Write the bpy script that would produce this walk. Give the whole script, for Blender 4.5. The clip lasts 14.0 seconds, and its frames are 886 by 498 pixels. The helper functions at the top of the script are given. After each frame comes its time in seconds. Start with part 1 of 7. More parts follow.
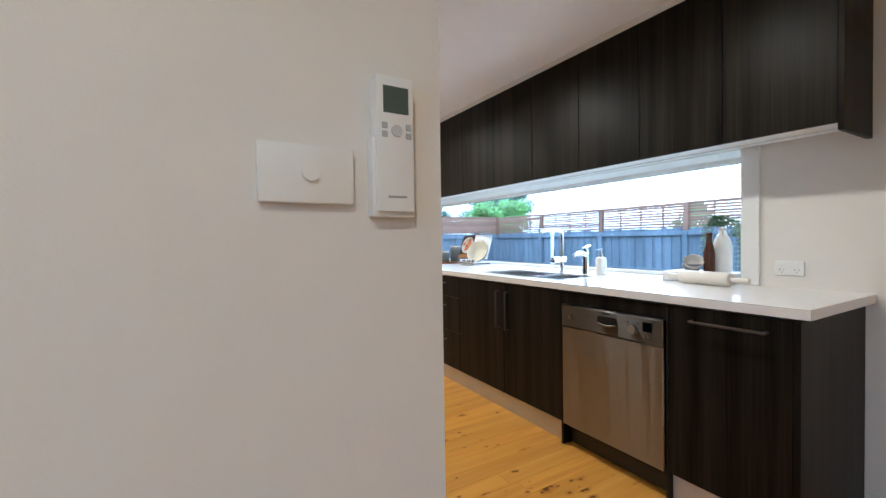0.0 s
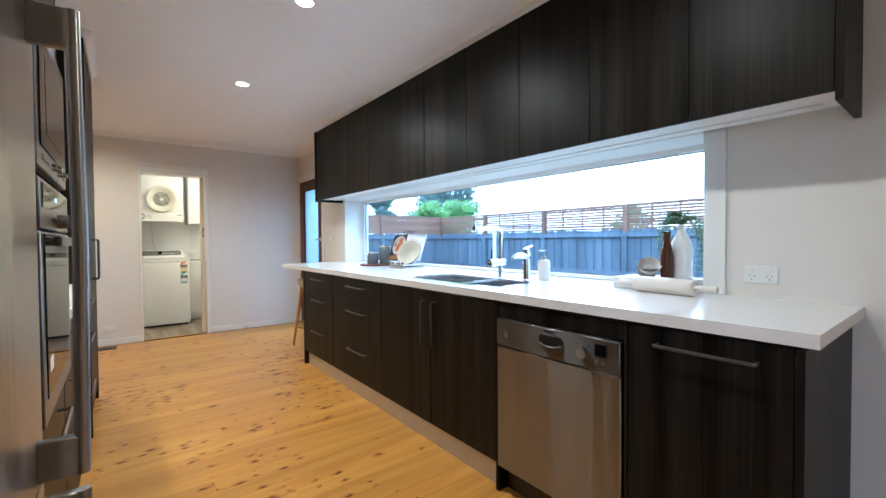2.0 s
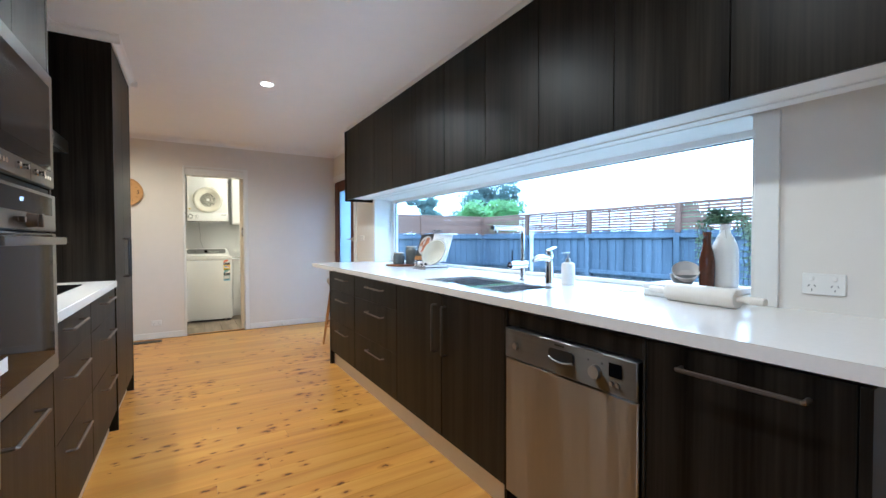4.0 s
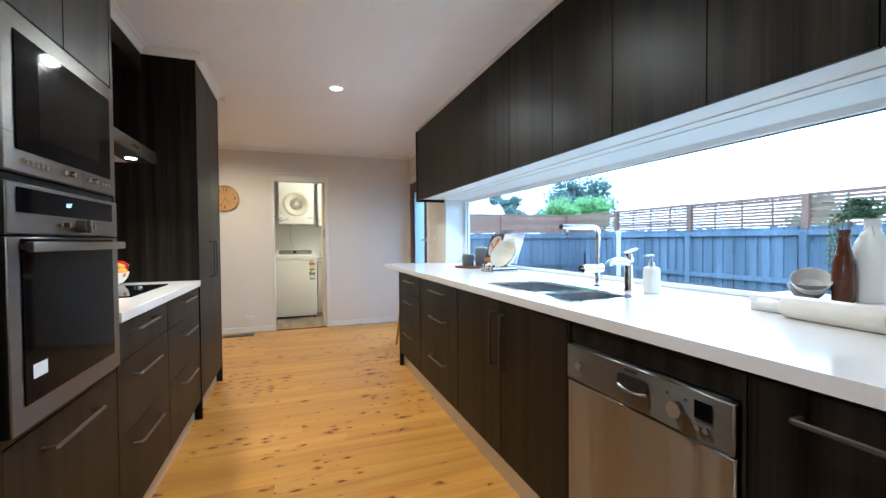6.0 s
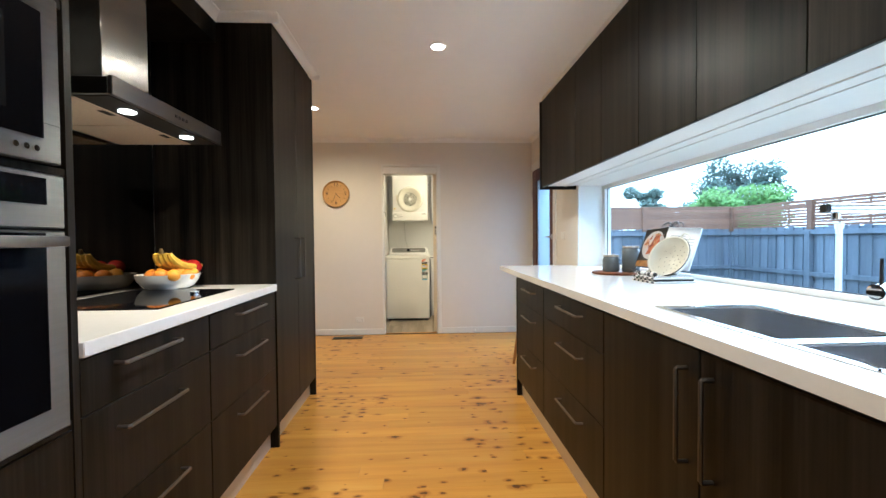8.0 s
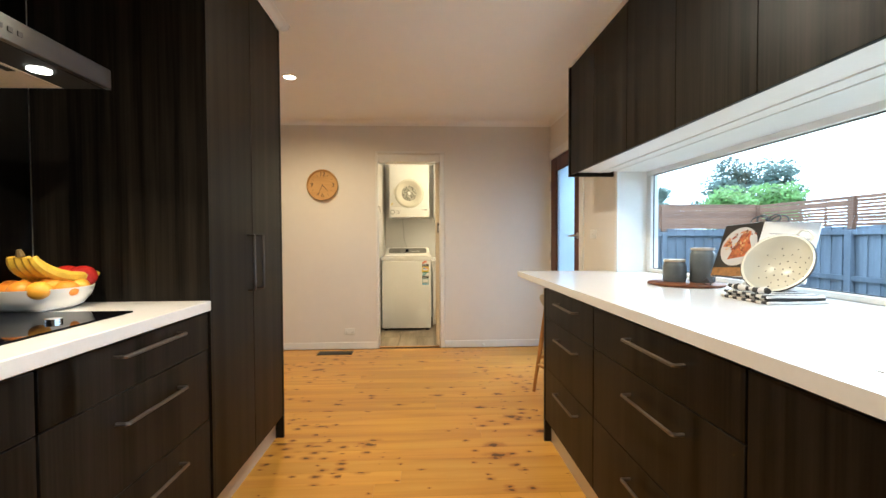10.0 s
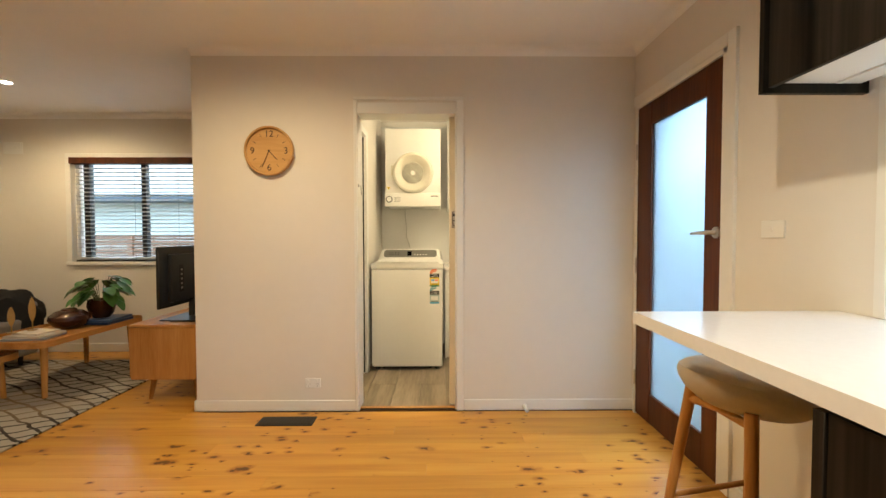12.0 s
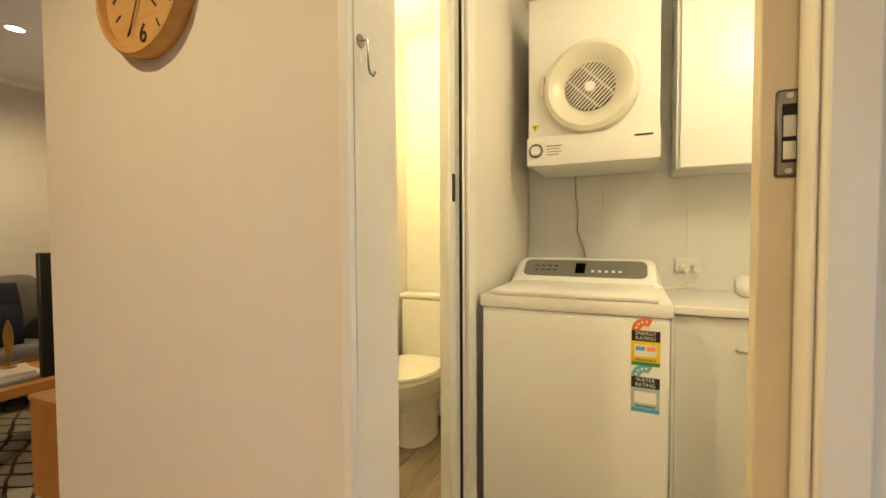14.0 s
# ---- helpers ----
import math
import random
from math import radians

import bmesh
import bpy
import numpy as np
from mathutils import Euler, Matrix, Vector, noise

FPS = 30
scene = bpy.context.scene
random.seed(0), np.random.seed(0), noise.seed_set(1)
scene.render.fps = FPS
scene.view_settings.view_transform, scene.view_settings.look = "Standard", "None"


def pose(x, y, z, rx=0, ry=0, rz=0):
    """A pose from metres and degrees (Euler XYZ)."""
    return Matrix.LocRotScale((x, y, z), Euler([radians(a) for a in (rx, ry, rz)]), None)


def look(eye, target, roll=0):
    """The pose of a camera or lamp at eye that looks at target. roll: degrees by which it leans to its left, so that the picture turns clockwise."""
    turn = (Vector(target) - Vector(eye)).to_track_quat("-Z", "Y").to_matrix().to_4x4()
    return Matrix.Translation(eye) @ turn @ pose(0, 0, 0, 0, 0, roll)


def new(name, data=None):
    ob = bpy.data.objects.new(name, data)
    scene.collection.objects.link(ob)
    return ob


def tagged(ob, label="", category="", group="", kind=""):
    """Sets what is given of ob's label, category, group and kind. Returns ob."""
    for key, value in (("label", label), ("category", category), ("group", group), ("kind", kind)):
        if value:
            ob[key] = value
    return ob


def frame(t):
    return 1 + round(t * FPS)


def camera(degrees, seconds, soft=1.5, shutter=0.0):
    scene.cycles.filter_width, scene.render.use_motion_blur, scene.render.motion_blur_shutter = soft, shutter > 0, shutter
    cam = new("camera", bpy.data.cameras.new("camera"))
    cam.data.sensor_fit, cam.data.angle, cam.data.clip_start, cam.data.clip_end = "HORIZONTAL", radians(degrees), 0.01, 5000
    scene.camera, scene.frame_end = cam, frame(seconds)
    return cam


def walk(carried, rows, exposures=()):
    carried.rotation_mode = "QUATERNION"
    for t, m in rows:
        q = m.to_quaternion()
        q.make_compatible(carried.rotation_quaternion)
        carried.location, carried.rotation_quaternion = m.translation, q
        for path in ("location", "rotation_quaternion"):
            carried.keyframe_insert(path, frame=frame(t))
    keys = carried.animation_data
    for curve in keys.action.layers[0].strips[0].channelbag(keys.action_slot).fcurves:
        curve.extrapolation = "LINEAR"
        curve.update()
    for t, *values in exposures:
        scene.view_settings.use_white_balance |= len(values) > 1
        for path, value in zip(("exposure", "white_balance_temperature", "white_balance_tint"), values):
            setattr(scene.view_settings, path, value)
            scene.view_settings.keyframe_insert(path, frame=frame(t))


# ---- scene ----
cam = camera(94.0, 14.0)
PATH = [
    (0, (0.195, 0.125, 1.206), (1.213, 1.845, 1.162), -0.9),
    (0.5, (0.37, 0.244, 1.210), (1.721, 1.717, 1.157), -0.5),
    (1, (0.481, 0.349, 1.192), (1.878, 1.781, 1.147), -0.4),
    (1.5, (0.572, 0.431, 1.193), (1.903, 1.923, 1.147), -0.6),
    (2, (0.621, 0.465, 1.190), (1.848, 2.044, 1.147), -0.4),
    (2.5, (0.687, 0.473, 1.196), (1.845, 2.103, 1.151), -0.5),
    (3, (0.762, 0.478, 1.192), (1.867, 2.145, 1.148), -0.4),
    (5.5, (1.005, 0.492, 1.194), (1.851, 2.304, 1.151), -0.3),
    (6, (1.072, 0.577, 1.2), (1.745, 2.46, 1.158), -0.5),
    (6.5, (1.118, 0.74, 1.2), (1.529, 2.697, 1.157), -0.5),
    (7, (1.188, 0.927, 1.19), (1.393, 2.916, 1.147), -0.4),
    (7.5, (1.253, 1.134, 1.197), (1.392, 3.129, 1.152), -0.5),
    (8, (1.302, 1.354, 1.190), (1.397, 3.351, 1.144), -0.5),
    (10.5, (1.317, 2.344, 1.183), (1.403, 4.342, 1.135), -0.2),
    (11, (1.33, 2.69, 1.2), (1.398, 4.688, 1.145), -0.4),
    (11.5, (1.347, 3.146, 1.184), (1.404, 5.145, 1.132), -0.1),
    (12, (1.363, 3.762, 1.192), (1.38, 5.761, 1.133), -0.1),
    (12.5, (1.358, 4.326, 1.201), (1.249, 6.323, 1.146), -0.2),
    (13, (1.324, 4.934, 1.212), (0.761, 6.852, 1.156), -0.4),
    (13.5, (1.348, 5.471, 1.204), (0.526, 7.294, 1.148), -0.3),
    (14, (1.278, 5.946, 1.178), (0.442, 7.762, 1.112), -0.3),
]
walk(cam, [(t, look(eye, target, roll)) for t, eye, target, roll in PATH],
     exposures=[(0, 0.15, 5150, 4), (3, 0.15, 4650, 2), (8, 0.14, 5300, 2), (11, 0.15, 6200, 3), (12.5, 0.10, 6600, 3), (14, -0.07, 6950, -1)])

# ---- world and lights ----
world = bpy.data.worlds.new("sky")
scene.world = world
world.use_nodes = True
wn, wl = world.node_tree.nodes, world.node_tree.links
wn.clear()
sky = wn.new("ShaderNodeTexSky")
sky.sky_type, sky.sun_disc = "NISHITA", False
sky.sun_elevation, sky.sun_rotation = radians(38), radians(60)
sky.air_density, sky.dust_density = 1.2, 4.0
cloud = wn.new("ShaderNodeMix")
cloud.data_type = "RGBA"
cloud.inputs[0].default_value = 0.72
cloud.inputs[7].default_value = (8.8, 12.2, 16.2, 1)
bgd, wout = wn.new("ShaderNodeBackground"), wn.new("ShaderNodeOutputWorld")
bgd.inputs[1].default_value = 0.42
wl.new(sky.outputs[0], cloud.inputs[6])
wl.new(cloud.outputs[2], bgd.inputs[0])
wl.new(bgd.outputs[0], wout.inputs[0])


def lamp(name, kind, energy, colour, m, **more):
    data = bpy.data.lights.new(name, kind)
    data.energy, data.color = energy, colour
    for key, value in more.items():
        if key == "size":
            data.size = value
        elif key == "size_y":
            data.shape, data.size_y = "RECTANGLE", value
        elif key == "spread":
            data.spread = value
        elif key == "angle":
            data.angle = value
        elif key == "radius":
            data.shadow_soft_size = value
        elif key == "cone":
            data.spot_size, data.spot_blend = value, 0.6
    ob = new(name, data)
    ob.matrix_world = m
    return ob


WARM = (1.0, 0.83, 0.62)
CEIL = 2.46
lamp("sun", "SUN", 0.8, (1, 0.96, 0.9), look((0, 0, 0), (-0.55, -0.4, -0.75)), angle=radians(14))
DOWNLIGHTS = [(1.41, 4.097), (1.41, 2.66), (1.41, 1.22), (-0.45, -0.75), (0.263, 5.39), (-2.17, 7.19)]
for dx, dy in DOWNLIGHTS:
    lamp("downlight_lamp", "SPOT", 42 if dy < 0 else 34 if dy < 2 else 66 if dx > 1 else 66 if dx > 0 else 60, WARM if dx > 1 or dy < 0 else (1.0, 0.73, 0.42), look((dx, dy, CEIL - 0.03), (dx, dy, 0)), radius=0.04, cone=radians(170))
# added lamp out of view that brightens the laundry; no known fixture
lamp("laundry_fill_lamp", "POINT", 28, (1, 0.82, 0.55), pose(1.95, 7.02, 2.28), radius=0.10)
lamp("wc_lamp", "POINT", 42, (1, 0.76, 0.38), pose(0.1, 7.5, 2.32), radius=0.08)
for hy in (2.93, 3.31):
    lamp("hood_lamp", "SPOT", 17, (1.0, 0.76, 0.50), look((0.225, hy, 1.655), (0.225, hy, 0)), radius=0.02, cone=radians(120))


# ---- materials ----
def mat(name, base, rough=0.5, metal=0.0, vary=0.06, scale=8.0, bump=0.0, bump_scale=120.0, stretch=(1, 1, 1),
        coat=0.0, spec=0.5, per_object=0.0):
    """A procedural surface: base colour with a broad and a fine variation, and fine relief."""
    m = bpy.data.materials.new(name)
    m.use_nodes = True
    n, l = m.node_tree.nodes, m.node_tree.links
    b = n["Principled BSDF"]
    b.inputs["Roughness"].default_value = rough
    b.inputs["Metallic"].default_value = metal
    b.inputs["Coat Weight"].default_value = coat
    b.inputs["Specular IOR Level"].default_value = spec
    geo = n.new("ShaderNodeNewGeometry")
    mp = n.new("ShaderNodeVectorMath")
    mp.operation = "MULTIPLY"
    mp.inputs[1].default_value = stretch
    l.new(geo.outputs["Position"], mp.inputs[0])
    n1, n2 = n.new("ShaderNodeTexNoise"), n.new("ShaderNodeTexNoise")
    n1.inputs["Scale"].default_value, n1.inputs["Detail"].default_value = scale, 4
    n2.inputs["Scale"].default_value, n2.inputs["Detail"].default_value = scale * 9, 3
    l.new(mp.outputs[0], n1.inputs["Vector"])
    l.new(mp.outputs[0], n2.inputs["Vector"])
    add = n.new("ShaderNodeMath")
    add.operation = "MULTIPLY_ADD"
    add.inputs[1].default_value = 0.5
    l.new(n2.outputs[0], add.inputs[0])
    l.new(n1.outputs[0], add.inputs[2])
    ramp = n.new("ShaderNodeMapRange")
    ramp.inputs[1].default_value, ramp.inputs[2].default_value = 0.45, 1.05
    ramp.inputs[3].default_value, ramp.inputs[4].default_value = 1 - vary, 1 + vary
    l.new(add.outputs[0], ramp.inputs[0])
    mul = n.new("ShaderNodeVectorMath")
    mul.operation = "SCALE"
    mul.inputs[0].default_value = base
    l.new(ramp.outputs[0], mul.inputs["Scale"])
    last = mul
    if per_object:
        info = n.new("ShaderNodeObjectInfo")
        rr = n.new("ShaderNodeMapRange")
        rr.inputs[3].default_value, rr.inputs[4].default_value = 1 - per_object, 1 + per_object
        l.new(info.outputs["Random"], rr.inputs[0])
        last = n.new("ShaderNodeVectorMath")
        last.operation = "SCALE"
        l.new(mul.outputs[0], last.inputs[0])
        l.new(rr.outputs[0], last.inputs["Scale"])
    l.new(last.outputs[0], b.inputs["Base Color"])
    if metal and max(stretch) > 5:
        tang = n.new("ShaderNodeCombineXYZ")
        tang.inputs["X" if stretch[2] > 5 and stretch[0] > 5 else "Z"].default_value = 1.0
        b.inputs["Anisotropic"].default_value = 0.98
        l.new(tang.outputs[0], b.inputs["Tangent"])
    if bump:
        n3, bp = n.new("ShaderNodeTexNoise"), n.new("ShaderNodeBump")
        n3.inputs["Scale"].default_value, n3.inputs["Detail"].default_value = bump_scale, 3
        l.new(mp.outputs[0], n3.inputs["Vector"])
        bp.inputs["Strength"].default_value, bp.inputs["Distance"].default_value = min(bump, 1.0), 0.014 if bump >= 1 else 0.002
        l.new(n3.outputs[0], bp.inputs["Height"])
        l.new(bp.outputs[0], b.inputs["Normal"])
    return m


def emit(name, colour, strength):
    m = bpy.data.materials.new(name)
    m.use_nodes = True
    b = m.node_tree.nodes["Principled BSDF"]
    b.inputs["Base Color"].default_value = (*colour, 1)
    b.inputs["Emission Color"].default_value = (*colour, 1)
    b.inputs["Emission Strength"].default_value = strength
    return m


def glass(name, rough=0.0, tint=(1, 1, 1), frosted=False):
    m = bpy.data.materials.new(name)
    m.use_nodes = True
    b = m.node_tree.nodes["Principled BSDF"]
    b.inputs["Base Color"].default_value = (*tint, 1)
    b.inputs["Roughness"].default_value = rough
    b.inputs["Transmission Weight"].default_value = 1.0
    b.inputs["IOR"].default_value = 1.45 if frosted else 1.12
    return m


def grain(name, dark, light, rough, axis, fine=55.0, coarse=6.0, long=0.05, gloss=0.0, contrast=(0.35, 0.72), ior=1.2):
    """Wood or wood-look laminate with streaks along one axis, a different cut for every object."""
    m = bpy.data.materials.new(name)
    m.use_nodes = True
    n, l = m.node_tree.nodes, m.node_tree.links
    b = n["Principled BSDF"]
    b.inputs["Coat Weight"].default_value = gloss
    b.inputs["Coat Roughness"].default_value = 0.12
    b.inputs["Specular IOR Level"].default_value = 0.5
    b.inputs["IOR"].default_value = ior
    geo, info = n.new("ShaderNodeNewGeometry"), n.new("ShaderNodeObjectInfo")
    shift = n.new("ShaderNodeVectorMath")
    shift.operation = "MULTIPLY_ADD"
    l.new(info.outputs["Random"], shift.inputs[0])
    shift.inputs[1].default_value = (13.0, 17.0, 5.0)
    l.new(geo.outputs["Position"], shift.inputs[2])
    sc = n.new("ShaderNodeVectorMath")
    sc.operation = "MULTIPLY"
    sc.inputs[1].default_value = [long if i == axis else 1.0 for i in range(3)]
    l.new(shift.outputs[0], sc.inputs[0])
    na, nb = n.new("ShaderNodeTexNoise"), n.new("ShaderNodeTexNoise")
    na.inputs["Scale"].default_value, na.inputs["Detail"].default_value = coarse, 3
    nb.inputs["Scale"].default_value, nb.inputs["Detail"].default_value = fine, 5
    for t in (na, nb):
        l.new(sc.outputs[0], t.inputs["Vector"])
    mix = n.new("ShaderNodeMath")
    mix.operation = "MULTIPLY_ADD"
    mix.inputs[1].default_value = 0.8
    l.new(na.outputs[0], mix.inputs[0])
    half = n.new("ShaderNodeMath")
    half.operation = "MULTIPLY"
    half.inputs[1].default_value = 0.35
    l.new(nb.outputs[0], half.inputs[0])
    l.new(half.outputs[0], mix.inputs[2])
    cr = n.new("ShaderNodeValToRGB")
    cr.color_ramp.elements[0].position, cr.color_ramp.elements[1].position = contrast
    cr.color_ramp.elements[0].color, cr.color_ramp.elements[1].color = (*dark, 1), (*light, 1)
    l.new(mix.outputs[0], cr.inputs[0])
    l.new(cr.outputs[0], b.inputs["Base Color"])
    rr = n.new("ShaderNodeMapRange")
    rr.inputs[3].default_value, rr.inputs[4].default_value = rough - 0.06, rough + 0.08
    l.new(nb.outputs[0], rr.inputs[0])
    l.new(rr.outputs[0], b.inputs["Roughness"])
    bp = n.new("ShaderNodeBump")
    bp.inputs["Strength"].default_value, bp.inputs["Distance"].default_value = 0.12, 0.001
    l.new(nb.outputs[0], bp.inputs["Height"])
    l.new(bp.outputs[0], b.inputs["Normal"])
    return m


def pine_floor():
    """Varnished pine boards along x with dark knots, each board its own tint and cut."""
    m = bpy.data.materials.new("pine_boards")
    m.use_nodes = True
    n, l = m.node_tree.nodes, m.node_tree.links
    b = n["Principled BSDF"]
    b.inputs["Coat Weight"].default_value = 0.3
    b.inputs["Coat Roughness"].default_value = 0.16
    b.inputs["Coat IOR"].default_value = 1.35
    b.inputs["Specular IOR Level"].default_value = 0.22
    geo, info = n.new("ShaderNodeNewGeometry"), n.new("ShaderNodeObjectInfo")
    shift = n.new("ShaderNodeVectorMath")
    shift.operation = "MULTIPLY_ADD"
    l.new(info.outputs["Random"], shift.inputs[0])
    shift.inputs[1].default_value = (31.0, 0.0, 7.0)
    l.new(geo.outputs["Position"], shift.inputs[2])

    def scaled(v):
        s = n.new("ShaderNodeVectorMath")
        s.operation = "MULTIPLY"
        s.inputs[1].default_value = v
        l.new(shift.outputs[0], s.inputs[0])
        return s.outputs[0]
    g1, g2 = n.new("ShaderNodeTexNoise"), n.new("ShaderNodeTexNoise")
    g1.inputs["Scale"].default_value, g1.inputs["Detail"].default_value, g1.inputs["Distortion"].default_value = 1.0, 4, 0.6
    g2.inputs["Scale"].default_value, g2.inputs["Detail"].default_value = 1.0, 5
    l.new(scaled((0.9, 13, 1)), g1.inputs["Vector"])
    l.new(scaled((3.5, 160, 1)), g2.inputs["Vector"])
    mix = n.new("ShaderNodeMath")
    mix.operation = "MULTIPLY_ADD"
    mix.inputs[1].default_value = 0.25
    l.new(g2.outputs[0], mix.inputs[0])
    l.new(g1.outputs[0], mix.inputs[2])
    cr = n.new("ShaderNodeValToRGB")
    e = cr.color_ramp.elements
    e[0].position, e[1].position = 0.34, 0.90
    e[0].color, e[1].color = (0.47, 0.200, 0.034, 1), (0.67, 0.365, 0.076, 1)
    mid = e.new(0.64)
    mid.color = (0.60, 0.295, 0.050, 1)
    l.new(mix.outputs[0], cr.inputs[0])
    tint = n.new("ShaderNodeHueSaturation")
    vr = n.new("ShaderNodeMapRange")
    vr.inputs[3].default_value, vr.inputs[4].default_value = 0.90, 1.08
    l.new(info.outputs["Random"], vr.inputs[0])
    l.new(vr.outputs[0], tint.inputs["Value"])
    l.new(cr.outputs[0], tint.inputs["Color"])
    # knots: a few large ones and clusters of pin knots, each with a redder halo
    crowd = n.new("ShaderNodeTexNoise")
    crowd.inputs["Scale"].default_value, crowd.inputs["Detail"].default_value = 1.3, 1
    l.new(geo.outputs["Position"], crowd.inputs["Vector"])
    warp = n.new("ShaderNodeTexNoise")
    warp.inputs["Scale"].default_value = 22
    l.new(shift.outputs[0], warp.inputs["Vector"])
    base = tint.outputs[0]
    for freq, few, widest, crowded in (((4.2, 7.5, 0.0), 0.70, 0.17, 0.3), ((10.0, 17.0, 0.0), 0.74, 0.19, 2.2)):
        wadd = n.new("ShaderNodeVectorMath")
        wadd.operation = "MULTIPLY_ADD"
        wadd.inputs[1].default_value = (0.42, 0.30, 0)
        l.new(warp.outputs["Color"], wadd.inputs[0])
        l.new(scaled(freq), wadd.inputs[2])
        vo = n.new("ShaderNodeTexVoronoi")
        vo.voronoi_dimensions = "2D"
        vo.inputs["Scale"].default_value = 1.0
        l.new(wadd.outputs[0], vo.inputs["Vector"])
        sep = n.new("ShaderNodeSeparateColor")
        l.new(vo.outputs["Color"], sep.inputs[0])
        pick = n.new("ShaderNodeMath")
        pick.operation = "MULTIPLY_ADD"
        pick.inputs[1].default_value = crowded
        l.new(crowd.outputs[0], pick.inputs[0])
        low = n.new("ShaderNodeMath")
        low.operation = "SUBTRACT"
        low.inputs[1].default_value = 0.5 * crowded
        l.new(sep.outputs[0], low.inputs[0])
        l.new(low.outputs[0], pick.inputs[2])
        size = n.new("ShaderNodeMapRange")
        size.inputs[1].default_value, size.inputs[2].default_value = few, 1.05
        size.inputs[3].default_value, size.inputs[4].default_value = 0.001, widest
        l.new(pick.outputs[0], size.inputs[0])
        dif = n.new("ShaderNodeMath")
        dif.operation = "DIVIDE"
        l.new(vo.outputs["Distance"], dif.inputs[0])
        l.new(size.outputs[0], dif.inputs[1])
        for inner, outer, colour, most in ((0.9, 2.6, (0.30, 0.090, 0.012, 1), 0.55), (0.55, 1.05, (0.075, 0.024, 0.006, 1), 0.90)):
            edge = n.new("ShaderNodeMapRange")
            edge.interpolation_type = "SMOOTHSTEP"
            edge.inputs[1].default_value, edge.inputs[2].default_value = inner, outer
            edge.inputs[3].default_value, edge.inputs[4].default_value = most, 0.0
            l.new(dif.outputs[0], edge.inputs[0])
            fin = n.new("ShaderNodeMix")
            fin.data_type = "RGBA"
            l.new(edge.outputs[0], fin.inputs[0])
            l.new(base, fin.inputs[6])
            fin.inputs[7].default_value = colour
            base = fin.outputs[2]
    l.new(base, b.inputs["Base Color"])
    rr = n.new("ShaderNodeMapRange")
    rr.inputs[3].default_value, rr.inputs[4].default_value = 0.28, 0.44
    l.new(g1.outputs[0], rr.inputs[0])
    l.new(rr.outputs[0], b.inputs["Roughness"])
    bp = n.new("ShaderNodeBump")
    bp.inputs["Strength"].default_value, bp.inputs["Distance"].default_value = 0.10, 0.001
    l.new(mix.outputs[0], bp.inputs["Height"])
    l.new(bp.outputs[0], b.inputs["Normal"])
    return m


M = {}
M["wall"] = mat("wall_paint", (0.755, 0.715, 0.66), 0.62, vary=0.025, scale=1.5, bump=0.12, bump_scale=260)
M["ceiling"] = mat("ceiling_paint", (0.93, 0.92, 0.905), 0.8, vary=0.02, scale=1.2, bump=0.08, bump_scale=200)
M["trim"] = mat("gloss_trim_paint", (0.80, 0.79, 0.76), 0.35, vary=0.03, scale=4, bump=0.05, bump_scale=90)
M["white"] = mat("white_plastic", (0.80, 0.79, 0.76), 0.35, vary=0.02)
M["laminate"] = grain("dark_laminate", (0.0005, 0.0004, 0.0003), (0.0300, 0.0240, 0.0185), 0.40, 2, fine=120, coarse=15, long=0.022, contrast=(0.40, 0.88), ior=1.22)
M["black"] = mat("black_plastic", (0.012, 0.012, 0.013), 0.4, vary=0.1)
M["gap"] = mat("dark_gap", (0.010, 0.009, 0.008), 0.8)
M["stone"] = mat("white_stone", (0.83, 0.81, 0.79), 0.16, vary=0.025, scale=60, spec=0.5)
M["steel"] = mat("brushed_steel", (0.30, 0.275, 0.25), 0.31, 1.0, vary=0.03, scale=5, bump=1.0, bump_scale=1.0, stretch=(5.5, 5.5, 0.5))
M["steel_h"] = mat("brushed_steel_across", (0.17, 0.168, 0.165), 0.36, 1.0, vary=0.06, scale=5, bump=0.06, bump_scale=60, stretch=(0.35, 0.35, 18))
M["sink"] = mat("sink_steel", (0.64, 0.64, 0.65), 0.25, 1.0, vary=0.06, scale=5, bump=0.1, bump_scale=80)
M["steel_up"] = mat("brushed_steel_upright", (0.20, 0.19, 0.175), 0.27, 1.0, vary=0.05, scale=5, bump=0.05, bump_scale=60, stretch=(18, 18, 0.35))
M["steel_up"].node_tree.nodes["Principled BSDF"].inputs["Anisotropic Rotation"].default_value = 0.25
M["filter"] = mat("grease_filter_mesh", (0.60, 0.50, 0.38), 0.5, 0.1, vary=0.12, scale=90, bump=0.3, bump_scale=400)
M["chrome"] = mat("chrome", (0.83, 0.83, 0.84), 0.06, 1.0, vary=0.01)
M["satin"] = mat("satin_nickel", (0.55, 0.52, 0.48), 0.3, 1.0, vary=0.04)
M["pull"] = mat("dark_nickel", (0.26, 0.235, 0.21), 0.32, 1.0, vary=0.1, scale=60)
M["bronze"] = mat("bronze_handle", (0.22, 0.19, 0.165), 0.42, 1.0, vary=0.05)
# same bronze, darkened: upright bars catch less light, put into the colour
M["bronze_shaded"] = mat("shaded_bronze_handle", (0.085, 0.075, 0.068), 0.45, 1.0, vary=0.05)
M["oven_glass"] = mat("black_glass", (0.003, 0.003, 0.004), 0.04, vary=0.02, spec=0.5)
M["oven_glass"].node_tree.nodes["Principled BSDF"].inputs["IOR"].default_value = 1.11
M["splash"] = mat("dark_mirror_glass", (0.20, 0.185, 0.17), 0.03, 1.0, vary=0.02)
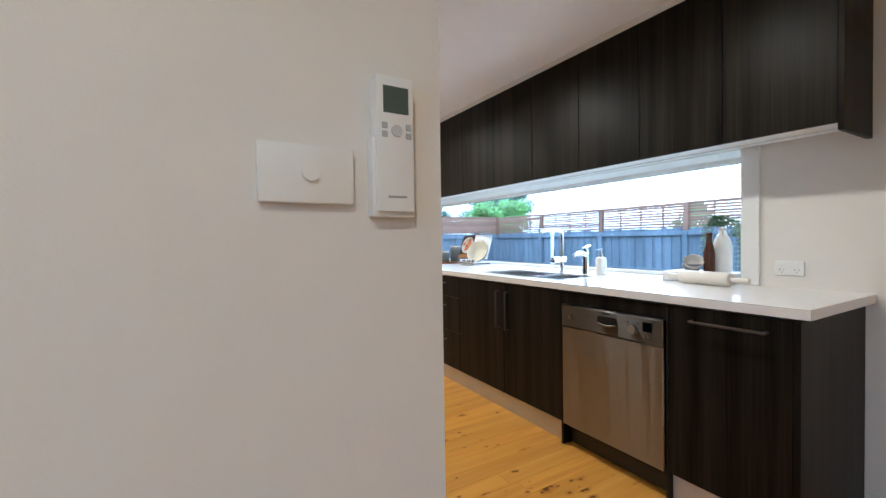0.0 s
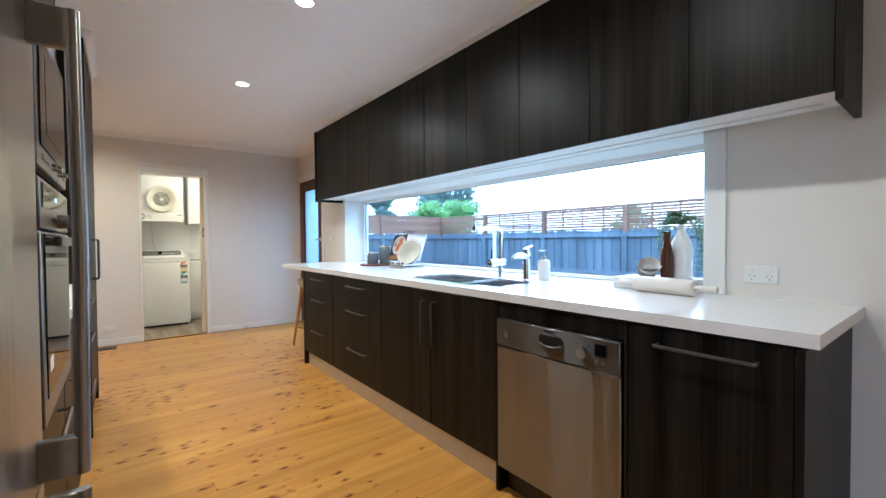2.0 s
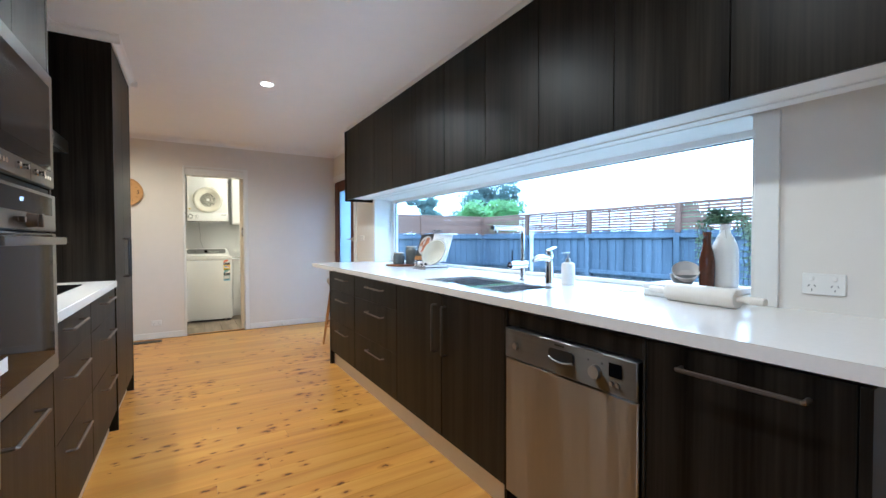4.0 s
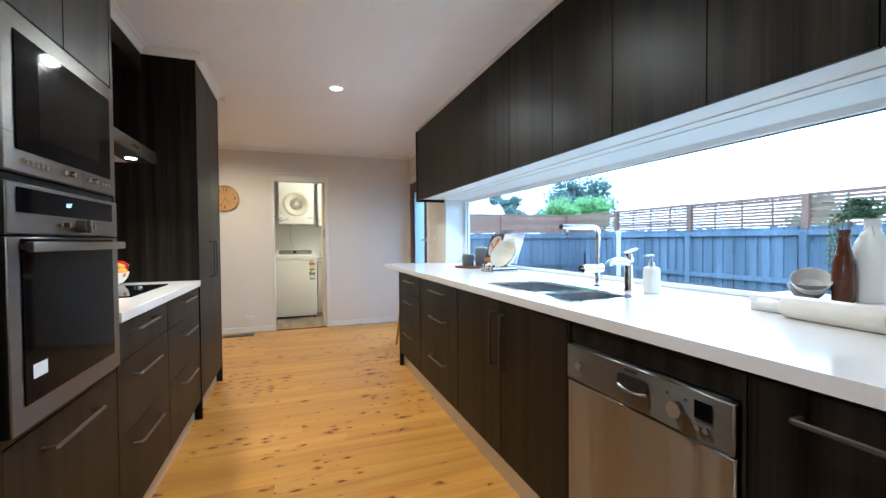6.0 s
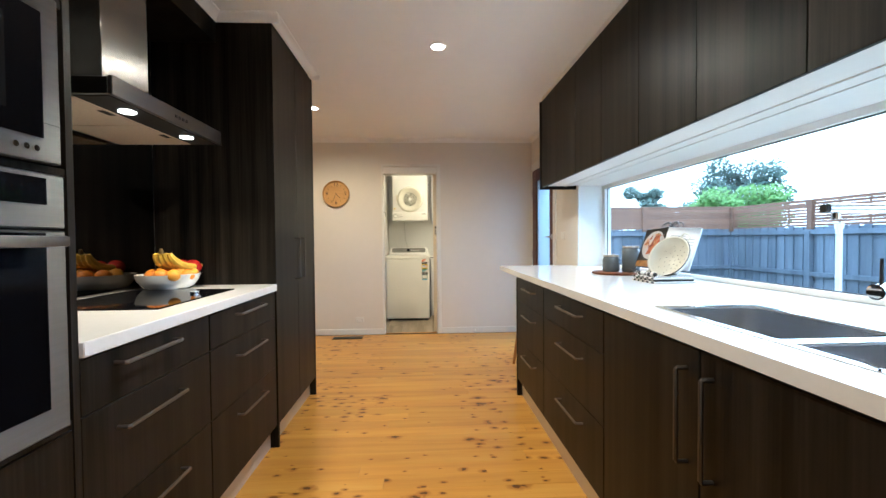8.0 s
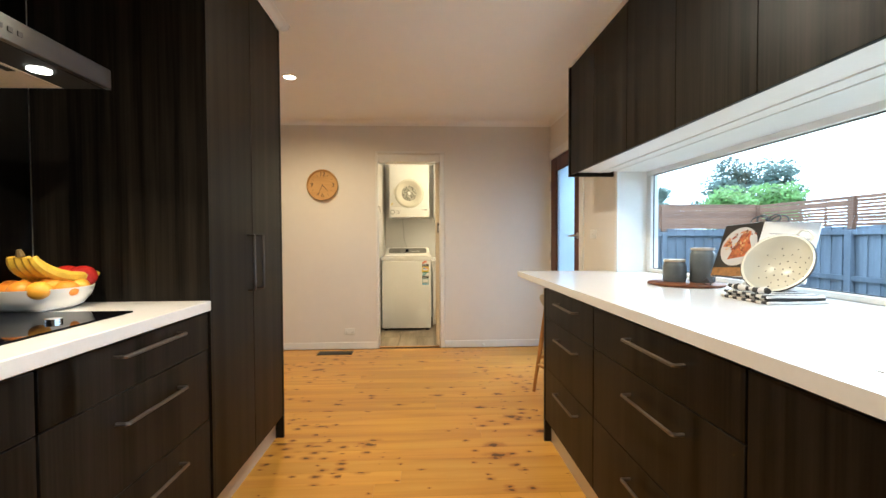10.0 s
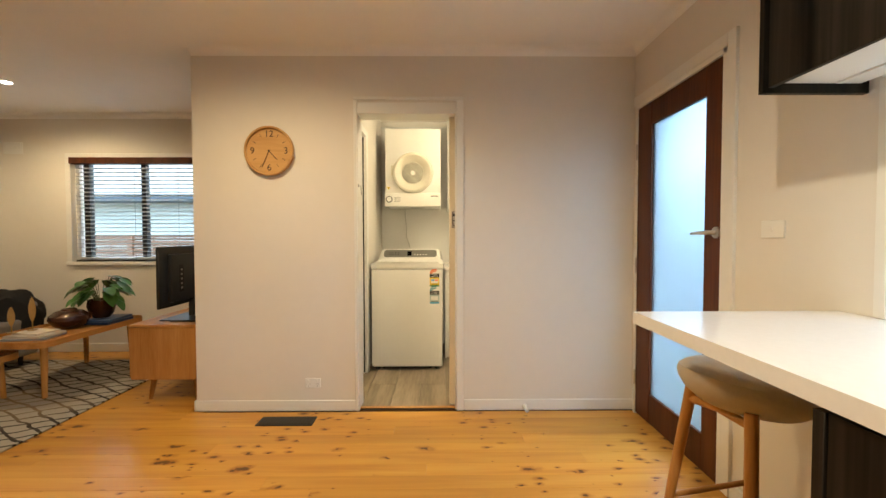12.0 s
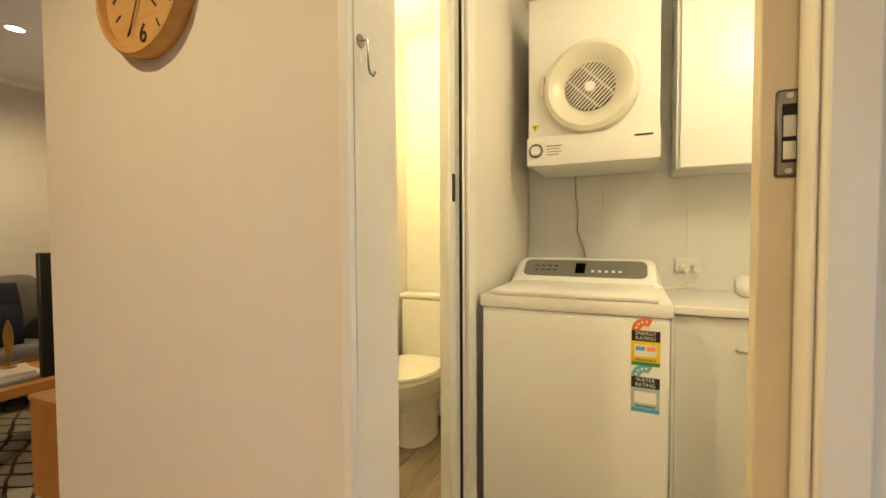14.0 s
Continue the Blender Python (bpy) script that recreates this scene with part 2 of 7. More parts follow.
M["pine"] = pine_floor()
M["subfloor"] = mat("dark_joint", (0.14, 0.060, 0.018), 0.8)
M["glass"] = glass("clear_glass")
M["frost"] = glass("frosted_glass", 0.55, (0.50, 0.67, 0.84), True)
M["door_wood"] = grain("red_brown_timber", (0.035, 0.010, 0.005), (0.115, 0.034, 0.014), 0.34, 2, fine=90, coarse=8, long=0.06, gloss=0.2)
M["oak"] = grain("oak_timber", (0.36, 0.155, 0.045), (0.56, 0.285, 0.095), 0.42, 1, fine=110, coarse=10, long=0.08)
M["oak_up"] = grain("oak_timber_upright", (0.36, 0.155, 0.045), (0.54, 0.275, 0.09), 0.42, 2, fine=110, coarse=10, long=0.08)
M["enamel"] = mat("white_enamel", (0.80, 0.79, 0.76), 0.28, vary=0.015, scale=3, spec=0.5)
M["cream"] = mat("cream_enamel", (0.70, 0.67, 0.57), 0.25, vary=0.02, scale=3)
M["fence"] = mat("blue_grey_fence_paint", (0.135, 0.152, 0.180), 0.8, vary=0.28, scale=3, bump=0.3, bump_scale=40, stretch=(1, 1, 0.1), per_object=0.14)
M["lattice"] = mat("red_brown_battens", (0.23, 0.115, 0.070), 0.75, vary=0.2, scale=5, bump=0.2, per_object=0.2)
M["lawn"] = mat("ground_cover", (0.10, 0.11, 0.06), 0.95, vary=0.35, scale=3, bump=0.5, bump_scale=25)
M["downlight"] = emit("downlight_glow", (1.0, 0.93, 0.82), 22)
M["hood_glow"] = emit("hood_lamp_glow", (1.0, 0.93, 0.80), 9)


# ---- building helpers ----
def box(bm, x0, x1, y0, y1, z0, z1, bev=0.0, seg=1):
    m = Matrix.Translation(((x0 + x1) / 2, (y0 + y1) / 2, (z0 + z1) / 2)) @ Matrix.Diagonal((x1 - x0, y1 - y0, z1 - z0, 1))
    vs = bmesh.ops.create_cube(bm, size=1.0, matrix=m)["verts"]
    if bev:
        es = {e for v in vs for e in v.link_edges}
        bmesh.ops.bevel(bm, geom=list(es), offset=bev, segments=seg, affect="EDGES", profile=0.6)


def boxed(*a, **k):
    bm = bmesh.new()
    box(bm, *a, **k)
    return bm


def cyl(bm, p0, p1, r, r2=None, seg=16):
    p0, p1 = Vector(p0), Vector(p1)
    d = p1 - p0
    m = Matrix.Translation((p0 + p1) / 2) @ d.to_track_quat("Z", "Y").to_matrix().to_4x4()
    bmesh.ops.create_cone(bm, cap_ends=True, segments=seg, radius1=r, radius2=r if r2 is None else r2, depth=d.length, matrix=m)


def lathe(bm, profile, seg=28, m=None):
    """Turn a profile of (radius, height) about z."""
    rings = []
    for r, z in profile:
        if r < 1e-5:
            rings.append([bm.verts.new((0, 0, z))])
        else:
            rings.append([bm.verts.new((r * math.cos(2 * math.pi * i / seg), r * math.sin(2 * math.pi * i / seg), z)) for i in range(seg)])
    for a, b in zip(rings, rings[1:]):
        for i in range(seg):
            j = (i + 1) % seg
            q = [a[i % len(a)], a[j % len(a)], b[j % len(b)], b[i % len(b)]]
            q = list(dict.fromkeys(q))
            if len(q) > 2:
                bm.faces.new(q)
    if m is not None:
        bmesh.ops.transform(bm, matrix=m, verts=[v for ring in rings for v in ring])
    bmesh.ops.recalc_face_normals(bm, faces=bm.faces)


def tube(bm, pts, r, seg=8, closed=False):
    """A round bar along points; r may be a list."""
    pts = [Vector(p) for p in pts]
    rings, up = [], None
    for i, p in enumerate(pts):
        a, b = pts[i - 1] if i or closed else p, pts[(i + 1) % len(pts)] if i + 1 < len(pts) or closed else p
        d = (b - a).normalized()
        if up is None:
            up = d.orthogonal().normalized()
        up = (up - d * up.dot(d)).normalized()
        side = d.cross(up)
        rad = r[i] if isinstance(r, (list, tuple)) else r
        rings.append([bm.verts.new(p + (up * math.cos(2 * math.pi * k / seg) + side * math.sin(2 * math.pi * k / seg)) * rad) for k in range(seg)])
    pairs = list(zip(rings, rings[1:])) + ([(rings[-1], rings[0])] if closed else [])
    for a, b in pairs:
        for k in range(seg):
            bm.faces.new((a[k], a[(k + 1) % seg], b[(k + 1) % seg], b[k]))
    if not closed:
        bm.faces.new(rings[0][::-1])
        bm.faces.new(rings[-1])
    bmesh.ops.recalc_face_normals(bm, faces=bm.faces)


def prism(bm, outline, z0, z1):
    """A flat outline in x and y, given thickness."""
    lo = [bm.verts.new((x, y, z0)) for x, y in outline]
    hi = [bm.verts.new((x, y, z1)) for x, y in outline]
    bm.faces.new(lo[::-1])
    bm.faces.new(hi)
    for i in range(len(lo)):
        j = (i + 1) % len(lo)
        bm.faces.new((lo[i], lo[j], hi[j], hi[i]))
    bmesh.ops.recalc_face_normals(bm, faces=bm.faces)


def rounded(x0, x1, y0, y1, r, n=6):
    out = []
    for cx, cy, a in ((x1 - r, y1 - r, 0), (x0 + r, y1 - r, 90), (x0 + r, y0 + r, 180), (x1 - r, y0 + r, 270)):
        out += [(cx + r * math.cos(radians(a + 90 * i / n)), cy + r * math.sin(radians(a + 90 * i / n))) for i in range(n + 1)]
    return out


def ball(bm, c, r, scale=(1, 1, 1), u=14, v=9):
    bmesh.ops.create_uvsphere(bm, u_segments=u, v_segments=v, radius=r, matrix=Matrix.Translation(c) @ Matrix.Diagonal((*scale, 1)))


def finish(bm, name, material, smooth=True):
    me = bpy.data.meshes.new(name)
    bm.to_mesh(me)
    bm.free()
    me.materials.append(material)
    if smooth:
        me.shade_smooth()
        me.set_sharp_from_angle(angle=radians(38))
    return me


def part(name, bm, material, parent, label="", m=None):
    ob = new(name, finish(bm, name, material))
    ob.parent = parent
    if m is not None:
        ob.matrix_basis = m
    if label:
        tagged(ob, label=label)
    return ob


def solid(name, bm, material, label="", category="", kind="", group="", m=None):
    ob = new(name, finish(bm, name, material))
    if m is not None:
        ob.matrix_basis = m
    return tagged(ob, label, category, group, kind)


def thing(name, loc, label, category, group="", rz=0.0, kind=""):
    ob = new(name)
    ob.empty_display_size = 0.05
    ob.matrix_basis = pose(*loc, 0, 0, rz)
    return tagged(ob, label, category, group, kind)


def words(text, size, material, parent, m, name="lettering", depth=0.0008):
    """Lettering as a thin mesh under its thing."""
    cu = bpy.data.curves.new(name, "FONT")
    cu.body, cu.size, cu.extrude, cu.align_x, cu.align_y = text, size, depth, "CENTER", "CENTER"
    tmp = new(name + "_tmp", cu)
    me = bpy.data.meshes.new_from_object(tmp.evaluated_get(bpy.context.evaluated_depsgraph_get()))
    bpy.data.objects.remove(tmp)
    bpy.data.curves.remove(cu)
    me.materials.clear()
    me.materials.append(material)
    ob = new(name, me)
    ob.parent = parent
    ob.matrix_basis = m
    return ob


# ---- setting ----
WX, FY = 2.69, 6.575          # window wall, far wall
LX, LY = -3.30, 8.08          # living room's walls
BACK = -1.5


def wall(name, pieces, label):
    bm = bmesh.new()
    for p in pieces:
        box(bm, *p)
    return solid(name, bm, M["wall"], label, "wall", "structure")


# window wall with the long window and the glazed door
wall("wall_east", [(WX, 2.96, BACK, 1.20, 0, CEIL), (WX, 2.96, 1.20, 4.99, 0, 0.90), (WX, 2.96, 1.20, 4.99, 1.672, CEIL),
                   (WX, 2.96, 4.99, 5.665, 0, CEIL), (WX, 2.96, 5.665, 6.525, 2.055, CEIL), (WX, 2.96, 6.525, 8.5, 0, CEIL)],
     "warm white painted plaster wall with a long window")
# far wall with the laundry doorway; its end turns into the living room
wall("wall_north", [(-0.30, 0.812, FY, 6.72, 0, CEIL), (0.812, 1.478, FY, 6.72, 2.03, CEIL), (1.478, WX - 0.003, FY, 6.63, 0, CEIL), (1.478, WX - 0.003, 6.69, 6.72, 0, CEIL)],
     "warm white painted plaster wall with a narrow doorway")
wall("wall_living_return", [(-0.30, -0.20, 6.723, LY, 0, CEIL)], "white painted partition wall beside the living room")
wall("wall_living_north", [(LX - 0.12, -2.44, LY, LY + 0.14, 0, CEIL), (-2.44, -1.14, LY, LY + 0.14, 0, 0.94), (-2.44, -1.14, LY, LY + 0.14, 2.0, CEIL),
                           (-1.14, -0.20, LY, LY + 0.14, 0, CEIL)], "cream painted living room wall with a window")
wall("wall_living_west", [(LX - 0.12, LX, 3.9, LY - 0.003, 0, CEIL)], "cream painted living room wall behind the sofa")
wall("wall_living_south", [(LX - 0.12, -0.203, 3.78, 3.9, 0, CEIL)], "plain white painted wall")
wall("wall_kitchen_west", [(-0.32, -0.215, 0.753, 3.777, 0, CEIL), (-0.32, -0.215, 3.903, 4.585, 0, CEIL)], "plain wall behind the kitchen units")
wall("wall_west", [(LX - 0.12, LX, 0.753, 3.777, 0, CEIL)], "plain white painted wall")
wall("wall_hall", [(-2.0, 0.498, 0.64, 0.75, 0, CEIL)], "warm white painted end wall with a switch and remote holder")
# unseen opening added here so daylight reaches the east wall
wall("wall_hall_west", [(-2.1, -2.0, BACK, -1.35, 0, CEIL), (-2.1, -2.0, -1.35, -0.45, 0, 0.5), (-2.1, -2.0, -1.35, -0.45, 2.1, CEIL), (-2.1, -2.0, -0.45, 0.75, 0, CEIL)], "plain white painted wall with an unseen opening added for daylight")
wall("wall_south", [(-2.1, 2.96, BACK - 0.1, BACK - 0.003, 0, CEIL)], "plain white painted wall")
# laundry and toilet
wall("wall_laundry_west", [(0.62, 0.72, 6.723, 6.75, 0, CEIL), (0.62, 0.72, 6.75, 7.36, 2.06, CEIL), (0.62, 0.72, 7.36, 8.357, 0, CEIL)],
     "white painted wall between laundry and toilet")
wall("wall_laundry_north", [(-0.195, 2.687, 8.36, 8.46, 0, CEIL)], "white tiled back wall of the laundry")
wall("wall_toilet_west", [(-0.195, -0.10, 6.723, 8.357, 0, CEIL)], "cream tiled toilet wall")

bm = bmesh.new()
box(bm, LX - 0.12, 2.96, BACK - 0.1, 8.46, CEIL, CEIL + 0.1)
solid("ceiling", bm, M["ceiling"], "flat white painted plaster ceiling", "ceiling", "structure")

bm = bmesh.new()
box(bm, LX - 0.12, 2.96, BACK - 0.1, 6.62, -0.06, -0.016)
box(bm, LX - 0.12, -0.2, 6.62, LY + 0.1, -0.06, -0.016)
floor = solid("floor", bm, M["subfloor"], "varnished honey pine floorboards with dark knots", "floor", "structure")
bm = bmesh.new()
box(bm, -0.198, 2.96, 6.62, 8.46, -0.06, -0.014)
tile_floor = solid("floor_laundry", bm, mat("grout", (0.30, 0.27, 0.23), 0.9), "grey wood-look plank tiles", "floor", "structure")

# trim: baseboards, architraves, cornices
def trim(name, pieces, label, bev=0.004, category="trim", material=None):
    bm = bmesh.new()
    for p in pieces:
        box(bm, *p, bev=bev)
    return solid(name, bm, material or M["trim"], label, category, "structure")


BH, BT = 0.075, 0.014
trim("baseboard", [(-0.30, 0.797, FY - BT, FY, 0, BH), (1.53, WX, FY - BT, FY, 0, BH), (-0.30 - BT, -0.30, FY - BT, 7.9, 0, BH)], "white painted skirting board on the far wall")
trim("baseboard_east", [(WX - BT, WX, BACK, 0.735, 0, BH), (WX - BT, WX, 4.46, 5.60, 0, BH)], "white painted skirting board below the window wall")
trim("baseboard_living", [(LX, LX + BT, 3.9, LY, 0, 0.09), (LX, -0.30, LY - BT, LY, 0, 0.09)], "white painted skirting board in the living room")
trim("baseboard_hall", [(-2.0, 0.497, 0.64 - BT, 0.64, 0, BH), (0.497, 0.497 + BT, 0.64 - BT, 0.75, 0, BH)], "white painted skirting board on the end wall")


def cornice(name, runs, label, s=0.03, step=0.006):
    """A cove between wall and ceiling; each run is a start, an end and the way into the room."""
    bm = bmesh.new()
    for (ax, ay), (bx, by), (nx, ny) in runs:
        prof = [(0, 0), (0, -s), (step, -s)] + [(s - (s - step) * math.cos(radians(a)), -s + (s - step) * math.sin(radians(a))) for a in (10, 20, 30, 40, 50, 60, 70, 80, 90)] + [(s, 0)]
        rows = [[bm.verts.new((x + nx * o, y + ny * o, CEIL + dz)) for o, dz in prof] for x, y in ((ax, ay), (bx, by))]
        for i in range(len(prof)):
            j = (i + 1) % len(prof)
            bm.faces.new((rows[0][i], rows[0][j], rows[1][j], rows[1][i]))
        bm.faces.new(rows[0][::-1])
        bm.faces.new(rows[1])
    bmesh.ops.recalc_face_normals(bm, faces=bm.faces)
    return solid(name, bm, M["ceiling"], label, "cornice", "structure")


cornice("cornice_north", [((-0.30, FY), (WX, FY), (0, -1)), ((-0.30, FY), (-0.30, LY), (-1, 0))], "soft white cove between wall and ceiling", 0.055, 0.0008)
cornice("cornice_east", [((WX, 5.06), (WX, FY), (-1, 0)), ((WX, BACK), (WX, 0.64), (-1, 0))], "soft white cove between wall and ceiling", 0.055, 0.0008)
cornice("cornice_living", [((LX, LY), (-0.30, LY), (0, -1)), ((LX, 3.9), (LX, LY), (1, 0))], "small white cove cornice", 0.05)

# laundry doorway: lining, head panel and architraves
trim("door_frame_laundry", [(0.786, 0.809, FY - 0.016, 6.728, 0, 2.11), (1.478, 1.525, FY - 0.016, FY + 0.003, 0, 2.1095), (1.470, 1.477, FY + 0.003, 6.632, 0, 2.02), (1.470, 1.477, 6.692, 6.728, 0, 2.02),
                            (0.810, 1.477, FY - 0.008, 6.728, 2.02, 2.095), (0.786, 1.525, FY - 0.016, FY + 0.003, 2.111, 2.132)],
     "cream painted timber lining of a sliding door opening", 0.003, "door frame")
# cream paint, toned down for the shade on the door's edge
slide = solid("door_laundry", boxed(1.432, 1.60, 6.640, 6.678, 0.01, 2.018, bev=0.002), mat("shaded_cream_paint", (0.66, 0.57, 0.43), 0.4, vary=0.04, scale=6), "edge of a cream sliding door pushed into the wall", "door", "structure")
pull = part("flush_pull", boxed(1.449, 1.479, 6.637, 6.6405, 1.253, 1.368, bev=0.003), M["pull"], slide, "dark nickel flush pull")
part("recess", boxed(1.456, 1.472, 6.6360, 6.6372, 1.272, 1.349, bev=0.0004), M["gap"], pull)
part("latch", boxed(1.457, 1.471, 6.6350, 6.6362, 1.276, 1.300, bev=0.0004), M["chrome"], pull)
part("latch", boxed(1.457, 1.471, 6.6350, 6.6362, 1.306, 1.334, bev=0.0004), M["satin"], pull)
for z in (1.261, 1.360):
    bm = bmesh.new()
    cyl(bm, (1.464, 6.6372, z), (1.464, 6.6360, z), 0.004, seg=10)
    part("screw", bm, M["satin"], pull)
# hook on the lining
hook = thing("coat_hook", (0.808, 6.594, 1.541), "small brass swivel hook on the door lining", "hook")
bm = bmesh.new()
tube(bm, [(0, 0, 0), (0.02, 0, 0), (0.022, 0, -0.05), (0.022, 0.004, -0.06), (0.022, 0.016, -0.062), (0.022, 0.022, -0.052)], 0.0022, 6)
part("hook_wire", bm, M["pull"], hook)
bm = bmesh.new()
cyl(bm, (-0.001, 0, 0), (0.006, 0, 0), 0.012, seg=14)
part("hook_plate", bm, M["pull"], hook)

# toilet door in the laundry's side wall
trim("door_frame_toilet", [(0.715, 0.735, 7.36, 7.43, 0, 2.11), (0.715, 0.735, 6.73, 6.752, 0, 2.11), (0.715, 0.735, 6.752, 7.36, 2.055, 2.11), (0.62, 0.715, 7.345, 7.362, 0, 2.058)],
     "cream painted toilet door surround", 0.003, "door frame")
leaf = solid("door_toilet", boxed(0.645, 0.685, 7.29, 7.40, 0.01, 2.055, bev=0.003), M["trim"], "cream toilet door slid mostly into the wall", "door", "structure")
# thin near-black strip painted in for the shade of the door gap
part("gap_shade", boxed(0.702, 0.713, 7.340, 7.343, 0.012, 2.05), M["gap"], leaf, "dark strip for the shaded gap beside the door")
part("latch_plate", boxed(0.684, 0.690, 7.315, 7.335, 1.30, 1.40, bev=0.002), M["black"], leaf, "dark flush latch")

# ---- long window over the bench ----
win = thing("window_1", (0, 0, 0), "long white framed window above the bench", "window", kind="structure")
GX = 2.93
for nm, a in (("window_frame", (GX - 0.03, GX + 0.03, 1.20, 4.99, 0.945, 0.970)), ("window_frame", (GX - 0.03, GX + 0.03, 1.20, 4.99, 1.625, 1.671)),
              ("window_frame", (GX - 0.03, GX + 0.03, 1.20, 1.285, 0.970, 1.625)), ("window_frame", (GX - 0.03, GX + 0.03, 4.925, 4.99, 0.970, 1.625))):
    part(nm, boxed(*a, bev=0.004), M["white"], win)
pane = part("pane", boxed(GX - 0.003, GX + 0.003, 1.28, 4.93, 0.966, 1.63), M["glass"], win)
pane.visible_shadow = False
for a in ((1.285, 4.925, 0.970, 0.9745), (1.285, 4.925, 1.6215, 1.625), (1.285, 1.2885, 0.9745, 1.6215), (4.9215, 4.925, 0.9745, 1.6215)):
    part("gasket", boxed(GX - 0.009, GX - 0.0035, *a), M["black"], win, "thin black glazing gasket")
part("reveal", boxed(WX + 0.001, GX - 0.03, 4.975, 4.989, 0.945, 1.671), M["trim"], win)
part("reveal", boxed(WX + 0.001, GX - 0.03, 1.201, 1.215, 0.945, 1.671), M["trim"], win)
part("reveal", boxed(WX - 0.03, GX - 0.03, 1.215, 4.975, 1.657, 1.671), M["trim"], win)
part("architrave", boxed(WX - 0.012, WX + 0.001, 1.125, 1.203, 0.945, 1.660, bev=0.002), M["trim"], win)
part("architrave", boxed(WX - 0.012, WX + 0.001, 4.965, 5.0, 0.945, 1.660, bev=0.002), M["trim"], win)

# ---- glazed entry door ----
door = thing("door_1", (2.70, 6.10, 0), "red-brown timber door with one frosted glass panel", "door", kind="structure")
for a in ((-0.02, 0.02, -0.41, -0.29, 0.01, 2.03), (-0.02, 0.02, 0.235, 0.405, 0.01, 2.03)):
    part("stile", boxed(*a, bev=0.003), M["door_wood"], door)
for a in ((-0.018, 0.018, -0.29, 0.235, 0.01, 0.195), (-0.018, 0.018, -0.29, 0.235, 1.888, 2.03)):
    part("rail", boxed(*a, bev=0.003), M["door_wood"], door)
fp = part("glass_panel", boxed(-0.004, 0.004, -0.29, 0.235, 0.195, 1.888), M["frost"], door, "frosted glass panel")
fp.visible_shadow = False
bm = bmesh.new()
cyl(bm, (-0.02, -0.385, 1.21), (-0.028, -0.385, 1.21), 0.027, seg=20)
part("rose", bm, M["satin"], door)
bm = bmesh.new()
tube(bm, [(-0.028, -0.385, 1.21), (-0.058, -0.385, 1.21), (-0.066, -0.372, 1.21), (-0.066, -0.33, 1.209), (-0.064, -0.255, 1.206)], [0.010, 0.010, 0.011, 0.010, 0.006], 10)
part("lever", bm, M["satin"], door, "satin lever handle")
for hz in (0.25, 1.0, 1.75):
    bm = bmesh.new()
    cyl(bm, (-0.024, 0.407, hz - 0.05), (-0.024, 0.407, hz + 0.05), 0.007, seg=10)
    part("hinge", bm, M["satin"], door)
trim("door_frame_entry", [(WX - 0.014, 2.80, 6.507, 6.535, 0, 2.06), (WX - 0.014, 2.80, 5.655, 5.687, 0, 2.06), (WX - 0.014, 2.80, 5.655, 6.535, 2.034, 2.06),
                          (WX - 0.016, WX + 0.002, 5.60, 5.655, 0, 2.12), (WX - 0.016, WX + 0.002, 5.655, 6.56, 2.06, 2.12)], "cream painted frame of the entry door", 0.002, "door frame")

# ---- kitchen, bench side ----
FX = 2.008                        # cabinet fronts
DT = 0.018


def handle(parent, p0, p1, out, material=None, r=0.006):
    """A slim square bar handle on two returns; out is the way off the door."""
    p0, p1, out = Vector(p0), Vector(p1), Vector(out)
    d = (p1 - p0).normalized()
    bm = bmesh.new()
    tube(bm, [p0, p0 + out * 0.9, p0 + out + d * 0.004, p1 + out - d * 0.004, p1 + out * 0.9, p1], r, 6)
    return part("handle", bm, material or (M["bronze_shaded"] if abs(d.z) > 0.5 else M["bronze"]), parent, "slim metal bar handle")


def front(parent, name, x, y0, y1, z0, z1, toward, bev=0.0012):
    a = (x, x + DT) if toward < 0 else (x - DT, x)
    return part(name, boxed(a[0], a[1], y0 + 0.0015, y1 - 0.0015, z0 + 0.0015, z1 - 0.0015, bev=bev), M["laminate"], parent)


def base_unit(name, y0, y1, fronts, label, handles, toward, xf, xb, ztop, group, mat_in=None):
    """A floor cabinet: carcass set back behind its fronts. Local origin on the floor."""
    ym = (y0 + y1) / 2
    ob = thing(name, (0, ym, 0), label, "cabinet", group)
    d0, d1 = y0 - ym, y1 - ym
    lo, hi = sorted((xf - toward * (DT + 0.001) if toward > 0 else xf + DT + 0.001, xb))
    part("carcass", boxed(lo, hi, d0 + 0.0005, d1 - 0.0005, 0.131, ztop), M["gap"], ob)
    for i, (z0, z1) in enumerate(fronts):
        f = front(ob, "drawer_front" if handles[i] and handles[i][0] == "h" else "door", xf, d0, d1, z0, z1, toward)
        h = handles[i]
        if h:
            out = (0.032 * toward, 0, 0)
            if h[0] == "h":
                handle(f, (xf, h[1] - ym, h[3]), (xf, h[2] - ym, h[3]), out)
            else:
                handle(f, (xf, h[1] - ym, h[2]), (xf, h[1] - ym, h[3]), out)
    return ob


RG = "base cabinets under the window bench"
base_unit("drawer_unit", 3.758, 4.436, [(0.73, 0.900), (0.44, 0.73), (0.131, 0.44)], "dark woodgrain three-drawer cabinet at the bench end",
          [("h", 3.925, 4.19, 0.843), ("h", 3.925, 4.19, 0.656), ("h", 3.925, 4.20, 0.368)], -1, FX, WX - 0.02, 0.895, RG)
